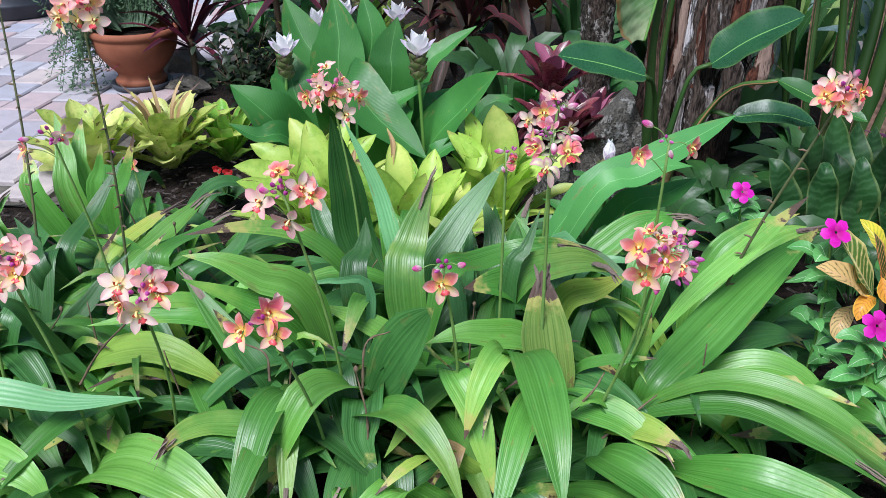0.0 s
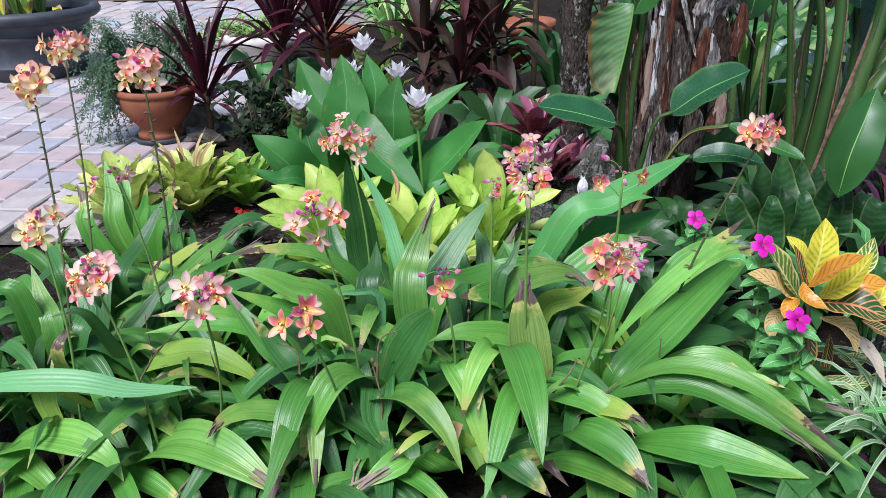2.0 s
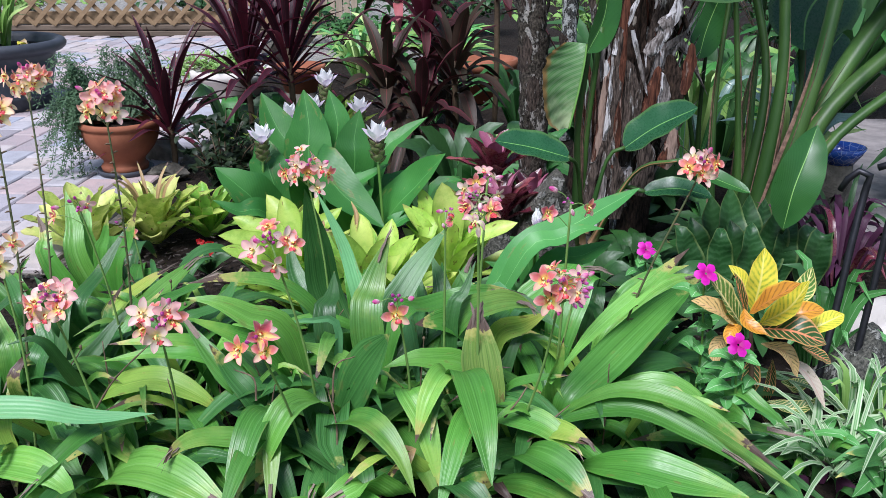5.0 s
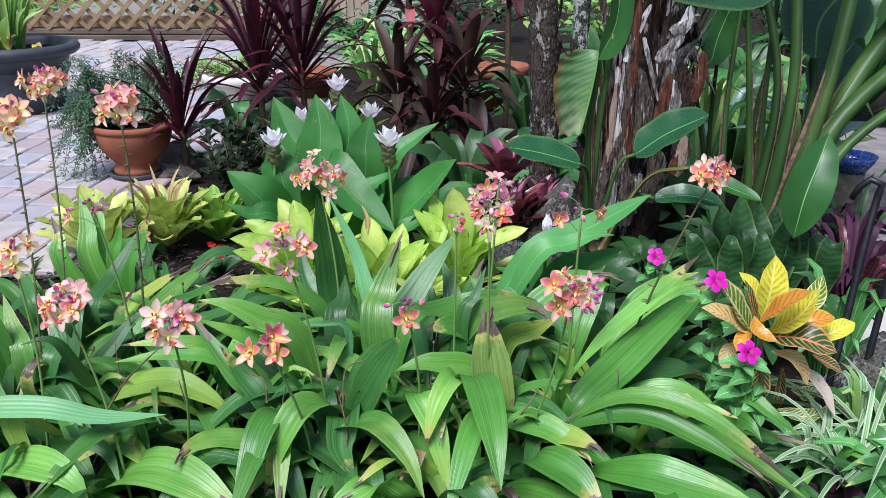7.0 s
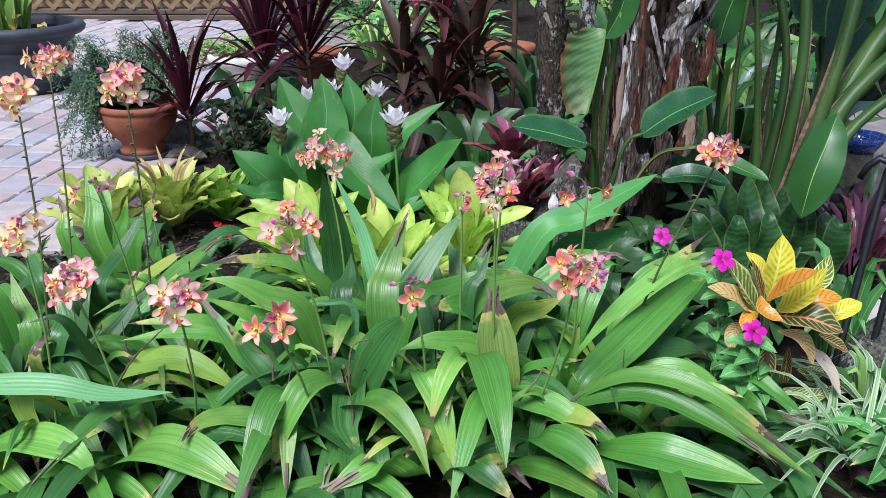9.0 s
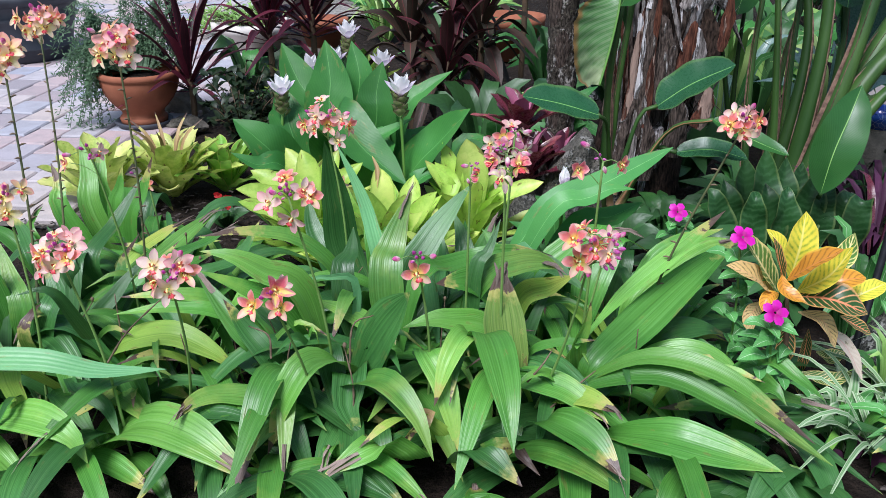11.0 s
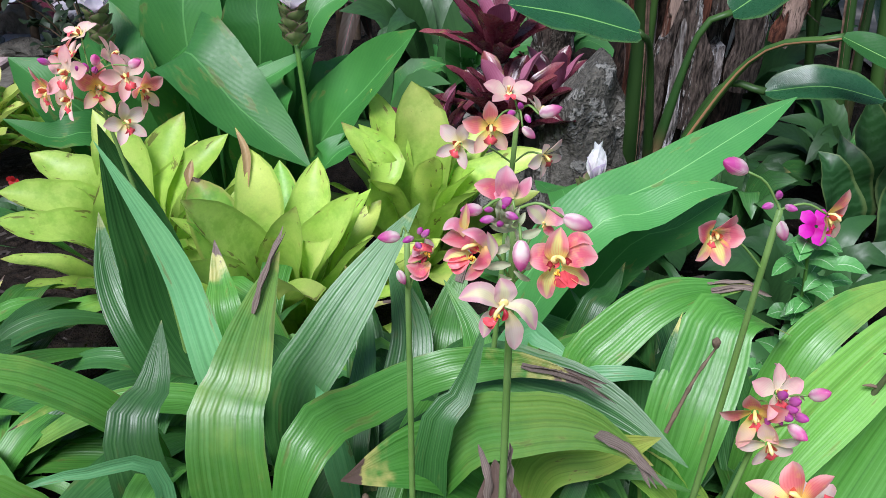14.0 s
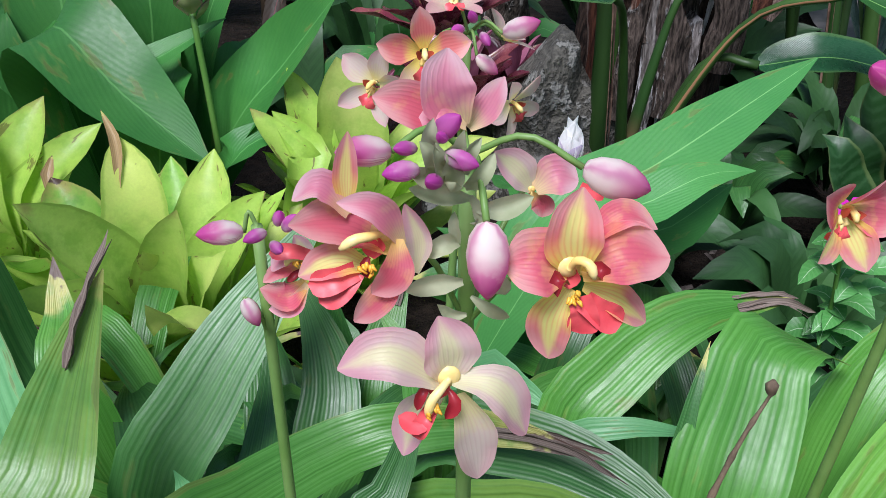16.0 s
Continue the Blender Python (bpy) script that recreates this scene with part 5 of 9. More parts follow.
def periwinkle(at, base, seed):
    rng = random.Random(seed + 60)
    ob = thing("periwinkle", base, "periwinkle with a magenta five-petalled flower and glossy leaves", "periwinkle", "periwinkles in the bed")
    line = spline([base, ((base[0] + at[0]) / 2 + 0.01, (base[1] + at[1]) / 2, at[2] * 0.55), (at[0], at[1] + 0.01, at[2] - 0.01)], 10)
    sh = Sheet()
    sh.tube(line, 0.0025, 6)
    part("stem", sh, M["stalk"], ob)
    for i in range(44):
        p = line[1 + (i * 7) % 9] + Vector((rng.uniform(-0.04, 0.04), rng.uniform(-0.03, 0.04), rng.uniform(-0.02, 0.01))) * (1.2 - (i * 7 % 9) / 9)
        a = rng.uniform(0, math.tau)
        c, s = math.cos(a), math.sin(a)
        r = rng.uniform(0.03, 0.06)
        leaf(ob, "vinca", rng.uniform(0.018, 0.03), p, (p.x + c * r * 0.5, p.y + s * r * 0.5, p.z + 0.012), (p.x + c * r, p.y + s * r, p.z + 0.004), profile="oval", n=6, k=2, fold=0.25)
    fl = Sheet()
    f = Vector((rng.uniform(-0.2, 0.2), -0.75, 0.65)).normalized()
    xa = Vector((1, 0, 0))
    ya = f.cross(xa).normalized()
    for i in range(5):
        a = i * math.tau / 5 + seed
        d = xa * math.cos(a) + ya * math.sin(a)
        c = Vector(at)
        blade_grid(fl, [c + d * 0.002, c + d * 0.012 + f * 0.002, c + d * 0.025], 0.0185, "strap", face=f, fold=0.0, curl=-0.1, n=5, k=2)
    part("flower", fl, M["magenta"], ob, "vivid magenta flower")


def spider_plant(at, seed):
    rng = random.Random(seed)
    ob = thing("spider_plant", at, "spider plant with narrow green and white striped leaves", "spider plant", "spider plants")
    x, y, z = at
    for i in range(24):
        a = i * 2.4 + rng.uniform(-0.3, 0.3)
        c, s = math.cos(a), math.sin(a)
        r, h = rng.uniform(0.12, 0.32), rng.uniform(0.05, 0.16)
        leaf(ob, "spider", rng.uniform(0.008, 0.012), (x, y, z), (x + c * r * 0.45, y + s * r * 0.45, z + h), (x + c * r * 0.8, y + s * r * 0.8, z + h * 1.15), (x + c * r * 1.15, y + s * r * 1.15, z + h * rng.uniform(0.6, 1.15)),
             profile="grass", n=10, k=2, fold=0.25)


def stalk_mat():
    n = Nodes("leaf_stalk", 0.45, 0.3)
    u, v = n.uv()
    b = n.noise(10, 4, n.pos(1, 1, 0.2))
    col = n.mix(n.ramp(b, 0.3, 0.7), (0.016, 0.050, 0.011), (0.046, 0.100, 0.022))
    e = n.math("ABSOLUTE", n.math("SUBTRACT", u, 0.02))
    col = n.mix(n.ramp(n.math("ADD", e, n.math("MULTIPLY", n.noise(90, 3), 0.04)), 0.10, 0.05), col, (0.3, 0.15, 0.08))
    col = n.mix(n.math("MULTIPLY", n.ramp(n.math("ADD", v, n.math("MULTIPLY", b, 0.2)), 0.3, 0.08), 0.8), col, (0.16, 0.09, 0.05))
    g = n.t.nodes.new("ShaderNodeHueSaturation")
    n.put(g.inputs["Value"], n.math("MULTIPLY_ADD", n.rand(), 0.75, 0.5))
    n.put(g.inputs["Color"], col)
    n.bump(b, 0.2)
    return n.done(g.outputs[0])


M["leafstalk"] = stalk_mat()
M["sheath_edge"] = plain_mat("stalk_margin", (0.035, 0.018, 0.012), (0.22, 0.13, 0.09), 60, 0.8, 0.5)


def stalk(plant, base, mid, top, radius, low=None):
    """A thick leaf stalk, wider and keeled at its foot."""
    line = spline([base, low, mid, top] if low else [base, mid, top], 14)
    sh = Sheet()
    radii = [radius * (1.5 - 0.72 * min(1, i / 9)) for i in range(15)]
    sh.tube(line, radii, 14, squash=0.8)
    if radius > 0.012:
        # the torn papery margins of the stalk's channel
        side = 1 if top[0] < mid[0] + 0.02 else -1
        for k in (0, 1):
            edge = [p + Vector((side * r * (0.9 - 0.5 * k), -r * (0.25 + 0.5 * k), 0)) for p, r in zip(line, radii)]
            blade_grid(sh, edge[k:11 + 2 * k], radius * 0.4, "strap", face=(side * (1 - k), -1, 0.2), fold=0.3, n=36, k=2, wave=0.3, seed=radius * 900 + k, mat=1)
    return part("leaf_stalk", sh, [M["leafstalk"], M["sheath_edge"]], plant)


def palm_trunk(base, top, radius, bark="bark"):
    """A ringed palm trunk with the torn stubs of old leaves."""
    rng = random.Random(int(base[0] * 100))
    b, t = Vector(base), Vector(top)
    ob = thing("palm_trunk", base, "weathered grey-brown palm trunk with ragged leaf stubs", "tree trunk")
    sh = Sheet()
    n = 60
    rows = []
    for i in range(n + 1):
        v = i / n
        p = b.lerp(t, v) + Vector((0.01 * math.sin(v * 5), 0, 0))
        r = radius * (1.25 - 0.25 * min(1, v * 4)) * (1 + 0.07 * math.sin(v * 130) ** 3)
        rows.append([((p.x + r * (1 + 0.16 * noise.noise(Vector((math.cos(a) * 2, math.sin(a) * 2, v * 14)))) * math.cos(a), p.y + r * math.sin(a), p.z), (j / 18, v)) for j, a in ((j, math.tau * j / 18) for j in range(18))])
    sh.grid(rows, 0, True)
    part("trunk", sh, M[bark], ob)
    for i in range(16):
        v = rng.uniform(0.08, 1.0)
        a = rng.uniform(-3.0, 0.1)
        d = Vector((math.cos(a), math.sin(a), 0))
        p = b.lerp(t, v) + d * radius * 0.9
        st = Sheet()
        blade_grid(st, [p, p + d * 0.012 + Vector((0, 0, 0.07)), p + d * rng.uniform(0.015, 0.03) + Vector((0, 0, rng.uniform(0.1, 0.16)))], rng.uniform(0.03, 0.06), "strap", face=d, fold=0, curl=-0.4, n=5, k=2, wave=0.1, seed=i)
        part("leaf_stub", st, M["sheath" if i % 3 == 0 else bark], ob)


def half_leaf(plant, kind, rib, rim):
    """One side of a torn leaf, from its midrib out to a burnt, ragged rim."""
    sh = Sheet()
    a, b = spline(rib, 36), spline(rim, 36)
    rows = []
    for i in range(37):
        v = i / 36
        rag = 1 + 0.05 * noise.noise(Vector((v * 14, 0, 3))) + 0.03 * noise.noise(Vector((v * 45, 0, 8)))
        row = []
        for j in range(15):
            u = j / 14
            p = a[i].lerp(b[i], u * rag)
            p.y += 0.022 * math.sin(u * math.pi) + 0.004 * math.sin(v * 46 - u * 5) * u
            row.append((p, (0.5 + 0.5 * u, v)))
        rows.append(row)
    sh.grid(rows, 0)
    ob = part("leaf", sh, M[kind], plant, "fading leaf half with a burnt brown rim")
    rb = Sheet()
    rb.tube([p - Vector((0, 0.003, 0)) for p in a], 0.0035, 7)
    part("midrib", rb, M["stalk"], ob)


def sheathed_trunk(base, top):
    """A clump of old strelitzia stems wrapped in split, drying leaf sheaths."""
    rng = random.Random(91)
    b, t = Vector(base), Vector(top)
    ob = thing("strelitzia_trunk", base, "old bird of paradise trunk wrapped in peeling dry leaf sheaths", "tree trunk")
    sh = Sheet()
    rows = []
    for i in range(41):
        v = i / 40
        p = b.lerp(t, v)
        r = 0.12 * (1.25 - 0.3 * v)
        rows.append([((p.x + r * (1 + 0.2 * noise.noise(Vector((math.cos(a) * 2.5, math.sin(a) * 2.5, v * 3)))) * math.cos(a), p.y + r * 0.8 * math.sin(a), p.z), (j / 24, v)) for j, a in ((j, math.tau * j / 24) for j in range(24))])
    sh.grid(rows, 0, True)
    part("core", sh, M["sheath_core"], ob)
    for i in range(95):
        v0 = rng.uniform(-0.05, 0.85)
        ln = rng.uniform(0.2, 0.45) if i % 5 else rng.uniform(0.4, 0.7)
        a = rng.uniform(-2.9, -0.2)
        d = Vector((math.cos(a), math.sin(a) * 0.8, 0))
        lean = Vector((rng.uniform(-0.12, 0.16), 0, 0))
        p0 = b.lerp(t, max(0, v0)) + d * rng.uniform(0.10, 0.14)
        out = d * rng.uniform(0.0, 0.06)
        p1 = p0 + Vector((0, 0, ln * 0.5)) + lean * 0.4 + (t - b) * 0.08
        p2 = p0 + Vector((0, 0, ln)) + lean + out + (t - b) * 0.14
        if rng.random() < 0.3:
            p2 = p1 + d * 0.07 - Vector((0, 0, ln * 0.25)) + lean * 0.5
        st = Sheet()
        blade_grid(st, [p0, p1, p2], rng.uniform(0.008, 0.04) if i % 5 else rng.uniform(0.05, 0.11), rng.choice(("strap", "sword", "sword")), face=d + Vector((rng.uniform(-0.4, 0.4), 0, 0)), fold=0.1, curl=-0.5, n=10, k=3, wave=0.22, seed=i * 1.7, twist=rng.uniform(-50, 50))
        part("sheath", st, M[rng.choice(("sheath", "sheath_core", "sheath", "sheath_pale", "sheath_pale", "sheath", "sheath_pale", "sheath_red"))], ob)
    return ob

def torn_sheath(trunk, kind, width, *pts):
    """A long dry sheath, split and peeling from the trunk."""
    sh = Sheet()
    blade_grid(sh, pts, width, "torn", face=(-0.25, -1, 0.1), fold=0.0, curl=-0.5, n=16, k=4, wave=0.14, seed=pts[0][0] * 40, twist=18)
    part("sheath", sh, M[kind], trunk)



# ---- orchids ----
orchid_a = orchid_plant(-0.48, 1.24, 'clump of ground orchid with arching pleated green leaves and brown tips')
orchid_b = orchid_plant(-0.14, 1.22, 'broad clump of ground orchid with drooping pleated leaves')
orchid_c = orchid_plant(0.12, 1.24, 'ground orchid clump with tall striped leaves in the bed')
orchid_d = orchid_plant(0.38, 1.16, 'ground orchid clump with long glossy arching leaves')
orchid_e = orchid_plant(-0.70, 1.66, 'ground orchid with upright narrow leaves near the patio')
orchid_f = orchid_plant(-0.05, 1.46, 'ground orchid with tall dark upright leaves')
orchid_g = orchid_plant(-0.78, 1.20, 'ground orchid with long bare spikes beside the patio')
orchid_h = orchid_plant(-0.50, 1.52, 'ground orchid with pale leaning leaves over bare mulch')
orchid_i = orchid_plant(0.40, 1.38, 'ground orchid with fanned light green leaves')
blade(orchid_a, 's', 0.045, (-0.950, 1.100, 0.150), (-0.793, 0.970, 0.257), (-0.641, 0.960, 0.267), (-0.539, 0.965, 0.243), (-0.434, 0.990, 0.231), fold=0.05)
blade(orchid_a, 'y', 0.052, (-0.673, 1.205, 0.000), (-0.706, 1.000, 0.220), (-0.694, 0.975, 0.167), (-0.686, 0.950, 0.087))
blade(orchid_a, 'l', 0.085, (-0.712, 1.167, 0.000), (-0.824, 1.020, 0.076), (-0.689, 0.940, 0.165), (-0.586, 0.900, 0.164), (-0.548, 0.880, 0.113))
blade(orchid_a, 'l', 0.095, (-0.486, 1.165, 0.000), (-0.585, 1.000, 0.046), (-0.486, 0.970, 0.128), (-0.381, 0.920, 0.138), (-0.265, 0.860, 0.091))
blade(orchid_a, 'g', 0.070, (-0.508, 1.238, 0.000), (-0.540, 1.080, 0.174), (-0.518, 1.050, 0.136), (-0.482, 1.000, 0.081))
blade(orchid_a, 'y', 0.048, (-0.553, 1.249, 0.000), (-0.596, 1.140, 0.111), (-0.517, 1.130, 0.129), (-0.467, 1.120, 0.101), (-0.427, 1.110, 0.087))
blade(orchid_a, 'y', 0.062, (-0.556, 1.267, 0.000), (-0.606, 1.200, 0.140), (-0.489, 1.160, 0.205), (-0.397, 1.140, 0.179), (-0.345, 1.130, 0.134))
blade(orchid_a, 'd', 0.030, (-0.582, 1.225, 0.000), (-0.648, 1.150, 0.229), (-0.677, 1.120, 0.317), (-0.732, 1.100, 0.317))
blade(orchid_a, 'd', 0.035, (-0.527, 1.294, 0.000), (-0.677, 1.250, 0.132), (-0.626, 1.300, 0.227), (-0.571, 1.360, 0.285))
blade(orchid_a, 'g', 0.035, (-0.559, 1.323, 0.000), (-0.656, 1.300, 0.145), (-0.605, 1.360, 0.210), (-0.534, 1.450, 0.278))
blade(orchid_a, 'g', 0.040, (-0.643, 1.265, 0.000), (-0.709, 1.200, 0.215), (-0.721, 1.150, 0.256), (-0.759, 1.120, 0.211))
blade(orchid_a, 'o', 0.035, (-0.714, 1.220, 0.000), (-0.738, 1.120, 0.210), (-0.727, 1.140, 0.261), (-0.707, 1.140, 0.280))
blade(orchid_a, 'd', 0.050, (-0.462, 1.218, 0.000), (-0.350, 1.050, 0.126), (-0.289, 1.000, 0.095), (-0.213, 0.930, 0.064))
blade(orchid_a, 'l', 0.048, (-0.200, 1.150, 0.020), (-0.263, 1.050, 0.124), (-0.351, 1.020, 0.158), (-0.392, 0.980, 0.168), (-0.410, 0.930, 0.165))
blade(orchid_a, 'g', 0.035, (-0.250, 1.300, 0.050), (-0.394, 1.250, 0.222), (-0.476, 1.220, 0.261), (-0.583, 1.200, 0.264))
blade(orchid_a, 'g', 0.035, (-0.250, 1.300, 0.050), (-0.377, 1.220, 0.211), (-0.472, 1.200, 0.243), (-0.587, 1.170, 0.242))
blade(orchid_a, 'd', 0.040, (-0.473, 1.218, 0.000), (-0.622, 1.050, 0.164), (-0.555, 1.000, 0.146), (-0.518, 0.950, 0.107))
blade(orchid_a, 'y', 0.030, (-0.400, 1.200, 0.020), (-0.585, 1.050, 0.125), (-0.542, 1.030, 0.162), (-0.634, 0.980, 0.119))
blade(orchid_a, 'g', 0.050, (-0.510, 1.262, 0.000), (-0.647, 1.050, 0.139), (-0.608, 1.000, 0.135), (-0.555, 0.950, 0.096))
blade(orchid_b, 'l', 0.062, (-0.157, 1.203, 0.000), (-0.213, 1.160, 0.291), (-0.281, 1.130, 0.356), (-0.334, 1.120, 0.391), (-0.391, 1.120, 0.400))
blade(orchid_b, 'g', 0.050, (-0.161, 1.242, 0.000), (-0.236, 1.150, 0.253), (-0.303, 1.120, 0.319), (-0.390, 1.100, 0.370))
blade(orchid_b, 'g', 0.036, (-0.153, 1.328, 0.000), (-0.150, 1.300, 0.232), (-0.223, 1.270, 0.353), (-0.319, 1.240, 0.390), (-0.413, 1.200, 0.395))
blade(orchid_b, 'l', 0.045, (-0.020, 1.200, 0.050), (-0.027, 1.200, 0.149), (-0.108, 1.210, 0.211), (-0.154, 1.215, 0.233), (-0.207, 1.215, 0.255))
blade(orchid_b, 'd', 0.105, (-0.130, 1.100, 0.100), (-0.113, 1.080, 0.152), (-0.063, 1.040, 0.268), (-0.030, 1.020, 0.331), (-0.006, 1.000, 0.379))
blade(orchid_b, 'l', 0.062, (-0.138, 1.231, 0.000), (-0.131, 1.060, 0.194), (-0.180, 1.000, 0.244), (-0.218, 0.960, 0.207), (-0.255, 0.930, 0.093), fold=0.3)
blade(orchid_b, 'd', 0.075, (-0.158, 1.246, 0.000), (-0.113, 1.030, 0.196), (-0.120, 0.980, 0.168), (-0.090, 0.950, 0.108), fold=0.5)
blade(orchid_b, 'g', 0.058, (-0.129, 1.248, 0.000), (-0.119, 1.030, 0.171), (-0.051, 0.960, 0.227), (0.005, 0.900, 0.201), (0.036, 0.850, 0.144), fold=0.3)
blade(orchid_b, 'y', 0.045, (-0.116, 1.208, 0.000), (0.056, 0.980, 0.082), (0.004, 0.940, 0.164), (-0.045, 0.900, 0.179), (-0.088, 0.870, 0.155))
blade(orchid_b, 'dead', 0.030, (-0.148, 1.200, 0.000), (0.024, 0.950, 0.166), (-0.006, 0.920, 0.146), (-0.037, 0.900, 0.083))
blade(orchid_b, 's', 0.018, (-0.161, 1.194, 0.000), (-0.118, 1.220, 0.272), (-0.172, 1.200, 0.311), (-0.234, 1.180, 0.309))
blade(orchid_b, 'd', 0.060, (-0.152, 1.226, 0.000), (-0.179, 1.200, 0.165), (-0.284, 1.220, 0.209), (-0.342, 1.240, 0.252))
blade(orchid_b, 'g', 0.050, (-0.270, 1.331, 0.000), (-0.309, 1.150, 0.184), (-0.357, 1.180, 0.220), (-0.444, 1.250, 0.301))
blade(orchid_b, 'd', 0.050, (-0.250, 1.209, 0.000), (-0.272, 1.120, 0.162), (-0.326, 1.140, 0.228), (-0.366, 1.150, 0.287))
blade(orchid_b, 'g', 0.040, (-0.121, 1.219, 0.000), (-0.192, 1.000, 0.137), (-0.247, 0.950, 0.137), (-0.291, 0.900, 0.102))
blade(orchid_b, 'g', 0.055, (-0.151, 1.219, 0.000), (-0.117, 0.950, 0.071), (-0.143, 0.920, 0.120), (-0.150, 0.880, 0.102))
blade(orchid_b, 'l', 0.090, (-0.128, 1.193, 0.000), (-0.012, 0.920, 0.092), (-0.059, 0.880, 0.150), (-0.145, 0.840, 0.122))
blade(orchid_f, 'd', 0.082, (-0.021, 1.431, 0.000), (-0.161, 1.500, 0.207), (-0.188, 1.510, 0.348), (-0.207, 1.500, 0.496), fold=0.12)
blade(orchid_f, 's', 0.036, (-0.035, 1.481, 0.000), (-0.070, 1.310, 0.266), (-0.110, 1.350, 0.409), (-0.166, 1.370, 0.532), fold=0.1)
blade(orchid_f, 'd', 0.050, (-0.129, 1.477, 0.000), (-0.208, 1.500, 0.207), (-0.250, 1.550, 0.275), (-0.266, 1.600, 0.344))
blade(orchid_f, 'g', 0.050, (-0.058, 1.465, 0.000), (-0.096, 1.450, 0.258), (-0.110, 1.500, 0.308), (-0.117, 1.530, 0.340))
blade(orchid_c, 'g', 0.070, (-0.030, 1.150, 0.000), (-0.060, 1.220, 0.294), (-0.049, 1.270, 0.350), (-0.029, 1.300, 0.406), (-0.010, 1.315, 0.448), fold=0.1)
blade(orchid_c, 'd', 0.062, (0.000, 1.300, 0.000), (-0.023, 1.330, 0.232), (0.018, 1.370, 0.311), (0.072, 1.420, 0.372), (0.117, 1.460, 0.415), fold=0.1)
blade(orchid_c, 'd', 0.050, (0.100, 1.500, 0.000), (0.106, 1.480, 0.102), (0.109, 1.500, 0.209), (0.106, 1.520, 0.306))
blade(orchid_c, 'd', 0.045, (0.050, 1.500, 0.000), (0.032, 1.500, 0.184), (0.046, 1.520, 0.241), (0.052, 1.550, 0.249))
blade(orchid_c, 'g', 0.048, (-0.050, 1.150, 0.050), (0.005, 1.200, 0.310), (0.062, 1.280, 0.302), (0.137, 1.320, 0.306), (0.203, 1.290, 0.332), (0.268, 1.250, 0.334))
blade(orchid_c, 'd', 0.050, (0.060, 1.300, 0.100), (0.156, 1.330, 0.281), (0.224, 1.300, 0.308), (0.281, 1.260, 0.305), (0.338, 1.200, 0.282))
blade(orchid_c, 'g', 0.060, (0.050, 1.200, 0.100), (0.130, 1.220, 0.294), (0.191, 1.200, 0.341), (0.238, 1.170, 0.362), (0.273, 1.120, 0.369))
blade(orchid_c, 'd', 0.034, (0.100, 1.180, 0.000), (0.113, 1.200, 0.311), (0.141, 1.220, 0.361), (0.165, 1.250, 0.416))
blade(orchid_c, 's', 0.020, (0.200, 1.350, 0.100), (0.263, 1.350, 0.245), (0.312, 1.340, 0.275), (0.384, 1.330, 0.267))
blade(orchid_c, 'd', 0.030, (0.100, 1.350, 0.050), (0.127, 1.400, 0.217), (0.174, 1.450, 0.242), (0.209, 1.470, 0.253))
blade(orchid_c, 's', 0.030, (0.050, 1.250, 0.100), (0.022, 1.280, 0.282), (0.015, 1.290, 0.308), (0.012, 1.290, 0.319))
blade(orchid_c, 'd', 0.055, (-0.080, 1.200, 0.000), (-0.148, 1.250, 0.274), (-0.135, 1.300, 0.320), (-0.134, 1.350, 0.356))
blade(orchid_c, 'd', 0.030, (0.020, 1.300, 0.000), (0.040, 1.300, 0.212), (0.054, 1.450, 0.249), (0.053, 1.500, 0.294))
blade(orchid_i, 'g', 0.055, (0.270, 1.330, 0.050), (0.276, 1.360, 0.242), (0.316, 1.380, 0.293), (0.379, 1.400, 0.325), (0.477, 1.420, 0.322), fold=0.25)
blade(orchid_i, 'g', 0.078, (0.320, 1.220, 0.050), (0.351, 1.260, 0.253), (0.382, 1.300, 0.315), (0.411, 1.330, 0.350), (0.497, 1.360, 0.298), fold=0.1)
blade(orchid_i, 'd', 0.020, (0.330, 1.300, 0.020), (0.328, 1.280, 0.235), (0.341, 1.300, 0.312), (0.363, 1.330, 0.355))
blade(orchid_i, 'd', 0.040, (0.250, 1.450, 0.000), (0.316, 1.500, 0.226), (0.351, 1.530, 0.247), (0.375, 1.560, 0.271))
blade(orchid_i, 's', 0.040, (0.150, 1.420, 0.050), (0.218, 1.420, 0.262), (0.245, 1.400, 0.276), (0.276, 1.370, 0.266))
blade(orchid_i, 'd', 0.050, (0.371, 1.353, 0.000), (0.469, 1.450, 0.240), (0.467, 1.500, 0.233), (0.455, 1.520, 0.235))
blade(orchid_i, 'd', 0.050, (0.381, 1.407, 0.000), (0.329, 1.450, 0.205), (0.374, 1.500, 0.194), (0.418, 1.550, 0.170))
blade(orchid_d, 'g', 0.078, (0.362, 1.175, 0.000), (0.326, 1.060, 0.180), (0.428, 1.140, 0.240), (0.558, 1.250, 0.298), (0.674, 1.340, 0.339), fold=0.25)
blade(orchid_d, 'l', 0.036, (0.296, 1.060, 0.237), (0.395, 1.160, 0.293), (0.497, 1.220, 0.351), (0.619, 1.290, 0.422))
blade(orchid_d, 'l', 0.070, (0.456, 1.287, 0.000), (0.444, 1.250, 0.206), (0.536, 1.300, 0.282), (0.619, 1.340, 0.323), (0.699, 1.370, 0.320))
blade(orchid_d, 'g', 0.050, (0.421, 1.301, 0.000), (0.490, 1.350, 0.238), (0.556, 1.380, 0.307), (0.669, 1.420, 0.330))
blade(orchid_d, 'o', 0.078, (0.195, 1.050, 0.116), (0.178, 1.070, 0.199), (0.165, 1.100, 0.276), (0.159, 1.140, 0.363), fold=0.2, face=(0, -1, 0.3), profile='oval')
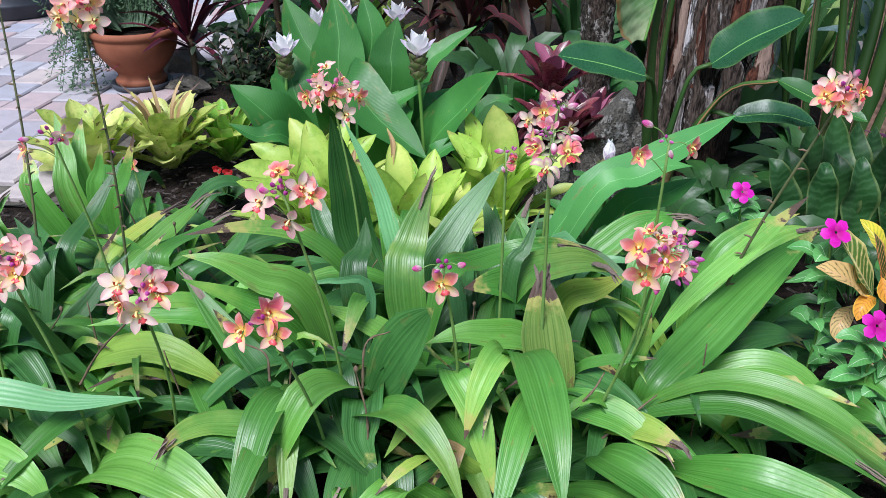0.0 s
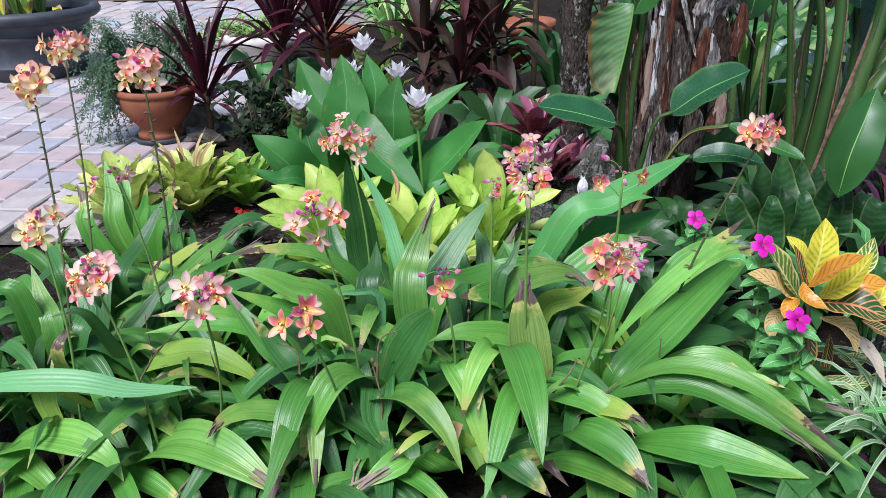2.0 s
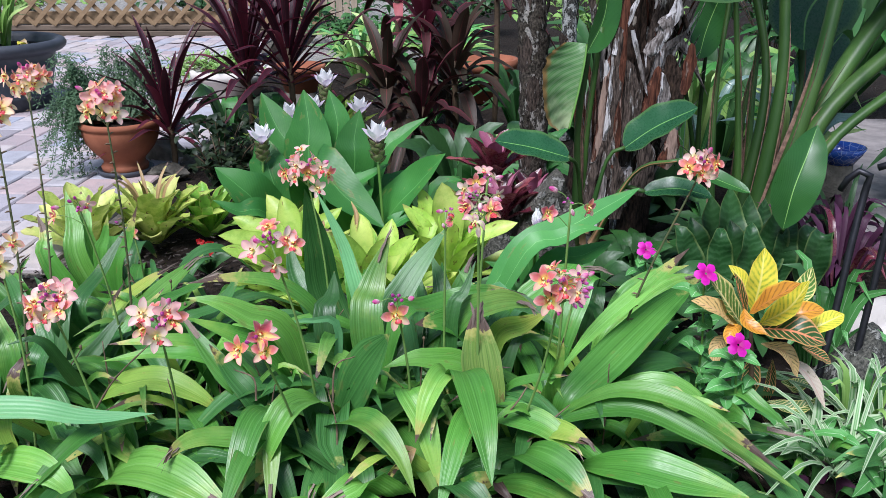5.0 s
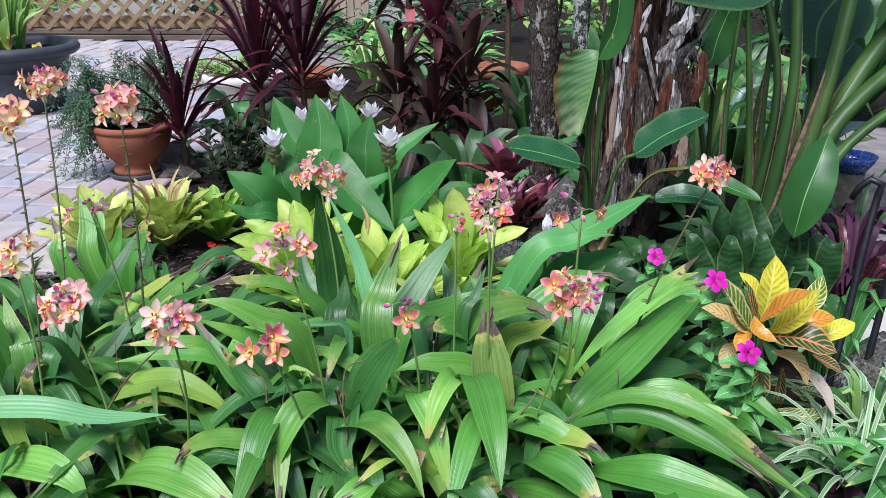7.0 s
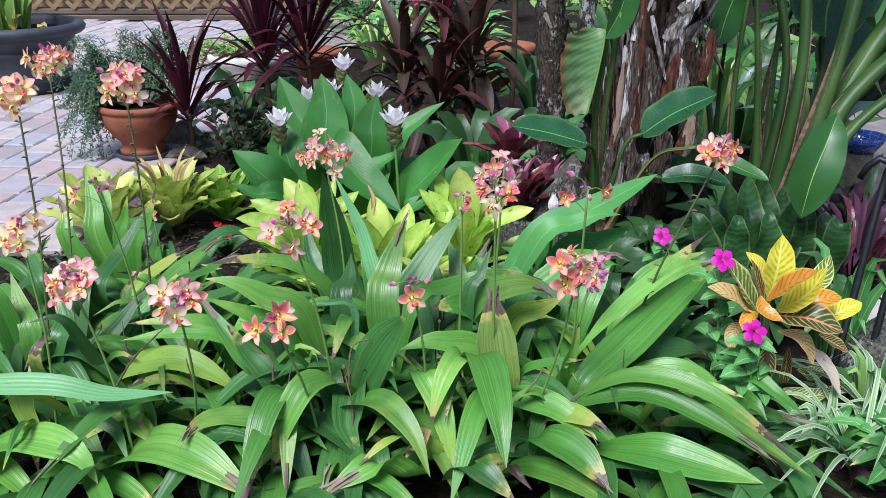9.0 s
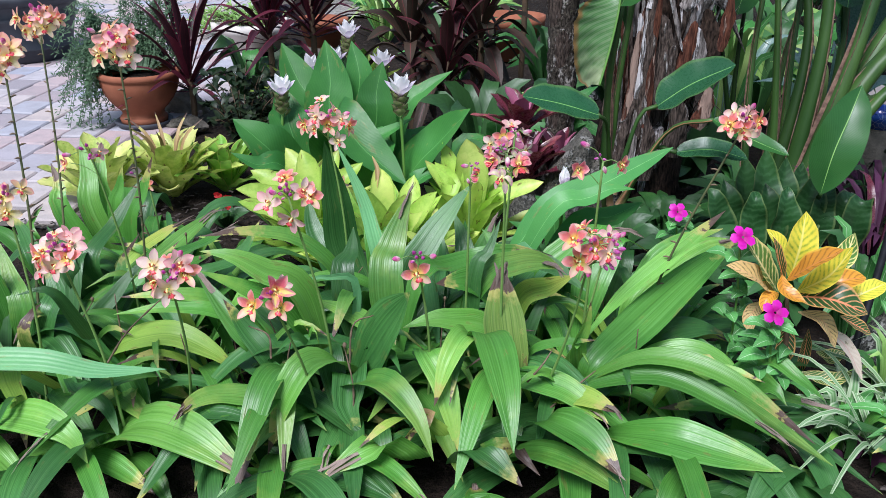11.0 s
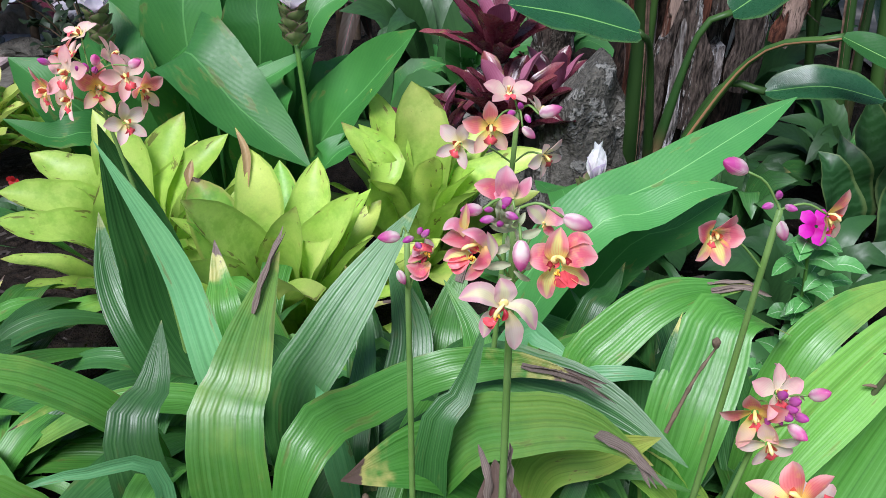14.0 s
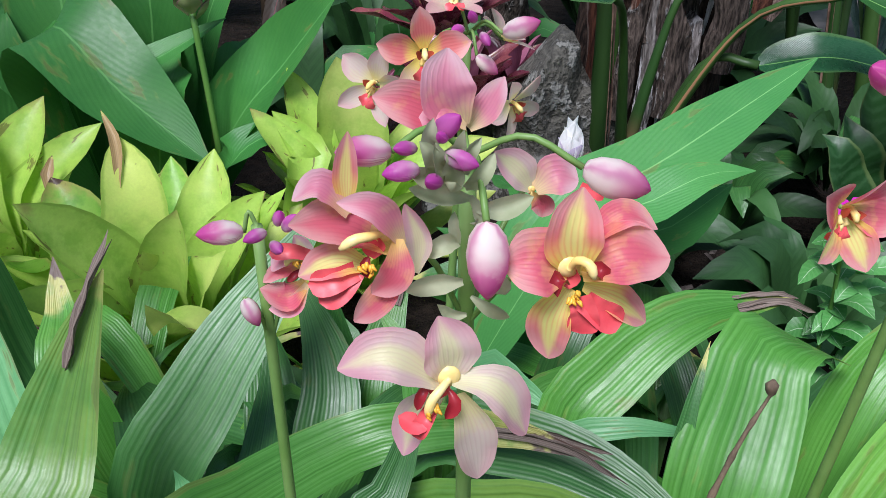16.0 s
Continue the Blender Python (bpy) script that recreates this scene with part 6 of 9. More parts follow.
blade(orchid_d, 'g', 0.078, (0.220, 1.270, 0.100), (0.205, 1.260, 0.108), (0.171, 1.250, 0.218), (0.115, 1.220, 0.290), (0.039, 1.180, 0.308), fold=0.3)
blade(orchid_d, 'l', 0.050, (0.150, 1.120, 0.100), (0.145, 1.140, 0.226), (0.070, 1.100, 0.272), (0.026, 1.090, 0.277), (-0.022, 1.080, 0.266))
blade(orchid_d, 'l', 0.045, (0.140, 1.120, 0.120), (0.114, 1.100, 0.217), (0.090, 1.050, 0.268), (0.062, 1.000, 0.247), (0.037, 0.960, 0.177), fold=0.4)
blade(orchid_d, 'g', 0.066, (0.140, 1.120, 0.120), (0.113, 1.080, 0.229), (0.132, 1.000, 0.296), (0.148, 0.860, 0.287), (0.158, 0.770, 0.222), fold=0.25)
blade(orchid_d, 'g', 0.050, (0.080, 1.130, 0.100), (0.020, 1.060, 0.230), (0.053, 1.000, 0.199), (0.082, 0.930, 0.096))
blade(orchid_d, 'g', 0.058, (0.200, 1.100, 0.080), (0.183, 1.050, 0.177), (0.262, 1.000, 0.191), (0.308, 0.960, 0.177), (0.339, 0.930, 0.163))
blade(orchid_d, 'y', 0.050, (0.250, 1.080, 0.080), (0.266, 1.020, 0.157), (0.304, 0.970, 0.189), (0.356, 0.920, 0.191))
blade(orchid_d, 'g', 0.072, (0.240, 1.020, 0.100), (0.240, 0.920, 0.176), (0.290, 0.860, 0.182), (0.337, 0.800, 0.152), fold=0.35)
blade(orchid_d, 'l', 0.040, (0.280, 1.100, 0.080), (0.312, 1.040, 0.177), (0.416, 1.000, 0.255), (0.533, 0.940, 0.254), (0.664, 0.850, 0.180))
blade(orchid_d, 'g', 0.045, (0.280, 1.080, 0.060), (0.289, 1.030, 0.162), (0.423, 0.980, 0.231), (0.531, 0.920, 0.213), (0.625, 0.860, 0.170))
blade(orchid_d, 'g', 0.075, (0.320, 1.020, 0.060), (0.359, 0.980, 0.106), (0.430, 0.900, 0.158), (0.508, 0.860, 0.159), (0.603, 0.820, 0.149))
blade(orchid_d, 'g', 0.050, (0.350, 1.020, 0.050), (0.433, 1.040, 0.031), (0.523, 0.980, 0.076), (0.625, 0.930, 0.067), (0.750, 0.900, 0.068))
blade(orchid_d, 'l', 0.065, (0.431, 1.227, 0.000), (0.427, 1.150, 0.129), (0.514, 1.140, 0.179), (0.590, 1.120, 0.170), (0.650, 1.080, 0.128))
blade(orchid_d, 'g', 0.040, (0.356, 1.175, 0.000), (0.300, 1.080, 0.213), (0.311, 1.070, 0.280), (0.319, 1.070, 0.330), fold=0.6)
blade(orchid_d, 'y', 0.050, (0.200, 1.220, 0.100), (0.211, 1.240, 0.243), (0.267, 1.220, 0.285), (0.309, 1.200, 0.319))
blade(orchid_d, 'g', 0.020, (0.220, 1.130, 0.120), (0.220, 1.100, 0.203), (0.261, 1.080, 0.236), (0.331, 1.050, 0.260))
blade(orchid_d, 'd', 0.055, (0.398, 1.182, 0.000), (0.200, 1.000, 0.128), (0.174, 0.950, 0.114), (0.149, 0.900, 0.103))
blade(orchid_d, 'd', 0.060, (0.452, 1.287, 0.000), (0.495, 1.200, 0.179), (0.571, 1.220, 0.193), (0.641, 1.240, 0.167))
blade(orchid_d, 'y', 0.040, (0.455, 1.250, 0.000), (0.536, 1.250, 0.136), (0.608, 1.250, 0.162), (0.656, 1.240, 0.146))
blade(orchid_d, 'g', 0.060, (0.387, 1.185, 0.000), (0.139, 0.900, 0.115), (0.164, 0.860, 0.168), (0.209, 0.820, 0.139))
blade(orchid_d, 'd', 0.070, (0.120, 1.050, 0.050), (0.090, 0.920, 0.089), (0.117, 0.870, 0.152), (0.181, 0.820, 0.117))
blade(orchid_d, 'g', 0.050, (0.500, 1.100, 0.050), (0.624, 1.050, 0.161), (0.646, 1.000, 0.192), (0.663, 0.970, 0.174))
blade(orchid_d, 'g', 0.035, (0.550, 1.120, 0.100), (0.652, 1.080, 0.205), (0.700, 1.030, 0.197), (0.747, 1.000, 0.165))
blade(orchid_e, 'l', 0.055, (-0.710, 1.685, 0.000), (-0.804, 1.660, 0.253), (-0.819, 1.700, 0.345), (-0.847, 1.750, 0.422), fold=0.15)
blade(orchid_e, 'g', 0.040, (-0.697, 1.649, 0.000), (-0.733, 1.620, 0.268), (-0.719, 1.630, 0.339), (-0.708, 1.640, 0.394))
blade(orchid_e, 'g', 0.040, (-0.711, 1.641, 0.000), (-0.693, 1.600, 0.260), (-0.659, 1.610, 0.331), (-0.628, 1.620, 0.421))
blade(orchid_e, 'g', 0.050, (-0.725, 1.639, 0.000), (-0.848, 1.600, 0.278), (-0.863, 1.630, 0.340), (-0.887, 1.660, 0.389))
blade(orchid_e, 'l', 0.055, (-0.689, 1.690, 0.000), (-0.801, 1.720, 0.275), (-0.809, 1.750, 0.342), (-0.811, 1.800, 0.395))
blade(orchid_e, 'd', 0.040, (-0.820, 1.533, 0.000), (-0.827, 1.400, 0.236), (-0.875, 1.450, 0.297), (-0.924, 1.500, 0.319))
blade(orchid_e, 'g', 0.040, (-0.771, 1.562, 0.000), (-0.854, 1.450, 0.269), (-0.876, 1.500, 0.304), (-0.857, 1.520, 0.332))
blade(orchid_e, 'd', 0.040, (-0.656, 1.544, 0.000), (-0.715, 1.400, 0.234), (-0.688, 1.500, 0.302), (-0.643, 1.580, 0.385))
blade(orchid_e, 'd', 0.045, (-0.694, 1.530, 0.000), (-0.734, 1.350, 0.231), (-0.770, 1.400, 0.276), (-0.822, 1.450, 0.311))
blade(orchid_h, 'l', 0.060, (-0.503, 1.515, 0.000), (-0.628, 1.420, 0.180), (-0.571, 1.520, 0.234), (-0.486, 1.640, 0.287))
blade(orchid_h, 'y', 0.050, (-0.527, 1.545, 0.000), (-0.661, 1.450, 0.194), (-0.604, 1.550, 0.250), (-0.553, 1.620, 0.265))
blade(orchid_h, 'g', 0.045, (-0.428, 1.520, 0.000), (-0.539, 1.400, 0.231), (-0.484, 1.500, 0.256), (-0.433, 1.580, 0.265))
blade(orchid_h, 'g', 0.040, (-0.380, 1.448, 0.000), (-0.577, 1.380, 0.185), (-0.492, 1.420, 0.242), (-0.419, 1.500, 0.240))
blade(orchid_h, 'd', 0.040, (-0.386, 1.547, 0.000), (-0.492, 1.400, 0.202), (-0.410, 1.450, 0.234), (-0.371, 1.550, 0.291))
blade(orchid_h, 'g', 0.030, (-0.492, 1.537, 0.000), (-0.619, 1.350, 0.173), (-0.652, 1.400, 0.233), (-0.633, 1.480, 0.281))
blade(orchid_g, 'g', 0.045, (-0.804, 1.196, 0.000), (-0.780, 1.200, 0.229), (-0.815, 1.250, 0.282), (-0.850, 1.300, 0.336))
blade(orchid_g, 'd', 0.050, (-0.801, 1.221, 0.000), (-0.714, 1.150, 0.230), (-0.704, 1.200, 0.279), (-0.749, 1.250, 0.332))
blade(orchid_g, 'g', 0.050, (-0.792, 1.197, 0.000), (-0.826, 1.200, 0.281), (-0.860, 1.200, 0.332), (-0.924, 1.180, 0.293))

blade(orchid_c, 'd', 0.055, (0.085, 1.380, 0.000), (0.093, 1.400, 0.191), (0.104, 1.450, 0.260), (0.081, 1.500, 0.332), fold=0.15)
blade(orchid_c, 'g', 0.048, (0.120, 1.420, 0.000), (0.135, 1.450, 0.207), (0.152, 1.500, 0.257), (0.180, 1.550, 0.305), fold=0.15)
blade(orchid_c, 'd', 0.050, (0.060, 1.420, 0.000), (0.053, 1.450, 0.175), (0.048, 1.500, 0.239), (0.030, 1.520, 0.306), fold=0.15)
blade(orchid_c, 'g', 0.040, (0.180, 1.380, 0.000), (0.179, 1.400, 0.209), (0.175, 1.450, 0.255), (0.144, 1.500, 0.294), fold=0.15)


def undergrowth(plant, count, seed, reach=0.26, high=0.26):
    """Narrow young leaves and a few withered flower stalks between the broad leaves."""
    rng = random.Random(seed)
    cx, cy, _ = plant.location
    for _ in range(count):
        a = rng.uniform(0, math.tau)
        c, s = math.cos(a), math.sin(a)
        r, h = reach * rng.uniform(0.4, 1.0), high * rng.uniform(0.55, 1.0)
        bx, by = cx + rng.uniform(-0.14, 0.14), cy + rng.uniform(-0.1, 0.1)
        leaf(plant, rng.choice("ddggldy"), rng.uniform(0.012, 0.028), (bx, by, 0.0), (bx + c * r * 0.3, by + s * r * 0.3, h * 0.6),
             (bx + c * r * 0.65, by + s * r * 0.65, h * 0.95), (bx + c * r, by + s * r, h * rng.uniform(0.7, 1.05)), profile="lance", fold=0.3, n=14, k=3, wave=0.03)
    for _ in range(2):
        bx, by = cx + rng.uniform(-0.14, 0.14), cy + rng.uniform(-0.12, 0.06)
        h = rng.uniform(0.2, 0.3)
        old_stalk(plant, (bx, by, 0.0), (bx + rng.uniform(-0.02, 0.02), by - 0.01, h * 0.6), (bx + rng.uniform(-0.06, 0.06), by - 0.02, h), rng.choice((0, 0, 0.01)))


for i, clump_of in enumerate((orchid_a, orchid_b, orchid_c, orchid_d, orchid_e, orchid_f, orchid_g, orchid_h, orchid_i)):
    undergrowth(clump_of, 16, 500 + i)
filler(orchid_a, 33, 65, high=0.2, reach=0.4)
filler(orchid_b, 27, 66, high=0.22)
filler(orchid_c, 21, 67, high=0.24)
filler(orchid_d, 39, 68, high=0.18, reach=0.42)
filler(orchid_e, 15, 69, high=0.25, reach=0.28)
filler(orchid_f, 15, 70, high=0.26)
filler(orchid_g, 24, 71, high=0.24, reach=0.4)
filler(orchid_h, 15, 72, high=0.18, reach=0.3)
filler(orchid_i, 21, 73, high=0.22)
orchid_front_left = orchid_plant(-0.98, 1.22, 'low clump of ground orchid leaves at the front of the bed')
filler(orchid_front_left, 20, 205, 0.3, 0.26, 'gdgdd', 0.12)
orchid_front_rear = orchid_plant(-0.86, 1.50, 'low clump of ground orchid leaves at the front of the bed')
filler(orchid_front_rear, 16, 206, 0.3, 0.26, 'gdgdd', 0.12)
orchid_front_one = orchid_plant(-0.60, 1.02, 'low clump of ground orchid leaves at the front of the bed')
filler(orchid_front_one, 14, 201, 0.3, 0.15, 'gdgdd', 0.12)
orchid_front_two = orchid_plant(-0.18, 1.00, 'low clump of ground orchid leaves at the front of the bed')
filler(orchid_front_two, 16, 202, 0.3, 0.15, 'gdgdd', 0.12)
orchid_front_three = orchid_plant(0.22, 0.98, 'low clump of ground orchid leaves at the front of the bed')
filler(orchid_front_three, 16, 203, 0.3, 0.15, 'gdgdd', 0.12)
orchid_front_four = orchid_plant(0.62, 1.02, 'low clump of ground orchid leaves at the front of the bed')
filler(orchid_front_four, 14, 204, 0.3, 0.15, 'gdgdd', 0.12)

for i, (x, y, n) in enumerate(((-0.36, 0.80, 12), (-0.70, 0.86, 14), (-0.98, 0.98, 12), (0.02, 0.78, 10), (0.42, 0.82, 10))):
    low_clump = orchid_plant(x, y, 'low clump of ground orchid leaves at the front of the bed')
    filler(low_clump, n, 260 + i, 0.24, 0.10, 'gdgdl', 0.12)

posed(orchid_a, (-0.520, 1.000, 0.000), (-0.575, 0.968, 0.465), (('cream', (-0.601, 0.974, 0.466)), ('cream', (-0.574, 0.960, 0.440)), ('rose', (-0.610, 0.974, 0.424)), ('coral', (-0.546, 0.960, 0.456)), ('rose', (-0.539, 0.974, 0.483)), ('coral', (-0.606, 0.960, 0.459)),), (('purple', (-0.570, 0.956, 0.483)), ('purple', (-0.558, 0.956, 0.481)), ('purple', (-0.556, 0.956, 0.473)), ('bud', (-0.575, 0.956, 0.494)),))
posed(orchid_a, (-0.440, 1.080, 0.000), (-0.384, 0.924, 0.444), (('cream', (-0.413, 0.930, 0.468)), ('coral', (-0.408, 0.916, 0.439)), ('coral', (-0.353, 0.930, 0.452)), ('cream', (-0.385, 0.916, 0.421)), ('rose', (-0.360, 0.930, 0.472)),), (('purple', (-0.387, 0.912, 0.456)), ('purple', (-0.371, 0.912, 0.466)), ('purple', (-0.368, 0.912, 0.454)), ('purple', (-0.377, 0.912, 0.447)), ('bud', (-0.359, 0.912, 0.487)),))
posed(orchid_b, (-0.170, 1.050, 0.000), (-0.221, 0.905, 0.410), (('coral', (-0.261, 0.911, 0.400)), ('coral', (-0.202, 0.897, 0.404)), ('cup', (-0.215, 0.911, 0.436)),), (('purple', (-0.233, 0.893, 0.422)), ('purple', (-0.225, 0.893, 0.428)), ('purple', (-0.219, 0.893, 0.431)),))
posed(orchid_b, (-0.140, 1.100, 0.000), (-0.206, 1.020, 0.545), (('rose', (-0.247, 1.026, 0.529)), ('cream', (-0.174, 1.012, 0.562)), ('rose', (-0.200, 1.026, 0.494)), ('coral', (-0.159, 1.012, 0.549)),), (('purple', (-0.215, 1.008, 0.562)), ('purple', (-0.205, 1.008, 0.568)), ('purple', (-0.196, 1.008, 0.561)), ('purple', (-0.189, 1.008, 0.553)), ('bud', (-0.225, 1.008, 0.554)), ('purple', (-0.200, 1.008, 0.551)),))
posed(orchid_f, (-0.160, 1.500, 0.000), (-0.203, 1.500, 0.545), (('coral', (-0.261, 1.506, 0.531)), ('cream', (-0.229, 1.492, 0.522)), ('coral', (-0.197, 1.506, 0.530)), ('coral', (-0.137, 1.492, 0.533)), ('cream', (-0.172, 1.506, 0.483)), ('rose', (-0.224, 1.492, 0.556)), ('rose', (-0.159, 1.506, 0.546)),), (('bud', (-0.191, 1.488, 0.564)), ('bud', (-0.156, 1.488, 0.561)), ('purple', (-0.207, 1.488, 0.557)), ('purple', (-0.238, 1.488, 0.565)),), size=0.042)
posed(orchid_c, (0.020, 1.080, 0.000), (0.007, 1.020, 0.432), (('coral', (0.005, 1.026, 0.399)),), (('bud', (-0.026, 1.008, 0.438)), ('bud', (0.030, 1.008, 0.443)), ('purple', (0.005, 1.008, 0.441)), ('purple', (0.011, 1.008, 0.449)), ('purple', (0.001, 1.008, 0.449)), ('purple', (0.015, 1.008, 0.440)),), size=0.045)
posed(orchid_g, (-0.800, 1.400, 0.000), (-0.829, 1.600, 0.739), (('peach', (-0.885, 1.606, 0.738)), ('gold', (-0.860, 1.592, 0.708)), ('peach', (-0.846, 1.606, 0.728)), ('gold', (-0.807, 1.592, 0.715)), ('peach', (-0.796, 1.606, 0.740)), ('rose', (-0.812, 1.592, 0.745)), ('cream', (-0.840, 1.606, 0.702)),), (('bud', (-0.816, 1.588, 0.758)), ('bud', (-0.831, 1.588, 0.761)), ('bud', (-0.824, 1.588, 0.753)),), size=0.042, scales=18, young=("bud", "bud", "purple"), rear=("peach", "coral", "rose"))
posed(orchid_g, (-0.600, 1.350, 0.000), (-0.587, 1.385, 0.728), (('peach', (-0.615, 1.391, 0.720)), ('peach', (-0.627, 1.377, 0.695)), ('gold', (-0.591, 1.391, 0.691)), ('cream', (-0.555, 1.377, 0.691)), ('peach', (-0.562, 1.391, 0.725)), ('rose', (-0.573, 1.377, 0.741)), ('rose', (-0.603, 1.391, 0.738)),), (('bud', (-0.624, 1.373, 0.748)), ('bud', (-0.590, 1.373, 0.741)), ('bud', (-0.586, 1.373, 0.735)),), size=0.048, scales=18, young=("bud", "bud", "purple"), rear=("peach", "coral", "rose"))
posed(orchid_g, (-0.750, 1.150, 0.000), (-0.754, 1.270, 0.726), (('peach', (-0.762, 1.276, 0.741)), ('gold', (-0.737, 1.262, 0.716)), ('peach', (-0.736, 1.276, 0.732)), ('peach', (-0.758, 1.262, 0.693)), ('gold', (-0.785, 1.276, 0.708)),), (('bud', (-0.741, 1.258, 0.746)), ('bud', (-0.750, 1.258, 0.738)),), size=0.048, scales=16, young=("bud", "bud", "purple"), rear=("peach", "coral", "rose"))
posed(orchid_g, (-0.720, 1.100, 0.000), (-0.712, 1.100, 0.507), (('peach', (-0.717, 1.106, 0.510)), ('gold', (-0.705, 1.092, 0.478)), ('gold', (-0.743, 1.106, 0.483)),), (('bud', (-0.702, 1.088, 0.529)),), size=0.045, young=("bud", "bud", "purple"), rear=("peach", "coral", "rose"))
posed(orchid_e, (-0.600, 1.350, 0.000), (-0.630, 1.286, 0.530), (('coral', (-0.692, 1.292, 0.504)), ('rose', (-0.603, 1.278, 0.542)),), (('purple', (-0.639, 1.274, 0.543)), ('purple', (-0.629, 1.274, 0.550)), ('purple', (-0.625, 1.274, 0.531)), ('purple', (-0.614, 1.274, 0.531)), ('bud', (-0.667, 1.274, 0.531)),), size=0.034)
posed(orchid_e, (-0.660, 1.650, 0.000), (-0.662, 1.663, 0.348), (('coral', (-0.660, 1.669, 0.334)),), (('purple', (-0.692, 1.651, 0.368)),), size=0.036)
posed(orchid_d, (0.200, 1.080, 0.000), (0.285, 0.931, 0.499), (('coral', (0.258, 0.937, 0.463)), ('coral', (0.240, 0.923, 0.518)), ('coral', (0.288, 0.937, 0.489)), ('rose', (0.312, 0.923, 0.487)),), (('purple', (0.317, 0.919, 0.494)), ('purple', (0.313, 0.919, 0.468)), ('purple', (0.308, 0.919, 0.477)), ('bud', (0.278, 0.919, 0.462)), ('purple', (0.326, 0.919, 0.499)), ('purple', (0.321, 0.919, 0.484)), ('bud', (0.262, 0.919, 0.510)), ('bud', (0.314, 0.919, 0.519)), ('purple', (0.303, 0.919, 0.468)),), size=0.042)
posed(orchid_d, (0.240, 1.130, 0.000), (0.349, 1.116, 0.423), (('coral', (0.333, 1.122, 0.421)), ('cream', (0.345, 1.108, 0.395)), ('rose', (0.349, 1.122, 0.443)),), (('bud', (0.369, 1.104, 0.444)), ('purple', (0.354, 1.104, 0.433)), ('purple', (0.355, 1.104, 0.439)), ('purple', (0.352, 1.104, 0.427)), ('bud', (0.359, 1.104, 0.416)), ('purple', (0.361, 1.104, 0.426)), ('purple', (0.346, 1.104, 0.445)),), size=0.037)
posed(orchid_i, (0.420, 1.250, 0.000), (0.590, 1.183, 0.629), (('cream', (0.562, 1.189, 0.654)), ('coral', (0.548, 1.175, 0.631)), ('rose', (0.591, 1.189, 0.646)), ('coral', (0.613, 1.175, 0.639)), ('cream', (0.595, 1.189, 0.605)), ('coral', (0.575, 1.175, 0.623)),), (('bud', (0.593, 1.171, 0.661)), ('purple', (0.585, 1.171, 0.641)), ('purple', (0.578, 1.171, 0.648)),), size=0.04, scales=10, bow=-0.02)
main = spike_stem(orchid_c, (0.165, 1.130, 0.000), (0.154, 1.070, 0.611), [(0.175, 1.056, 0.589), (0.146, 1.051, 0.566), (0.137, 1.061, 0.596), (0.176, 1.096, 0.593), (0.152, 1.086, 0.612), (0.154, 1.045, 0.607), (0.178, 1.060, 0.611), (0.136, 1.060, 0.617)], 0.0028, 0, 0.0)
near_flower(main, (0.174, 1.045, 0.592), (-0.262, -0.817, 0.514), (('coral', 0.0071, ((0.001, 0.002, 0.006), (0.010, 0.003, 0.013), (0.018, 0.003, 0.009))), ('flame', 0.0125, ((0.000, 0.001, 0.000), (-0.002, -0.001, 0.011), (-0.000, 0.001, 0.021))), ('coral', 0.0148, ((-0.002, 0.001, 0.001), (-0.009, -0.001, 0.005), (-0.016, 0.001, 0.004))), ('coral', 0.0142, ((0.001, 0.000, 0.001), (0.009, -0.002, 0.006), (0.020, -0.001, 0.004))), ('flame', 0.0081, ((0.002, 0.001, -0.003), (0.009, -0.001, -0.006), (0.017, -0.000, -0.013))), ('flame', 0.0104, ((-0.001, 0.001, -0.003), (-0.005, -0.001, -0.010), (-0.005, -0.000, -0.021))),), (0.0070, (((-0.000, -0.003, -0.003), (0.001, -0.004, -0.006), (0.001, -0.004, -0.012)), ((0.001, -0.003, -0.004), (0.005, -0.004, -0.007), (0.010, -0.004, -0.010)),)), ((0.0033, ((-0.002, -0.001, -0.001), (-0.005, -0.003, 0.002), (-0.005, -0.004, -0.002))), (0.0033, ((0.002, -0.001, 0.002), (0.004, -0.004, 0.004), (0.005, -0.004, 0.001))),), (0.0010, ((-0.002, -0.001, 0.003), (-0.001, -0.003, 0.006), (0.001, -0.005, 0.006), (0.002, -0.006, 0.003))), (-0.001, -0.003, -0.002))
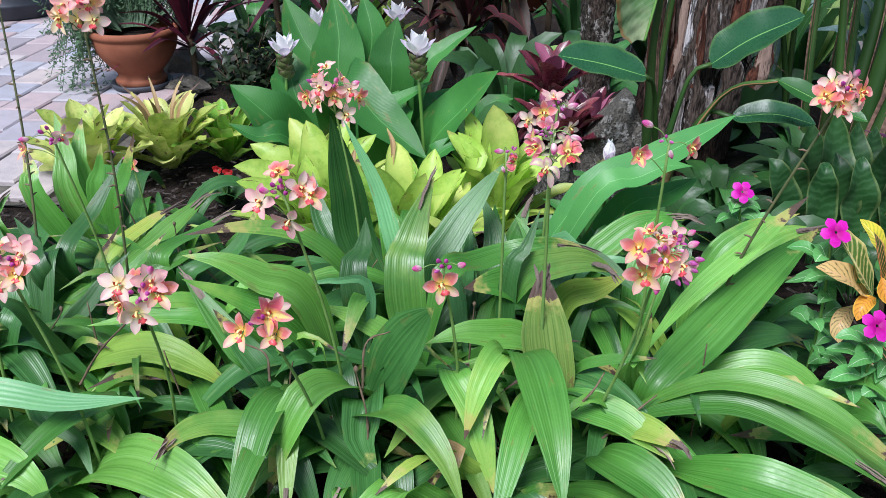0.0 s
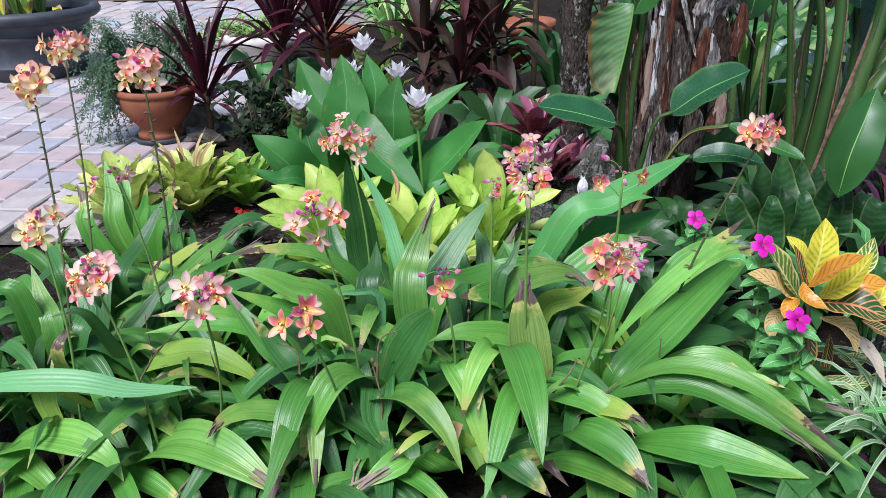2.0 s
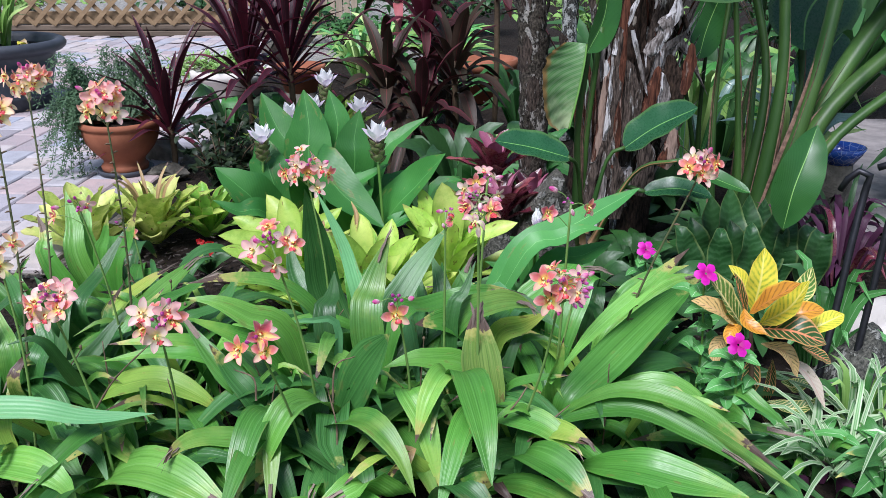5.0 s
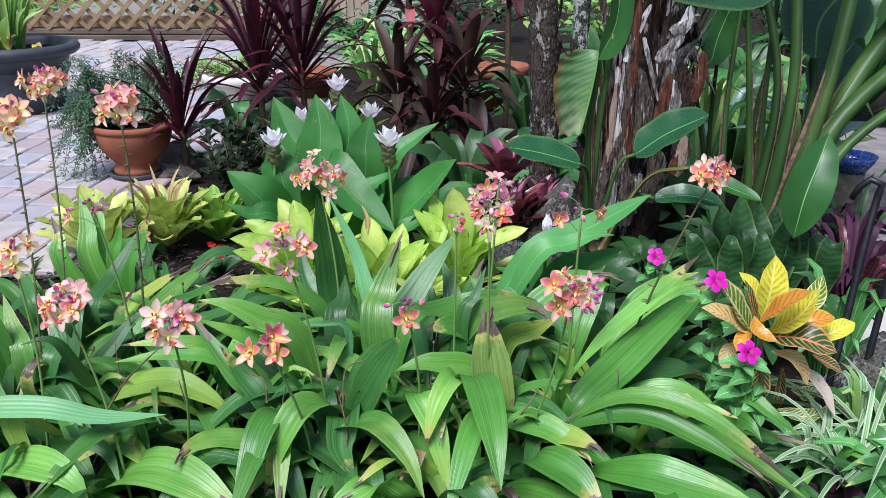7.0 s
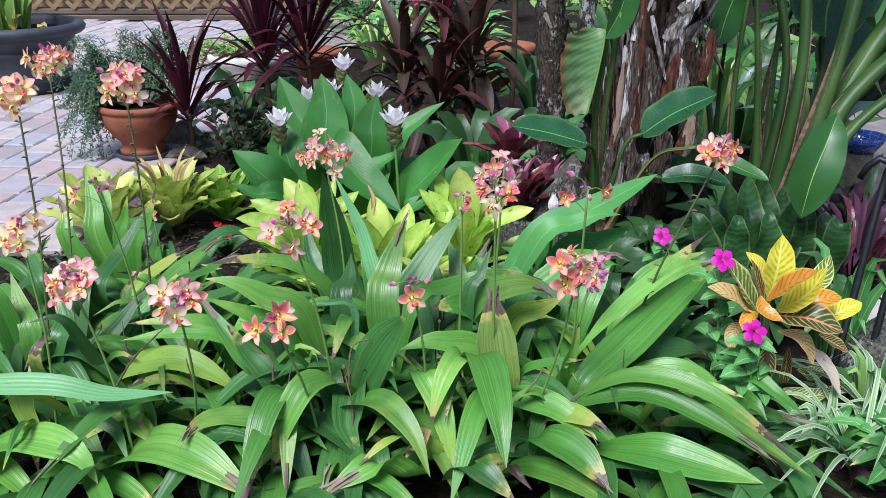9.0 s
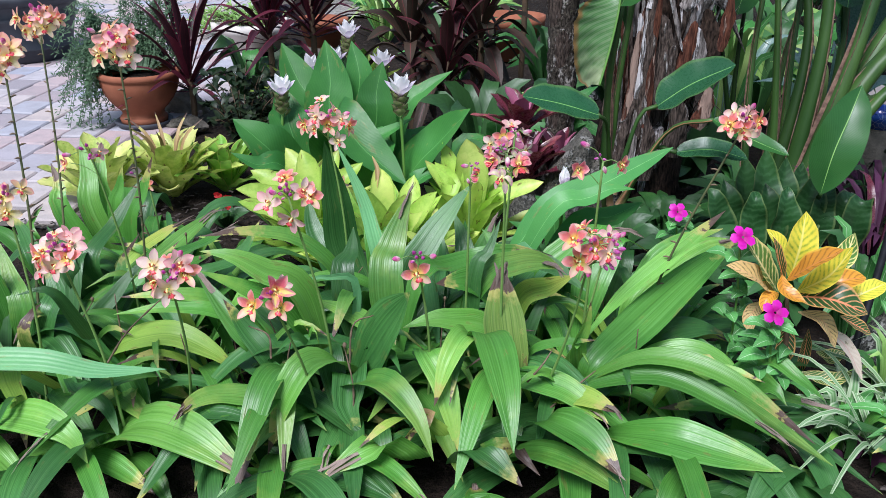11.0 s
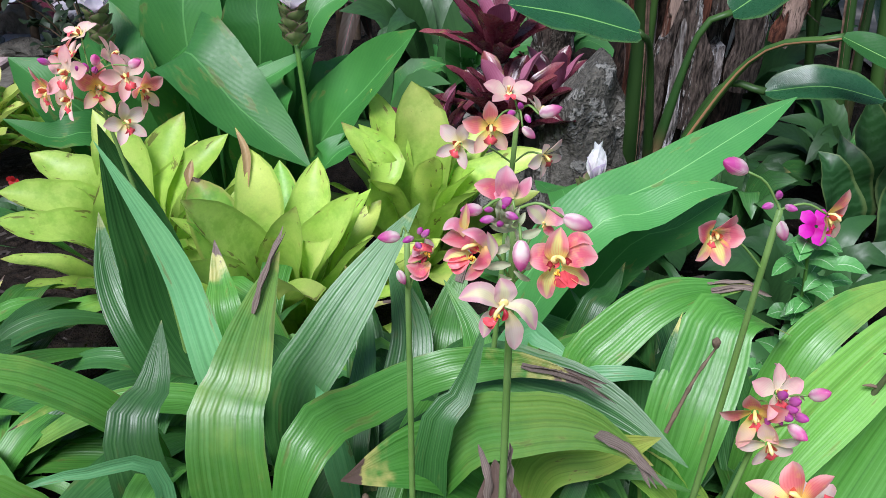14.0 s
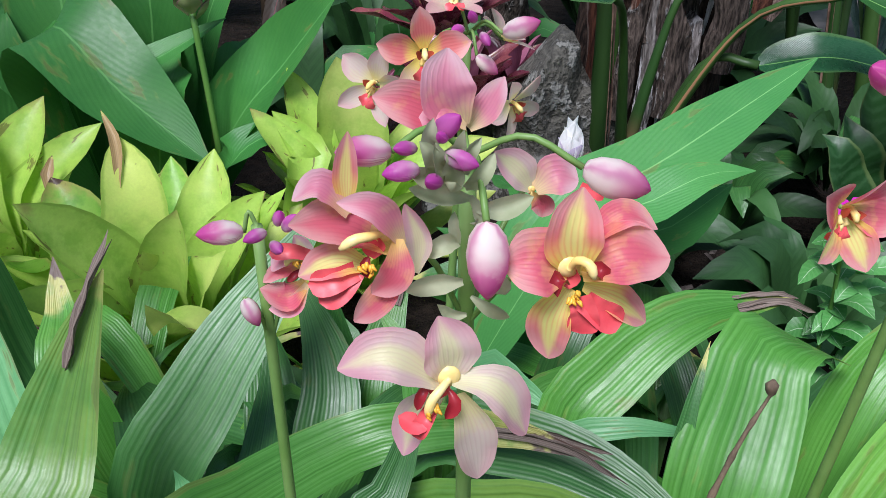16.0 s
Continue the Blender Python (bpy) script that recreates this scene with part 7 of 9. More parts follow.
near_flower(main, (0.145, 1.035, 0.574), (-0.105, -0.774, 0.624), (('blush', 0.0086, ((-0.001, 0.001, -0.002), (-0.007, 0.002, -0.010), (-0.010, 0.001, -0.020))), ('blush', 0.0126, ((0.000, 0.001, -0.000), (-0.000, 0.000, 0.009), (-0.002, 0.002, 0.016))), ('blush', 0.0115, ((-0.001, 0.000, 0.000), (-0.012, -0.002, 0.010), (-0.023, -0.000, 0.006))), ('blush', 0.0105, ((0.001, -0.000, 0.001), (0.010, -0.003, -0.000), (0.017, -0.002, -0.014))), ('cream', 0.0102, ((0.002, 0.000, -0.003), (0.005, -0.001, -0.012), (0.007, -0.000, -0.028))),), (0.0044, (((-0.004, -0.002, -0.005), (-0.007, -0.004, -0.007), (-0.011, -0.003, -0.005)), ((-0.004, -0.002, -0.005), (-0.006, -0.004, -0.007), (-0.008, -0.003, -0.011)),)), ((0.0031, ((-0.000, -0.001, -0.001), (0.001, -0.003, -0.003), (-0.001, -0.003, -0.007))), (0.0024, ((-0.004, -0.001, 0.001), (-0.006, -0.003, -0.000), (-0.007, -0.003, -0.004))),), (0.0010, ((-0.000, -0.001, 0.002), (-0.002, -0.003, 0.001), (-0.004, -0.004, -0.001), (-0.005, -0.004, -0.005))), (-0.004, -0.003, -0.003))
near_flower(main, (0.131, 1.048, 0.598), (-0.030, -0.864, 0.503), (('flame', 0.0052, ((-0.005, 0.004, 0.009), (-0.005, 0.004, 0.017), (-0.004, 0.004, 0.027))), ('rosy', 0.0070, ((-0.005, 0.003, 0.009), (-0.010, 0.003, 0.016), (-0.016, 0.003, 0.013))), ('blush', 0.0058, ((0.009, 0.005, -0.007), (0.010, 0.005, 0.001), (0.007, 0.005, 0.010))), ('coral', 0.0115, ((0.005, 0.001, 0.001), (-0.005, 0.003, 0.007), (-0.017, 0.000, 0.009))), ('flame', 0.0082, ((-0.001, 0.000, -0.002), (-0.008, 0.000, 0.000), (-0.016, -0.000, -0.003))), ('rosy', 0.0064, ((0.006, -0.000, 0.003), (0.001, -0.003, 0.013), (-0.007, -0.003, 0.015))), ('coral', 0.0072, ((0.005, -0.001, 0.005), (0.004, -0.005, -0.001), (-0.001, -0.004, -0.006))), ('coral', 0.0070, ((0.006, -0.001, -0.001), (0.001, -0.003, -0.008), (-0.005, -0.002, -0.014))),), (0.0059, (((-0.004, -0.001, -0.002), (-0.009, -0.003, -0.003), (-0.014, -0.002, -0.004)), ((-0.004, -0.001, -0.002), (-0.007, -0.003, -0.005), (-0.012, -0.003, -0.008)),)), ((0.0026, ((-0.001, -0.001, 0.001), (-0.002, -0.002, 0.000), (-0.001, -0.003, -0.003))),), (0.0010, ((0.002, -0.000, 0.006), (-0.001, -0.003, 0.007), (-0.004, -0.004, 0.007), (-0.007, -0.004, 0.005))), (-0.002, -0.003, -0.000))
near_flower(main, (0.153, 1.075, 0.616), (-0.139, -0.923, 0.360), (('rosy', 0.0071, ((0.002, 0.001, -0.001), (0.006, 0.000, 0.004), (0.010, 0.001, 0.011))), ('rosy', 0.0130, ((-0.000, 0.000, -0.000), (-0.004, -0.002, 0.010), (-0.003, 0.001, 0.018))), ('coral', 0.0107, ((-0.002, 0.000, -0.000), (-0.011, -0.001, 0.006), (-0.020, 0.000, 0.008))), ('rosy', 0.0059, ((0.001, -0.001, 0.000), (-0.005, -0.003, 0.004), (-0.011, -0.003, -0.000))),), (0.0003, (((-0.001, 0.001, -0.001), (-0.001, 0.001, -0.001), (-0.001, 0.001, -0.001)),)), ((0.0003, ((-0.001, 0.001, -0.001), (-0.001, 0.001, -0.001), (-0.001, 0.001, -0.001))),), (0.0002, ((-0.001, 0.001, -0.001), (-0.001, 0.001, -0.001), (-0.000, 0.001, -0.001))), (-0.000, 0.001, -0.001))
near_flower(main, (0.173, 1.085, 0.595), (-0.221, -0.879, 0.423), (('blush', 0.0095, ((-0.000, 0.001, -0.001), (-0.004, -0.001, 0.005), (-0.010, 0.000, 0.010))), ('rosy', 0.0111, ((0.001, 0.000, -0.001), (0.006, -0.001, 0.003), (0.012, 0.000, 0.001))), ('coral', 0.0064, ((0.000, 0.000, -0.002), (0.003, 0.000, -0.005), (0.003, 0.000, -0.009))),), (0.0029, (((0.013, 0.001, -0.001), (0.017, 0.000, -0.003), (0.019, 0.000, -0.005)),)), ((0.0003, ((0.001, 0.001, -0.001), (0.001, 0.001, -0.002), (0.001, 0.001, -0.002))),), (0.0004, ((0.000, 0.000, -0.001), (-0.000, 0.000, -0.003), (-0.000, 0.000, -0.003), (-0.001, 0.000, -0.004))), (-0.000, 0.001, -0.003))
bud(main, 'bud', (0.154, 1.045, 0.607), (-0.000, -0.003, -0.013), 0.0170)
bud(main, 'bud', (0.178, 1.060, 0.611), (0.014, -0.002, -0.005), 0.0165)
bud(main, 'bud', (0.136, 1.060, 0.617), (-0.007, -0.002, 0.001), 0.0125)
bud(main, 'purple', (0.141, 1.050, 0.617), (-0.009, -0.002, 0.000), 0.0080)
bud(main, 'purple', (0.145, 1.050, 0.614), (-0.004, -0.006, 0.003), 0.0062)
bud(main, 'purple', (0.146, 1.050, 0.620), (0.006, -0.004, -0.001), 0.0077)
bud(main, 'purple', (0.145, 1.055, 0.622), (0.004, -0.005, 0.006), 0.0088)
bud(main, 'purple', (0.141, 1.056, 0.619), (-0.004, -0.002, 0.001), 0.0058)
bud(main, 'purple', (0.146, 1.050, 0.623), (-0.003, -0.006, 0.005), 0.0044)
bracts(main, ((0.0045, ((0.150, 1.056, 0.596), (0.146, 1.054, 0.597), (0.143, 1.054, 0.594))), (0.0048, ((0.151, 1.056, 0.586), (0.144, 1.054, 0.587), (0.138, 1.055, 0.585))), (0.0045, ((0.152, 1.056, 0.607), (0.144, 1.053, 0.610), (0.139, 1.054, 0.611))), (0.0051, ((0.153, 1.055, 0.605), (0.159, 1.054, 0.605), (0.166, 1.055, 0.607))), (0.0045, ((0.153, 1.056, 0.587), (0.158, 1.054, 0.586), (0.162, 1.055, 0.584))), (0.0033, ((0.153, 1.056, 0.582), (0.157, 1.055, 0.579), (0.162, 1.055, 0.576))), (0.0043, ((0.144, 1.054, 0.614), (0.143, 1.050, 0.620), (0.141, 1.050, 0.623))), (0.0051, ((0.147, 1.054, 0.613), (0.144, 1.049, 0.619), (0.144, 1.049, 0.623))), (0.0051, ((0.148, 1.054, 0.611), (0.148, 1.048, 0.619), (0.146, 1.048, 0.621))), (0.0038, ((0.151, 1.055, 0.610), (0.154, 1.052, 0.614), (0.157, 1.054, 0.618))), (0.0035, ((0.151, 1.055, 0.613), (0.151, 1.052, 0.619), (0.154, 1.053, 0.622))), (0.0028, ((0.150, 1.056, 0.596), (0.149, 1.055, 0.601), (0.149, 1.056, 0.604))), (0.0030, ((0.152, 1.056, 0.577), (0.148, 1.055, 0.578), (0.145, 1.055, 0.581))), (0.0038, ((0.152, 1.055, 0.608), (0.154, 1.054, 0.603), (0.152, 1.054, 0.602))),))
bracts(main, ((0.0047, ((0.145, 1.056, 0.614), (0.141, 1.050, 0.615), (0.138, 1.049, 0.618))), (0.0050, ((0.146, 1.056, 0.613), (0.147, 1.049, 0.612), (0.148, 1.047, 0.615))), (0.0044, ((0.147, 1.057, 0.617), (0.150, 1.051, 0.620), (0.150, 1.050, 0.625))), (0.0039, ((0.144, 1.057, 0.618), (0.143, 1.052, 0.623), (0.144, 1.052, 0.627)))))
side = spike_stem(orchid_c, (0.095, 1.17, 0.0), (0.098, 1.130, 0.565), [(0.094, 1.130, 0.563), (0.092, 1.125, 0.542), (0.111, 1.130, 0.548), (0.112, 1.140, 0.550)], 0.0025, 0, 0.0)
near_flower(side, (0.110, 1.128, 0.545), (0.058, -0.853, 0.519), (('rosy', 0.0077, ((0.002, 0.001, 0.006), (-0.004, 0.001, 0.009), (-0.009, 0.001, 0.004))), ('coral', 0.0100, ((0.002, 0.001, -0.001), (-0.005, -0.001, -0.005), (-0.013, -0.001, -0.001))), ('rosy', 0.0069, ((0.002, 0.000, -0.001), (-0.003, -0.002, -0.008), (-0.011, -0.001, -0.009))), ('coral', 0.0058, ((0.001, 0.002, 0.003), (-0.006, 0.001, 0.004), (-0.012, 0.001, 0.000))), ('blush', 0.0065, ((0.003, 0.002, 0.005), (0.001, 0.002, 0.011), (-0.001, 0.002, 0.016))),), (0.0053, (((0.003, -0.001, 0.010), (-0.002, -0.003, 0.013), (-0.009, -0.002, 0.012)),)), ((0.0025, ((-0.000, -0.001, 0.005), (-0.002, -0.003, 0.004), (-0.004, -0.003, 0.002))),), (0.0010, ((0.002, -0.001, 0.009), (-0.000, -0.002, 0.010), (-0.003, -0.003, 0.010), (-0.004, -0.003, 0.008))), (-0.000, -0.002, 0.008))
bud(side, 'bud', (0.094, 1.130, 0.563), (-0.010, -0.002, 0.001), 0.0145)
bud(side, 'bud', (0.092, 1.125, 0.542), (0.004, -0.002, -0.010), 0.0105)
bud(side, 'purple', (0.102, 1.120, 0.568), (-0.005, -0.002, -0.001), 0.0077)
bud(side, 'purple', (0.107, 1.120, 0.568), (0.004, -0.002, 0.006), 0.0077)
bud(side, 'purple', (0.105, 1.122, 0.569), (0.001, -0.002, 0.004), 0.0069)
bud(side, 'purple', (0.103, 1.120, 0.564), (0.002, -0.004, 0.000), 0.0069)
rear = spike_stem(orchid_i, (0.17, 1.36, 0.0), (0.190, 1.300, 0.576), [(0.203, 1.280, 0.581), (0.191, 1.280, 0.571), (0.165, 1.270, 0.576), (0.143, 1.280, 0.559), (0.209, 1.280, 0.547), (0.182, 1.300, 0.590), (0.209, 1.310, 0.570)], 0.0028, 0, 0.0)
flower(rear, 'coral', (0.165, 1.270, 0.576), (-0.05, -1, 0.05), 0.040, 0, 0)
flower(rear, 'cream', (0.143, 1.280, 0.559), (-0.5, -0.8, 0.1), 0.036, 20, 1)
flower(rear, 'cream', (0.209, 1.280, 0.547), (0.5, -0.9, -0.3), 0.034, -30, 1)
flower(rear, 'rose', (0.182, 1.300, 0.590), (0, -0.3, 1), 0.036, 0, 2)
flower(rear, 'cream', (0.209, 1.310, 0.570), (0.5, 0.3, 0.6), 0.030, 0, 2)
bud(rear, 'bud', (0.203, 1.280, 0.581), (0.015, -0.002, 0.005), 0.0185)
bud(rear, 'bud', (0.191, 1.280, 0.571), (0.009, -0.002, -0.008), 0.0135)
bud(rear, 'purple', (0.184, 1.275, 0.585), (-0.006, -0.005, 0.001), 0.0086)
bud(rear, 'purple', (0.192, 1.275, 0.583), (0.002, -0.005, -0.003), 0.0086)
bud(rear, 'purple', (0.189, 1.275, 0.588), (-0.003, -0.005, 0.006), 0.0086)
right = spike_stem(orchid_i, (0.33, 1.2, 0.0), (0.330, 1.130, 0.573), [(0.304, 1.130, 0.600), (0.286, 1.125, 0.563), (0.362, 1.130, 0.568)], 0.0028, 0, 0.0)
flower(right, 'bell', (0.286, 1.122, 0.563), (0.12, -1.0, 0.05), 0.034, 20, 1)
flower(right, 'coral', (0.362, 1.130, 0.568), (0.6, -0.8, 0), 0.036, 10, 1)
bud(right, 'bud', (0.304, 1.130, 0.600), (-0.017, -0.003, 0.009), 0.0195)
bud(right, 'purple', (0.319, 1.118, 0.583), (-0.013, -0.003, -0.001), 0.0082)
bud(right, 'purple', (0.322, 1.120, 0.586), (-0.002, -0.004, 0.008), 0.0082)
bud(right, 'bud', (0.332, 1.130, 0.565), (0.006, -0.005, -0.019), 0.0140)
bud(right, 'purple', (0.326, 1.118, 0.582), (0.003, -0.003, -0.000), 0.0082)
old_stalk(orchid_i, (0.329, 1.240, 0.287), (0.350, 1.250, 0.337), (0.369, 1.260, 0.364), 0.012)
old_stalk(orchid_b, (-0.112, 0.970, 0.106), (-0.106, 0.980, 0.197), (-0.121, 1.000, 0.269), 0.012)
old_stalk(orchid_b, (-0.117, 1.030, 0.214), (-0.109, 1.040, 0.293), (-0.073, 1.050, 0.308), 0)
old_stalk(orchid_a, (-0.584, 1.100, 0.175), (-0.537, 1.100, 0.243), (-0.471, 1.120, 0.304), 0)
old_stalk(orchid_b, (-0.262, 1.050, 0.218), (-0.266, 1.060, 0.260), (-0.305, 1.080, 0.268), 0)
old_stalk(orchid_d, (0.232, 1.000, 0.127), (0.263, 1.000, 0.164), (0.328, 1.020, 0.214), 0)
old_stalk(orchid_d, (0.203, 1.000, 0.202), (0.228, 1.000, 0.238), (0.246, 1.020, 0.255), 0)


# ---- bromeliads ----
bromeliad_main = bromeliad((-0.064, 1.74, 0.0), 'large yellow-green bromeliad rosette with broad soft leaves', leaves=30, reach=0.25, high=0.27, seed=3)
leaf(bromeliad_main, 'brom', 0.070, (-0.064, 1.740, 0.030), (-0.102, 1.720, 0.204), (-0.097, 1.730, 0.300), (-0.111, 1.760, 0.356), profile='strap', fold=0.0, curl=0.4, n=18, k=4, wave=0.13)
leaf(bromeliad_main, 'brom', 0.063, (-0.064, 1.740, 0.030), (-0.056, 1.730, 0.188), (-0.029, 1.750, 0.265), (-0.017, 1.790, 0.323), profile='strap', fold=0.0, curl=0.4, n=18, k=4, wave=0.13)
leaf(bromeliad_main, 'brom', 0.063, (-0.064, 1.740, 0.030), (-0.066, 1.660, 0.214), (-0.050, 1.640, 0.271), (-0.034, 1.630, 0.328), profile='strap', fold=0.0, curl=0.4, n=18, k=4, wave=0.13)
leaf(bromeliad_main, 'brom', 0.059, (-0.064, 1.740, 0.030), (-0.030, 1.700, 0.205), (0.003, 1.690, 0.264), (0.042, 1.700, 0.310), profile='strap', fold=0.0, curl=0.4, n=18, k=4, wave=0.13)
leaf(bromeliad_main, 'brom', 0.063, (-0.064, 1.740, 0.030), (-0.096, 1.660, 0.231), (-0.131, 1.630, 0.301), (-0.170, 1.610, 0.352), profile='strap', fold=0.0, curl=0.4, n=18, k=4, wave=0.13)
leaf(bromeliad_main, 'brom_dark', 0.079, (-0.064, 1.740, 0.030), (-0.143, 1.740, 0.177), (-0.171, 1.760, 0.249), (-0.197, 1.790, 0.298), profile='strap', fold=0.0, curl=0.4, n=18, k=4, wave=0.13)
leaf(bromeliad_main, 'brom', 0.050, (-0.064, 1.740, 0.030), (-0.020, 1.620, 0.244), (-0.003, 1.600, 0.277), (0.011, 1.600, 0.298), profile='strap', fold=0.0, curl=0.4, n=18, k=4, wave=0.13)
leaf(bromeliad_main, 'brom', 0.057, (-0.064, 1.740, 0.030), (-0.112, 1.600, 0.231), (-0.142, 1.570, 0.266), (-0.172, 1.550, 0.293), profile='strap', fold=0.0, curl=0.4, n=18, k=4, wave=0.13)
leaf(bromeliad_main, 'brom', 0.057, (-0.064, 1.740, 0.030), (-0.025, 1.600, 0.235), (-0.038, 1.560, 0.246), (-0.055, 1.540, 0.281), profile='strap', fold=0.0, curl=0.4, n=18, k=4, wave=0.13)
bromeliad_left = bromeliad((-0.294, 1.9, 0.0), 'yellow-green bromeliad behind the tall orchid leaves', leaves=28, reach=0.25, high=0.26, seed=11)
leaf(bromeliad_left, 'brom', 0.068, (-0.294, 1.900, 0.030), (-0.279, 1.840, 0.228), (-0.257, 1.860, 0.292), (-0.222, 1.900, 0.355), profile='strap', fold=0.0, curl=0.4, n=18, k=4, wave=0.13)
leaf(bromeliad_left, 'brom', 0.074, (-0.294, 1.900, 0.030), (-0.304, 1.830, 0.234), (-0.298, 1.840, 0.310), (-0.319, 1.870, 0.364), profile='strap', fold=0.0, curl=0.4, n=18, k=4, wave=0.13)
leaf(bromeliad_left, 'brom', 0.057, (-0.294, 1.900, 0.030), (-0.264, 1.840, 0.228), (-0.205, 1.850, 0.287), (-0.157, 1.880, 0.326), profile='strap', fold=0.0, curl=0.4, n=18, k=4, wave=0.13)
leaf(bromeliad_left, 'brom', 0.068, (-0.294, 1.900, 0.030), (-0.305, 1.780, 0.227), (-0.303, 1.760, 0.269), (-0.309, 1.770, 0.318), profile='strap', fold=0.0, curl=0.4, n=18, k=4, wave=0.13)
bromeliad_right = bromeliad((0.132, 2.0, 0.0), 'upright yellow-green bromeliad with folded leaves', leaves=24, reach=0.22, high=0.26, seed=21)
leaf(bromeliad_right, 'brom', 0.097, (0.132, 2.000, 0.030), (0.132, 1.960, 0.183), (0.138, 1.970, 0.280), (0.124, 1.990, 0.363), profile='strap', fold=0.0, curl=0.4, n=18, k=4, wave=0.13)
leaf(bromeliad_right, 'brom', 0.057, (0.132, 2.000, 0.030), (0.098, 1.960, 0.194), (0.084, 1.970, 0.272), (0.058, 2.000, 0.348), profile='strap', fold=0.0, curl=0.4, n=18, k=4, wave=0.13)
leaf(bromeliad_right, 'brom', 0.050, (0.132, 2.000, 0.030), (0.081, 1.930, 0.218), (0.051, 1.930, 0.263), (0.009, 1.950, 0.312), profile='strap', fold=0.0, curl=0.4, n=18, k=4, wave=0.13)
leaf(bromeliad_right, 'brom', 0.057, (0.132, 2.000, 0.030), (0.057, 1.900, 0.205), (0.083, 1.930, 0.244), (0.036, 1.960, 0.303), profile='strap', fold=0.0, curl=0.4, n=18, k=4, wave=0.13)
leaf(bromeliad_right, 'brom', 0.057, (0.132, 2.000, 0.030), (0.201, 1.960, 0.181), (0.268, 1.950, 0.221), (0.343, 1.950, 0.251), profile='strap', fold=0.0, curl=0.4, n=18, k=4, wave=0.13)
leaf(bromeliad_right, 'brom', 0.057, (0.132, 2.000, 0.030), (0.186, 2.000, 0.173), (0.223, 2.020, 0.230), (0.252, 2.050, 0.265), profile='strap', fold=0.0, curl=0.4, n=18, k=4, wave=0.13)
leaf(bromeliad_left, 'brom', 0.057, (-0.312, 1.880, 0.050), (-0.368, 1.850, 0.220), (-0.424, 1.830, 0.253), (-0.489, 1.820, 0.269), profile='strap', fold=0.0, curl=0.3, n=18, k=4, wave=0.13)
leaf(bromeliad_left, 'brom', 0.057, (-0.312, 1.880, 0.050), (-0.355, 1.880, 0.242), (-0.415, 1.880, 0.276), (-0.464, 1.900, 0.295), profile='strap', fold=0.0, curl=0.3, n=18, k=4, wave=0.13)
leaf(bromeliad_left, 'brom', 0.057, (-0.312, 1.880, 0.050), (-0.341, 1.900, 0.268), (-0.348, 1.920, 0.312), (-0.374, 1.950, 0.344), profile='strap', fold=0.0, curl=0.3, n=18, k=4, wave=0.13)
leaf(bromeliad_left, 'brom', 0.057, (-0.312, 1.880, 0.050), (-0.361, 1.800, 0.206), (-0.413, 1.760, 0.239), (-0.468, 1.750, 0.260), profile='strap', fold=0.0, curl=0.3, n=18, k=4, wave=0.13)
leaf(bromeliad_main, 'dead', 0.012, (-0.110, 1.730, 0.308), (-0.110, 1.750, 0.350), (-0.124, 1.770, 0.381), profile='sword', fold=0.5, curl=0.3, n=8, k=2, wave=0.3)
leaf(bromeliad_left, 'dead', 0.014, (-0.204, 1.800, 0.270), (-0.206, 1.810, 0.289), (-0.204, 1.830, 0.308), profile='sword', fold=0.5, curl=0.3, n=8, k=2, wave=0.3)
bromeliad_patio = bromeliad((-0.878, 2.5, 0.0), 'pale yellow-green bromeliad with a few withered leaves beside the patio', 'brom_pale', leaves=26, reach=0.25, high=0.22, seed=31, width=0.07)
for k in range(7):
    a = k * 0.9 + 0.3
    leaf(bromeliad_patio, 'dead', 0.014, (-0.878 + 0.02 * math.cos(a), 2.5 + 0.02 * math.sin(a), 0.05), (-0.878 + 0.06 * math.cos(a), 2.5 + 0.06 * math.sin(a), 0.2), (-0.878 + 0.13 * math.cos(a), 2.5 + 0.13 * math.sin(a), 0.27), profile='sword', fold=0.4, n=10, k=2, wave=0.2)
bromeliad((-1.06, 2.36, 0.0), 'bleached yellow-green bromeliad at the patio edge', 'brom_pale', leaves=18, reach=0.22, high=0.24, seed=41, width=0.08)
bromeliad((-0.70, 2.56, 0.0), 'mid-green bromeliad in the shade of broad leaves', 'brom_dark', leaves=22, reach=0.2, high=0.19, seed=51, width=0.045)
bromeliad((0.324, 2.46, 0.24), 'dark red bromeliad with a pink heart, growing on a stone', 'brom_red', 'brom_pink', leaves=18, reach=0.15, high=0.15, seed=61, width=0.05)
bromeliad((0.325, 2.30, 0.13), 'maroon bromeliad with a glossy pink centre, on a stone', 'brom_red', 'brom_pink', leaves=20, reach=0.17, high=0.17, seed=64, width=0.052)
bromeliad((0.45, 2.46, 0.10), 'dark red bromeliad at the foot of the trunk', 'brom_red', 'brom_pink', leaves=16, reach=0.14, high=0.17, seed=62, width=0.044)
bromeliad((0.176, 2.28, 0.08), 'small purplish-red bromeliad among taller plants', 'brom_red', 'brom_pink', leaves=14, reach=0.11, high=0.17, seed=63, width=0.036)
bromeliad((-0.322, 3.7, 0.0), 'pale yellow-green bromeliad in the rear border', leaves=22, reach=0.26, high=0.3, seed=71, width=0.06)
bromeliad((-0.562, 3.5, 0.0), 'pale yellow-green bromeliad under the cordyline', leaves=20, reach=0.24, high=0.28, seed=72, width=0.06)

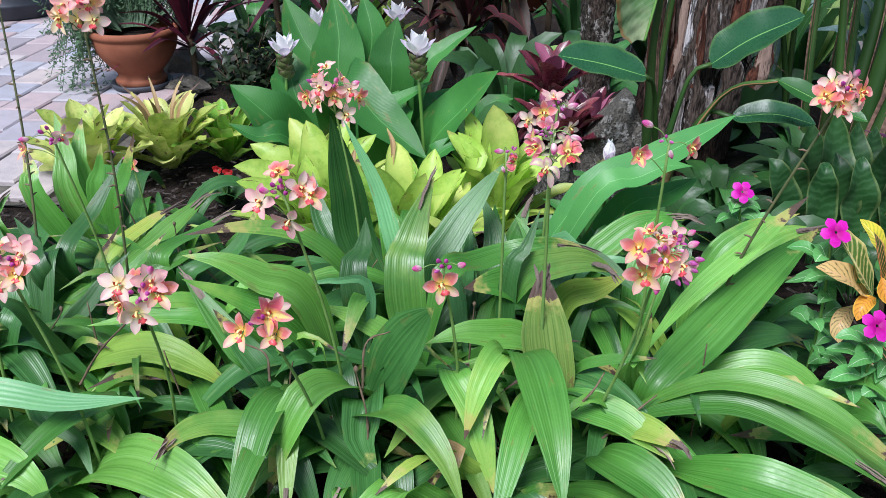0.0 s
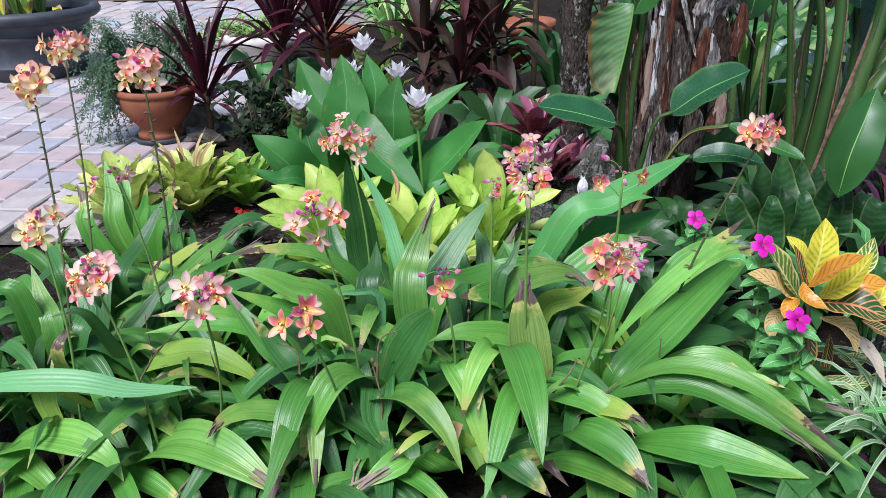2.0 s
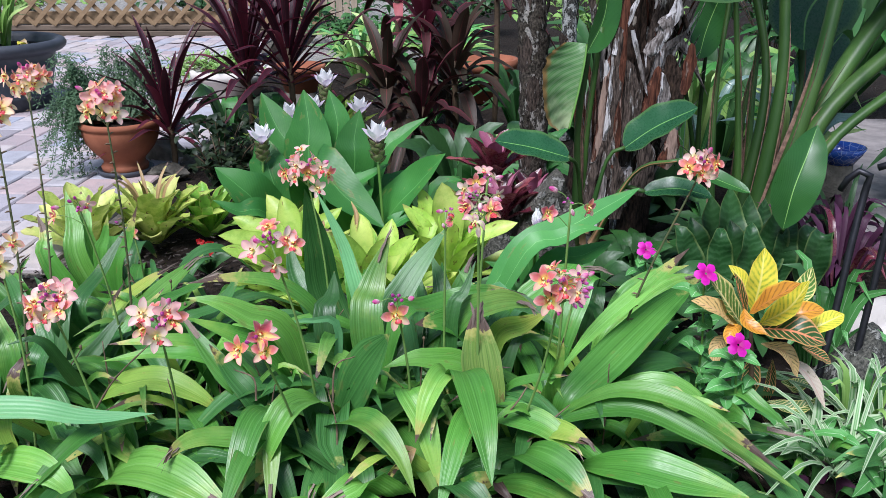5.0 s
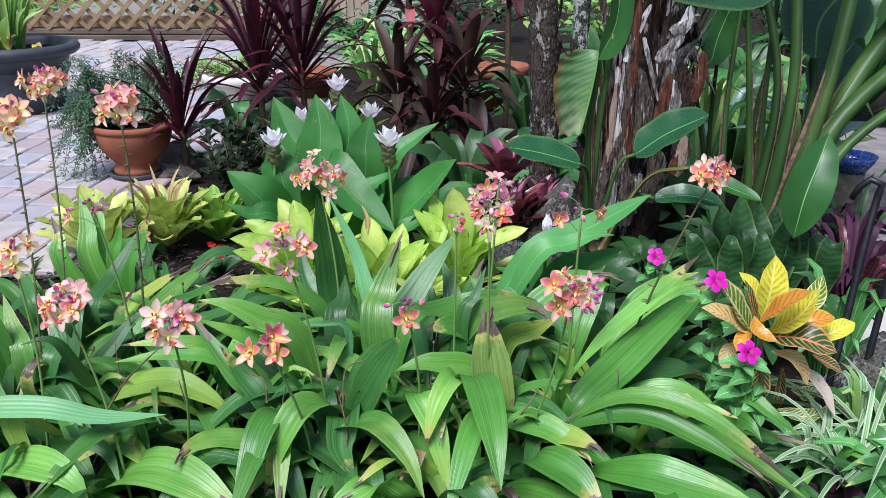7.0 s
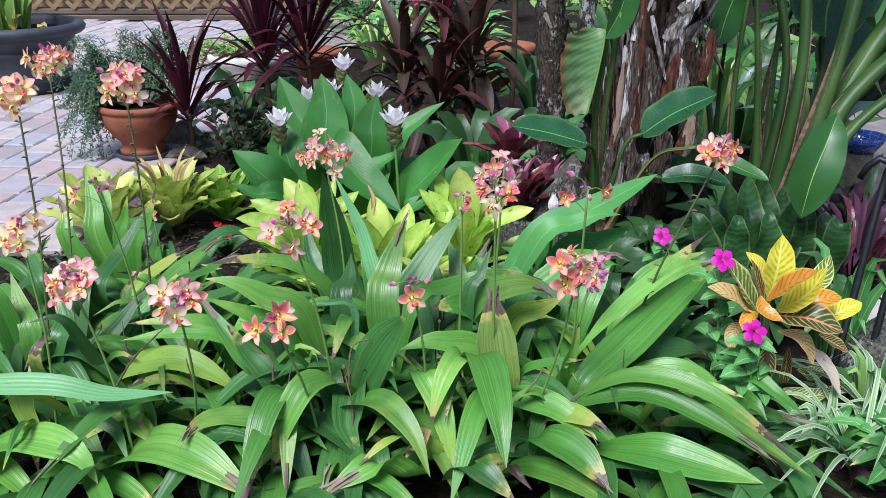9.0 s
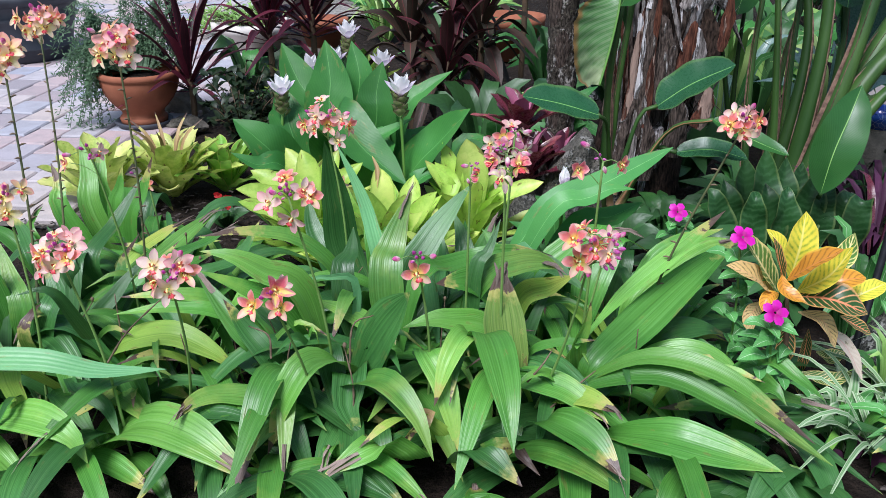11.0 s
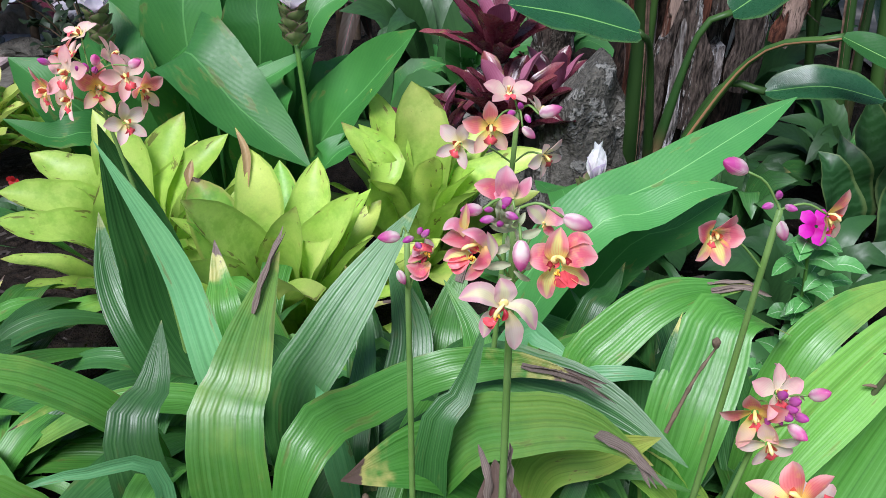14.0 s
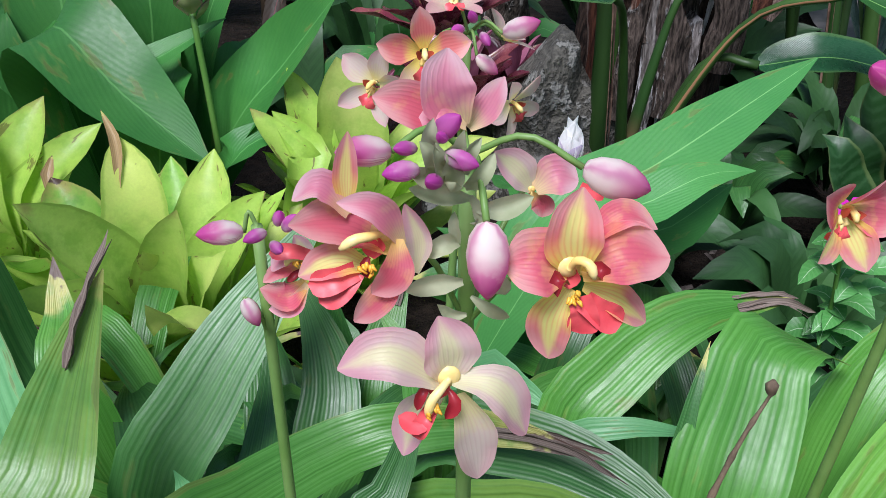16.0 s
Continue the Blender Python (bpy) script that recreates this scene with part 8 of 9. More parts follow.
# ---- siam tulip ----
siam_tulip = thing('siam_tulip', (-0.25, 2.25, 0.0), 'siam tulip with broad blue-green leaves and white flowers', 'siam tulip')
leaf(siam_tulip, 'cur', 0.160, (-0.315, 2.200, 0.000), (-0.421, 2.100, 0.253), (-0.479, 2.080, 0.331), (-0.548, 2.100, 0.383), profile='broad', fold=0.2, curl=0.12, n=26, k=5, wave=0.05)
leaf(siam_tulip, 'cur', 0.150, (-0.261, 2.200, 0.000), (-0.312, 2.300, 0.320), (-0.392, 2.350, 0.439), (-0.447, 2.400, 0.549), profile='broad', fold=0.2, curl=0.12, n=26, k=5, wave=0.05)
leaf(siam_tulip, 'cur', 0.160, (-0.254, 2.200, 0.000), (-0.286, 2.250, 0.352), (-0.284, 2.280, 0.463), (-0.300, 2.320, 0.572), profile='broad', fold=0.2, curl=0.12, n=26, k=5, wave=0.05)
leaf(siam_tulip, 'cur', 0.130, (-0.221, 2.200, 0.000), (-0.211, 2.300, 0.338), (-0.198, 2.320, 0.463), (-0.224, 2.360, 0.564), profile='broad', fold=0.2, curl=0.12, n=26, k=5, wave=0.05)
leaf(siam_tulip, 'cur', 0.150, (-0.196, 2.200, 0.000), (-0.138, 2.150, 0.361), (-0.136, 2.160, 0.446), (-0.117, 2.180, 0.537), profile='broad', fold=0.2, curl=0.12, n=26, k=5, wave=0.05)
leaf(siam_tulip, 'cur', 0.075, (-0.164, 2.200, 0.000), (-0.062, 2.200, 0.373), (0.009, 2.220, 0.448), (0.089, 2.250, 0.498), profile='broad', fold=0.2, curl=0.12, n=26, k=5, wave=0.05)
leaf(siam_tulip, 'cur', 0.150, (-0.250, 2.200, 0.000), (-0.261, 2.100, 0.376), (-0.156, 2.000, 0.318), (-0.040, 1.900, 0.256), profile='broad', fold=0.2, curl=0.12, n=26, k=5, wave=0.05)
leaf(siam_tulip, 'cur', 0.160, (-0.150, 2.200, 0.000), (-0.027, 2.050, 0.248), (0.050, 2.030, 0.341), (0.133, 1.970, 0.453), profile='broad', fold=0.2, curl=0.12, n=26, k=5, wave=0.05)
leaf(siam_tulip, 'cur', 0.130, (-0.150, 2.200, 0.000), (-0.029, 2.200, 0.253), (0.007, 2.250, 0.294), (0.035, 2.300, 0.317), profile='broad', fold=0.2, curl=0.12, n=26, k=5, wave=0.05)
leaf(siam_tulip, 'cur', 0.130, (-0.300, 2.200, 0.000), (-0.397, 2.200, 0.312), (-0.418, 2.250, 0.372), (-0.447, 2.300, 0.442), profile='broad', fold=0.2, curl=0.12, n=26, k=5, wave=0.05)
leaf(siam_tulip, 'cur', 0.070, (-0.250, 2.200, 0.000), (-0.263, 2.100, 0.341), (-0.158, 2.050, 0.337), (-0.025, 2.100, 0.391), profile='broad', fold=0.2, curl=0.12, n=26, k=5, wave=0.05)
leaf(siam_tulip, 'cur', 0.080, (-0.307, 2.200, 0.000), (-0.396, 2.050, 0.252), (-0.468, 2.000, 0.278), (-0.538, 2.000, 0.313), profile='broad', fold=0.2, curl=0.12, n=26, k=5, wave=0.05)
leaf(siam_tulip, 'cur', 0.120, (-0.193, 2.200, 0.000), (-0.127, 2.050, 0.266), (-0.128, 2.100, 0.322), (-0.095, 2.150, 0.360), profile='broad', fold=0.2, curl=0.12, n=26, k=5, wave=0.05)
leaf(siam_tulip, 'cur', 0.100, (-0.157, 2.200, 0.000), (-0.042, 1.950, 0.212), (0.008, 1.950, 0.264), (0.073, 1.950, 0.280), profile='broad', fold=0.2, curl=0.12, n=26, k=5, wave=0.05)
siam_tulip_right = thing('siam_tulip', (0.4, 1.65, 0.0), 'siam tulip with long light green arching leaves', 'siam tulip')
leaf(siam_tulip_right, 'cur_light', 0.075, (0.180, 1.580, 0.120), (0.302, 1.580, 0.308), (0.423, 1.610, 0.357), (0.520, 1.650, 0.394), (0.617, 1.690, 0.433), profile='broad', fold=0.1, curl=0.1, n=20, k=4)
leaf(siam_tulip_right, 'cur_light', 0.055, (0.200, 1.540, 0.100), (0.310, 1.520, 0.333), (0.385, 1.530, 0.357), (0.443, 1.540, 0.378), (0.501, 1.560, 0.370), profile='broad', fold=0.1, curl=0.1, n=20, k=4)
leaf(siam_tulip_right, 'cur', 0.075, (0.250, 1.600, 0.050), (0.389, 1.620, 0.250), (0.474, 1.660, 0.262), (0.566, 1.720, 0.279), profile='broad', fold=0.1, n=16, k=4)
leaf(siam_tulip_right, 'cur', 0.060, (0.360, 1.700, 0.020), (0.343, 1.750, 0.252), (0.323, 1.800, 0.253), (0.309, 1.850, 0.247), profile='broad', fold=0.1, n=16, k=4)
tulip_flower(siam_tulip, (-0.421, 2.200, 0.440), (-0.437, 2.200, 0.0), 0)
tulip_flower(siam_tulip, (-0.364, 2.420, 0.459), (-0.359, 2.420, 0.0), 1)
tulip_flower(siam_tulip, (-0.258, 2.600, 0.540), (-0.279, 2.600, 0.0), 2)
tulip_flower(siam_tulip, (-0.144, 2.600, 0.444), (-0.137, 2.600, 0.0), 3)
tulip_flower(siam_tulip, (-0.061, 2.040, 0.480), (-0.044, 2.040, 0.0), 4)
tulip_flower(siam_tulip, (-0.296, 2.500, 0.471), (-0.279, 2.500, 0.0), 5)
tulip_flower(siam_tulip_right, (0.350, 1.648, 0.352), (0.345, 1.648, 0.0), 9, 0.85, 0.32)

# ---- croton, periwinkles, spider plant ----
croton = thing('croton', (0.735, 1.2, 0.0), 'croton with broad yellow, orange and green veined leaves', 'croton')
croton_stem(croton, (0.755, 1.2, 0.0), (0.733, 1.200, 0.287))
leaf(croton, 'cro_y', 0.060, (0.733, 1.200, 0.315), (0.736, 1.190, 0.389), (0.739, 1.200, 0.456), profile='croton', fold=0.25, curl=0.15, n=14, k=4, wave=0.08)
leaf(croton, 'cro_v', 0.046, (0.805, 1.240, 0.302), (0.868, 1.270, 0.328), (0.885, 1.280, 0.380), profile='croton', fold=0.25, curl=0.15, n=14, k=4, wave=0.08)
leaf(croton, 'cro_y', 0.052, (0.738, 1.170, 0.301), (0.773, 1.130, 0.355), (0.795, 1.110, 0.422), profile='croton', fold=0.25, curl=0.15, n=14, k=4, wave=0.08)
leaf(croton, 'cro_o', 0.052, (0.710, 1.160, 0.331), (0.732, 1.110, 0.388), (0.763, 1.080, 0.430), profile='croton', fold=0.25, curl=0.15, n=14, k=4, wave=0.08)
leaf(croton, 'cro_o', 0.046, (0.788, 1.200, 0.280), (0.835, 1.190, 0.316), (0.883, 1.200, 0.318), profile='croton', fold=0.25, curl=0.15, n=14, k=4, wave=0.08)
leaf(croton, 'cro_y', 0.042, (0.859, 1.220, 0.251), (0.902, 1.220, 0.277), (0.950, 1.240, 0.287), profile='croton', fold=0.25, curl=0.15, n=14, k=4, wave=0.08)
leaf(croton, 'cro_g', 0.070, (0.725, 1.170, 0.293), (0.782, 1.120, 0.310), (0.845, 1.100, 0.290), profile='croton', fold=0.25, curl=0.15, n=14, k=4, wave=0.08)
leaf(croton, 'cro_v', 0.060, (0.712, 1.190, 0.288), (0.661, 1.170, 0.355), (0.608, 1.160, 0.429), profile='croton', fold=0.25, curl=0.15, n=14, k=4, wave=0.08)
leaf(croton, 'cro_c', 0.048, (0.696, 1.170, 0.296), (0.624, 1.130, 0.356), (0.573, 1.120, 0.379), profile='croton', fold=0.25, curl=0.15, n=14, k=4, wave=0.08)
leaf(croton, 'cro_y', 0.032, (0.733, 1.220, 0.332), (0.713, 1.230, 0.375), (0.687, 1.240, 0.403), profile='croton', fold=0.25, curl=0.15, n=14, k=4, wave=0.08)
leaf(croton, 'cro_g', 0.030, (0.701, 1.150, 0.327), (0.672, 1.130, 0.386), (0.654, 1.130, 0.433), profile='croton', fold=0.25, curl=0.15, n=14, k=4, wave=0.08)
leaf(croton, 'cro_o', 0.030, (0.684, 1.130, 0.355), (0.683, 1.100, 0.336), (0.714, 1.080, 0.324), profile='croton', fold=0.25, curl=0.15, n=14, k=4, wave=0.08)
leaf(croton, 'cro_o', 0.026, (0.688, 1.140, 0.313), (0.660, 1.120, 0.311), (0.651, 1.110, 0.289), profile='croton', fold=0.25, curl=0.15, n=14, k=4, wave=0.08)
leaf(croton, 'cro_c', 0.036, (0.743, 1.160, 0.262), (0.781, 1.130, 0.257), (0.809, 1.120, 0.206), profile='croton', fold=0.25, curl=0.15, n=14, k=4, wave=0.08)
leaf(croton, 'cro_p', 0.032, (0.803, 1.170, 0.226), (0.847, 1.150, 0.191), (0.890, 1.140, 0.119), profile='croton', fold=0.25, curl=0.15, n=14, k=4, wave=0.08)
leaf(croton, 'cro_g', 0.032, (0.850, 1.200, 0.232), (0.890, 1.200, 0.209), (0.920, 1.200, 0.192), profile='croton', fold=0.25, curl=0.15, n=14, k=4, wave=0.08)
leaf(croton, 'cro_c', 0.030, (0.679, 1.180, 0.274), (0.647, 1.150, 0.258), (0.649, 1.140, 0.227), profile='croton', fold=0.25, curl=0.15, n=14, k=4, wave=0.08)
leaf(croton, 'cro_v', 0.034, (0.795, 1.200, 0.101), (0.848, 1.180, 0.094), (0.893, 1.180, 0.112), profile='croton', fold=0.25, curl=0.15, n=14, k=4, wave=0.08)
leaf(croton, 'cro_g', 0.024, (0.801, 1.220, 0.192), (0.803, 1.220, 0.137), (0.800, 1.220, 0.078), profile='croton', fold=0.25, curl=0.15, n=14, k=4, wave=0.08)
leaf(croton, 'cro_g', 0.040, (0.757, 1.220, 0.206), (0.749, 1.200, 0.163), (0.745, 1.200, 0.108), profile='croton', fold=0.25, curl=0.15, n=14, k=4, wave=0.08)
leaf(croton, 'cro_v', 0.036, (0.838, 1.240, 0.125), (0.866, 1.240, 0.111), (0.901, 1.240, 0.125), profile='croton', fold=0.25, curl=0.15, n=14, k=4, wave=0.08)
leaf(croton, 'cro_g', 0.036, (0.762, 1.220, 0.124), (0.808, 1.200, 0.051), (0.840, 1.200, 0.007), profile='croton', fold=0.25, curl=0.15, n=14, k=4, wave=0.08)
periwinkle((0.643, 1.040, 0.324), (0.663, 1.090, 0.0), 0)
periwinkle((0.606, 1.553, 0.317), (0.626, 1.603, 0.0), 1)
periwinkle((0.607, 1.150, 0.423), (0.627, 1.200, 0.0), 2)
spider_plant((0.90, 1.04, 0.0), 1)
spider_plant((1.02, 1.12, 0.0), 2)

# ---- strelitzia ----
strelitzia = thing('bird_of_paradise', (1.25, 2.5, 0.0), 'tall bird of paradise with thick green stalks and big paddle leaves', 'bird of paradise')
stalk(strelitzia, (1.062, 2.341, -0.060), (1.046, 2.400, 0.517), (1.098, 2.500, 0.959), 0.013, (1.060, 2.350, 0.118))
# Paddle leaves bent over the stalk tops are unseen, added to cast shade below.
leaf(strelitzia, 'bop', 0.32, (1.098, 2.500, 0.959), (1.202, 2.383, 1.327), (1.506, 2.560, 1.473), profile='paddle', n=14, k=3, face=(0, -0.3, 1))
stalk(strelitzia, (1.105, 2.240, -0.060), (1.167, 2.300, 0.591), (1.102, 2.400, 0.962), 0.020, (1.116, 2.250, 0.153))
leaf(strelitzia, 'bop', 0.32, (1.102, 2.400, 0.962), (0.978, 2.348, 1.324), (0.768, 2.228, 1.468), profile='paddle', n=14, k=3, face=(0, -0.3, 1))
stalk(strelitzia, (1.144, 2.212, -0.060), (1.198, 2.260, 0.599), (1.195, 2.350, 0.965), 0.026, (1.153, 2.220, 0.143))
leaf(strelitzia, 'bop', 0.32, (1.195, 2.350, 0.965), (1.131, 2.341, 1.334), (1.040, 1.919, 1.480), profile='paddle', n=14, k=3, face=(0, -0.3, 1))
stalk(strelitzia, (1.149, 2.172, -0.060), (1.284, 2.220, 0.606), (1.360, 2.300, 0.967), 0.034, (1.172, 2.180, 0.158))
leaf(strelitzia, 'bop', 0.32, (1.360, 2.300, 0.967), (1.496, 2.180, 1.331), (1.810, 2.356, 1.476), profile='paddle', n=14, k=3, face=(0, -0.3, 1))
stalk(strelitzia, (1.188, 2.207, -0.060), (1.359, 2.280, 0.540), (1.603, 2.400, 0.862), 0.048, (1.218, 2.220, 0.143))
stalk(strelitzia, (1.170, 2.134, -0.060), (1.313, 2.200, 0.490), (1.615, 2.300, 0.748), 0.040, (1.204, 2.150, 0.168))
stalk(strelitzia, (1.141, 2.082, -0.060), (1.329, 2.140, 0.438), (1.599, 2.200, 0.636), 0.026, (1.199, 2.100, 0.186))
stalk(strelitzia, (1.177, 2.392, -0.060), (1.146, 2.450, 0.489), (1.111, 2.550, 0.957), 0.015, (1.173, 2.400, 0.100))
leaf(strelitzia, 'bop', 0.32, (1.111, 2.550, 0.957), (1.024, 2.479, 1.327), (0.825, 2.354, 1.475), profile='paddle', n=14, k=3, face=(0, -0.3, 1))
stalk(strelitzia, (1.076, 2.500, -0.060), (0.985, 2.500, 0.498), (0.873, 2.500, 0.957), 0.010, (1.048, 2.500, 0.215))
leaf(strelitzia, 'bop', 0.32, (0.873, 2.500, 0.957), (0.723, 2.400, 1.327), (0.604, 1.950, 1.473), profile='paddle', n=14, k=3, face=(0, -0.3, 1))
stalk(strelitzia, (1.054, 2.500, -0.060), (1.033, 2.500, 0.508), (1.055, 2.550, 0.957), 0.010, (1.048, 2.500, 0.215))
leaf(strelitzia, 'bop', 0.32, (1.055, 2.550, 0.957), (1.134, 2.392, 1.334), (1.429, 2.555, 1.483), profile='paddle', n=14, k=3, face=(0, -0.3, 1))
stalk(strelitzia, (1.240, 2.491, -0.060), (1.253, 2.600, 0.499), (1.292, 2.700, 0.952), 0.015, (1.241, 2.500, 0.066))
leaf(strelitzia, 'bop', 0.32, (1.292, 2.700, 0.952), (1.384, 2.631, 1.322), (1.584, 2.507, 1.469), profile='paddle', n=14, k=3, face=(0, -0.3, 1))
stalk(strelitzia, (1.224, 2.593, -0.060), (1.277, 2.700, 0.500), (1.430, 2.800, 0.950), 0.013, (1.227, 2.600, 0.053))
leaf(strelitzia, 'bop', 0.32, (1.430, 2.800, 0.950), (1.610, 2.778, 1.301), (1.738, 2.353, 1.443), profile='paddle', n=14, k=3, face=(0, -0.3, 1))
stalk(strelitzia, (1.404, 2.592, -0.060), (1.470, 2.700, 0.438), (1.478, 2.800, 0.911), 0.018, (1.409, 2.600, 0.053))
leaf(strelitzia, 'bop', 0.32, (1.478, 2.800, 0.911), (1.544, 2.679, 1.283), (1.836, 2.853, 1.430), profile='paddle', n=14, k=3, face=(0, -0.3, 1))
stalk(strelitzia, (0.578, 2.250, -0.060), (0.564, 2.250, 0.475), (0.580, 2.250, 0.720), 0.018, (0.571, 2.250, 0.289))
stalk(strelitzia, (0.593, 2.280, -0.060), (0.599, 2.280, 0.450), (0.623, 2.280, 0.767), 0.015, (0.596, 2.280, 0.281))
leaf(strelitzia, 'bop_light', 0.128, (1.105, 1.900, 0.243), (1.118, 1.900, 0.359), (1.157, 1.930, 0.458), (1.197, 1.980, 0.526), profile='ovate', fold=0.26, curl=0.15, n=24, k=6, wave=0.05)
stalk(strelitzia, (1.180, 2.080, 0.000), (1.150, 2.000, 0.170), (1.105, 1.900, 0.243), 0.009)
leaf(strelitzia, 'bop', 0.130, (0.673, 2.080, 0.439), (0.752, 2.050, 0.508), (0.851, 2.000, 0.573), profile='paddle', fold=0.2, curl=0.1, n=18, k=5, wave=0.05)
stalk(strelitzia, (0.576, 2.100, 0.165), (0.624, 2.090, 0.397), (0.673, 2.080, 0.439), 0.009)
leaf(strelitzia, 'bop', 0.110, (0.484, 1.970, 0.439), (0.376, 1.960, 0.472), (0.271, 1.950, 0.494), profile='paddle', fold=0.2, curl=0.1, n=18, k=5, wave=0.05)
stalk(strelitzia, (0.569, 2.100, 0.129), (0.527, 2.035, 0.379), (0.484, 1.970, 0.439), 0.009)
leaf(strelitzia, 'bop', 0.075, (0.721, 2.000, 0.326), (0.811, 1.970, 0.343), (0.906, 1.950, 0.323), profile='paddle', fold=0.2, curl=0.1, n=18, k=5, wave=0.05)
stalk(strelitzia, (0.597, 2.100, 0.110), (0.659, 2.050, 0.313), (0.721, 2.000, 0.326), 0.009)
leaf(strelitzia, 'bop_light', 0.060, (0.778, 1.900, 0.447), (0.861, 1.850, 0.412), (0.952, 1.800, 0.381), profile='paddle', fold=0.2, curl=0.1, n=18, k=5, wave=0.05)
stalk(strelitzia, (0.595, 2.100, 0.129), (0.687, 2.000, 0.383), (0.778, 1.900, 0.447), 0.009)
half_leaf(strelitzia, 'bop_pale', ((0.572, 2.235, 0.722), (0.562, 2.215, 0.659), (0.543, 2.190, 0.573), (0.517, 2.160, 0.478)),
          ((0.500, 2.215, 0.728), (0.446, 2.160, 0.700), (0.424, 2.120, 0.650), (0.425, 2.100, 0.585), (0.440, 2.105, 0.515), (0.478, 2.130, 0.478)))
leaf(strelitzia, 'bop_light', 0.110, (0.652, 2.350, 0.941), (0.634, 2.300, 0.795), (0.567, 2.200, 0.699), profile='paddle', fold=0.3, n=12, k=4, face=(0.7, -1, 0.1))
leaf(strelitzia, 'bop_light', 0.130, (1.069, 2.500, 0.865), (1.010, 2.450, 0.744), (0.976, 2.400, 0.651), profile='paddle', fold=0.1, n=12, k=4, face=(0.3, -1, 0.3))
leaf(strelitzia, 'bop', 0.150, (0.752, 2.300, 0.935), (0.910, 2.250, 0.920), (1.080, 2.200, 0.885), profile='paddle', fold=0.1, n=12, k=4, face=(0, -1, 0.0))
leaf(strelitzia, 'bop', 0.320, (1.557, 2.700, 0.908), (1.434, 2.650, 0.779), (1.412, 2.600, 0.650), profile='paddle', fold=0.1, n=12, k=4, face=(0, -1, 0.3))
leaf(strelitzia, 'bop', 0.200, (1.646, 2.800, 0.684), (1.553, 2.750, 0.588), (1.484, 2.700, 0.483), profile='paddle', fold=0.1, n=12, k=4, face=(0, -1, 0.3))

# ---- trunks ----
palm_trunk((0.485, 2.700, 0.000), (0.480, 2.750, 0.924), 0.052)
palm_trunk((0.835, 4.000, 0.000), (0.845, 4.000, 1.10), 0.038, "bark_grey")
old_trunk = sheathed_trunk((0.692, 2.4, 0.0), (0.840, 2.550, 0.968))
torn_sheath(old_trunk, 'sheath_red', 0.047, (0.676, 2.240, 0.330), (0.673, 2.240, 0.618), (0.686, 2.240, 0.870))
torn_sheath(old_trunk, 'sheath', 0.061, (0.651, 2.240, 0.292), (0.659, 2.240, 0.531), (0.670, 2.240, 0.771))
torn_sheath(old_trunk, 'sheath_pale', 0.036, (0.647, 2.240, 0.419), (0.647, 2.240, 0.548), (0.635, 2.240, 0.673))
torn_sheath(old_trunk, 'sheath_pale', 0.029, (0.660, 2.240, 0.687), (0.682, 2.240, 0.771), (0.721, 2.240, 0.857))
torn_sheath(old_trunk, 'sheath_pale', 0.016, (0.709, 2.240, 0.761), (0.738, 2.240, 0.670), (0.773, 2.240, 0.563))
torn_sheath(old_trunk, 'sheath', 0.079, (0.726, 2.240, 0.386), (0.721, 2.240, 0.531), (0.700, 2.240, 0.670))
torn_sheath(old_trunk, 'sheath_red', 0.047, (0.771, 2.240, 0.477), (0.784, 2.240, 0.566), (0.800, 2.240, 0.653))
torn_sheath(old_trunk, 'sheath_pale', 0.061, (0.818, 2.240, 0.459), (0.817, 2.240, 0.557), (0.805, 2.240, 0.636))
torn_sheath(old_trunk, 'sheath_pale', 0.044, (0.759, 2.240, 0.687), (0.798, 2.240, 0.738), (0.834, 2.240, 0.805))
torn_sheath(old_trunk, 'sheath_core', 0.065, (0.864, 2.240, 0.531), (0.847, 2.240, 0.601), (0.829, 2.240, 0.688))
torn_sheath(old_trunk, 'sheath_red', 0.043, (0.878, 2.240, 0.566), (0.894, 2.240, 0.653), (0.895, 2.240, 0.722))
torn_sheath(old_trunk, 'sheath_red', 0.054, (0.840, 2.240, 0.330), (0.862, 2.240, 0.386), (0.866, 2.240, 0.459))
torn_sheath(old_trunk, 'sheath', 0.072, (0.690, 2.240, 0.157), (0.690, 2.240, 0.273), (0.664, 2.240, 0.386))
torn_sheath(old_trunk, 'sheath_pale', 0.032, (0.646, 2.240, 0.118), (0.649, 2.240, 0.254), (0.650, 2.240, 0.386))
torn_sheath(old_trunk, 'sheath', 0.068, (0.776, 2.240, 0.235), (0.784, 2.240, 0.348), (0.755, 2.240, 0.459))
torn_sheath(old_trunk, 'sheath_pale', 0.047, (0.794, 2.240, 0.772), (0.834, 2.240, 0.805), (0.840, 2.240, 0.854))
torn_sheath(old_trunk, 'sheath_red', 0.029, (0.620, 2.240, 0.292), (0.633, 2.240, 0.531), (0.646, 2.240, 0.687))
torn_sheath(old_trunk, 'sheath', 0.040, (0.606, 2.240, 0.157), (0.613, 2.240, 0.311), (0.641, 2.240, 0.422))

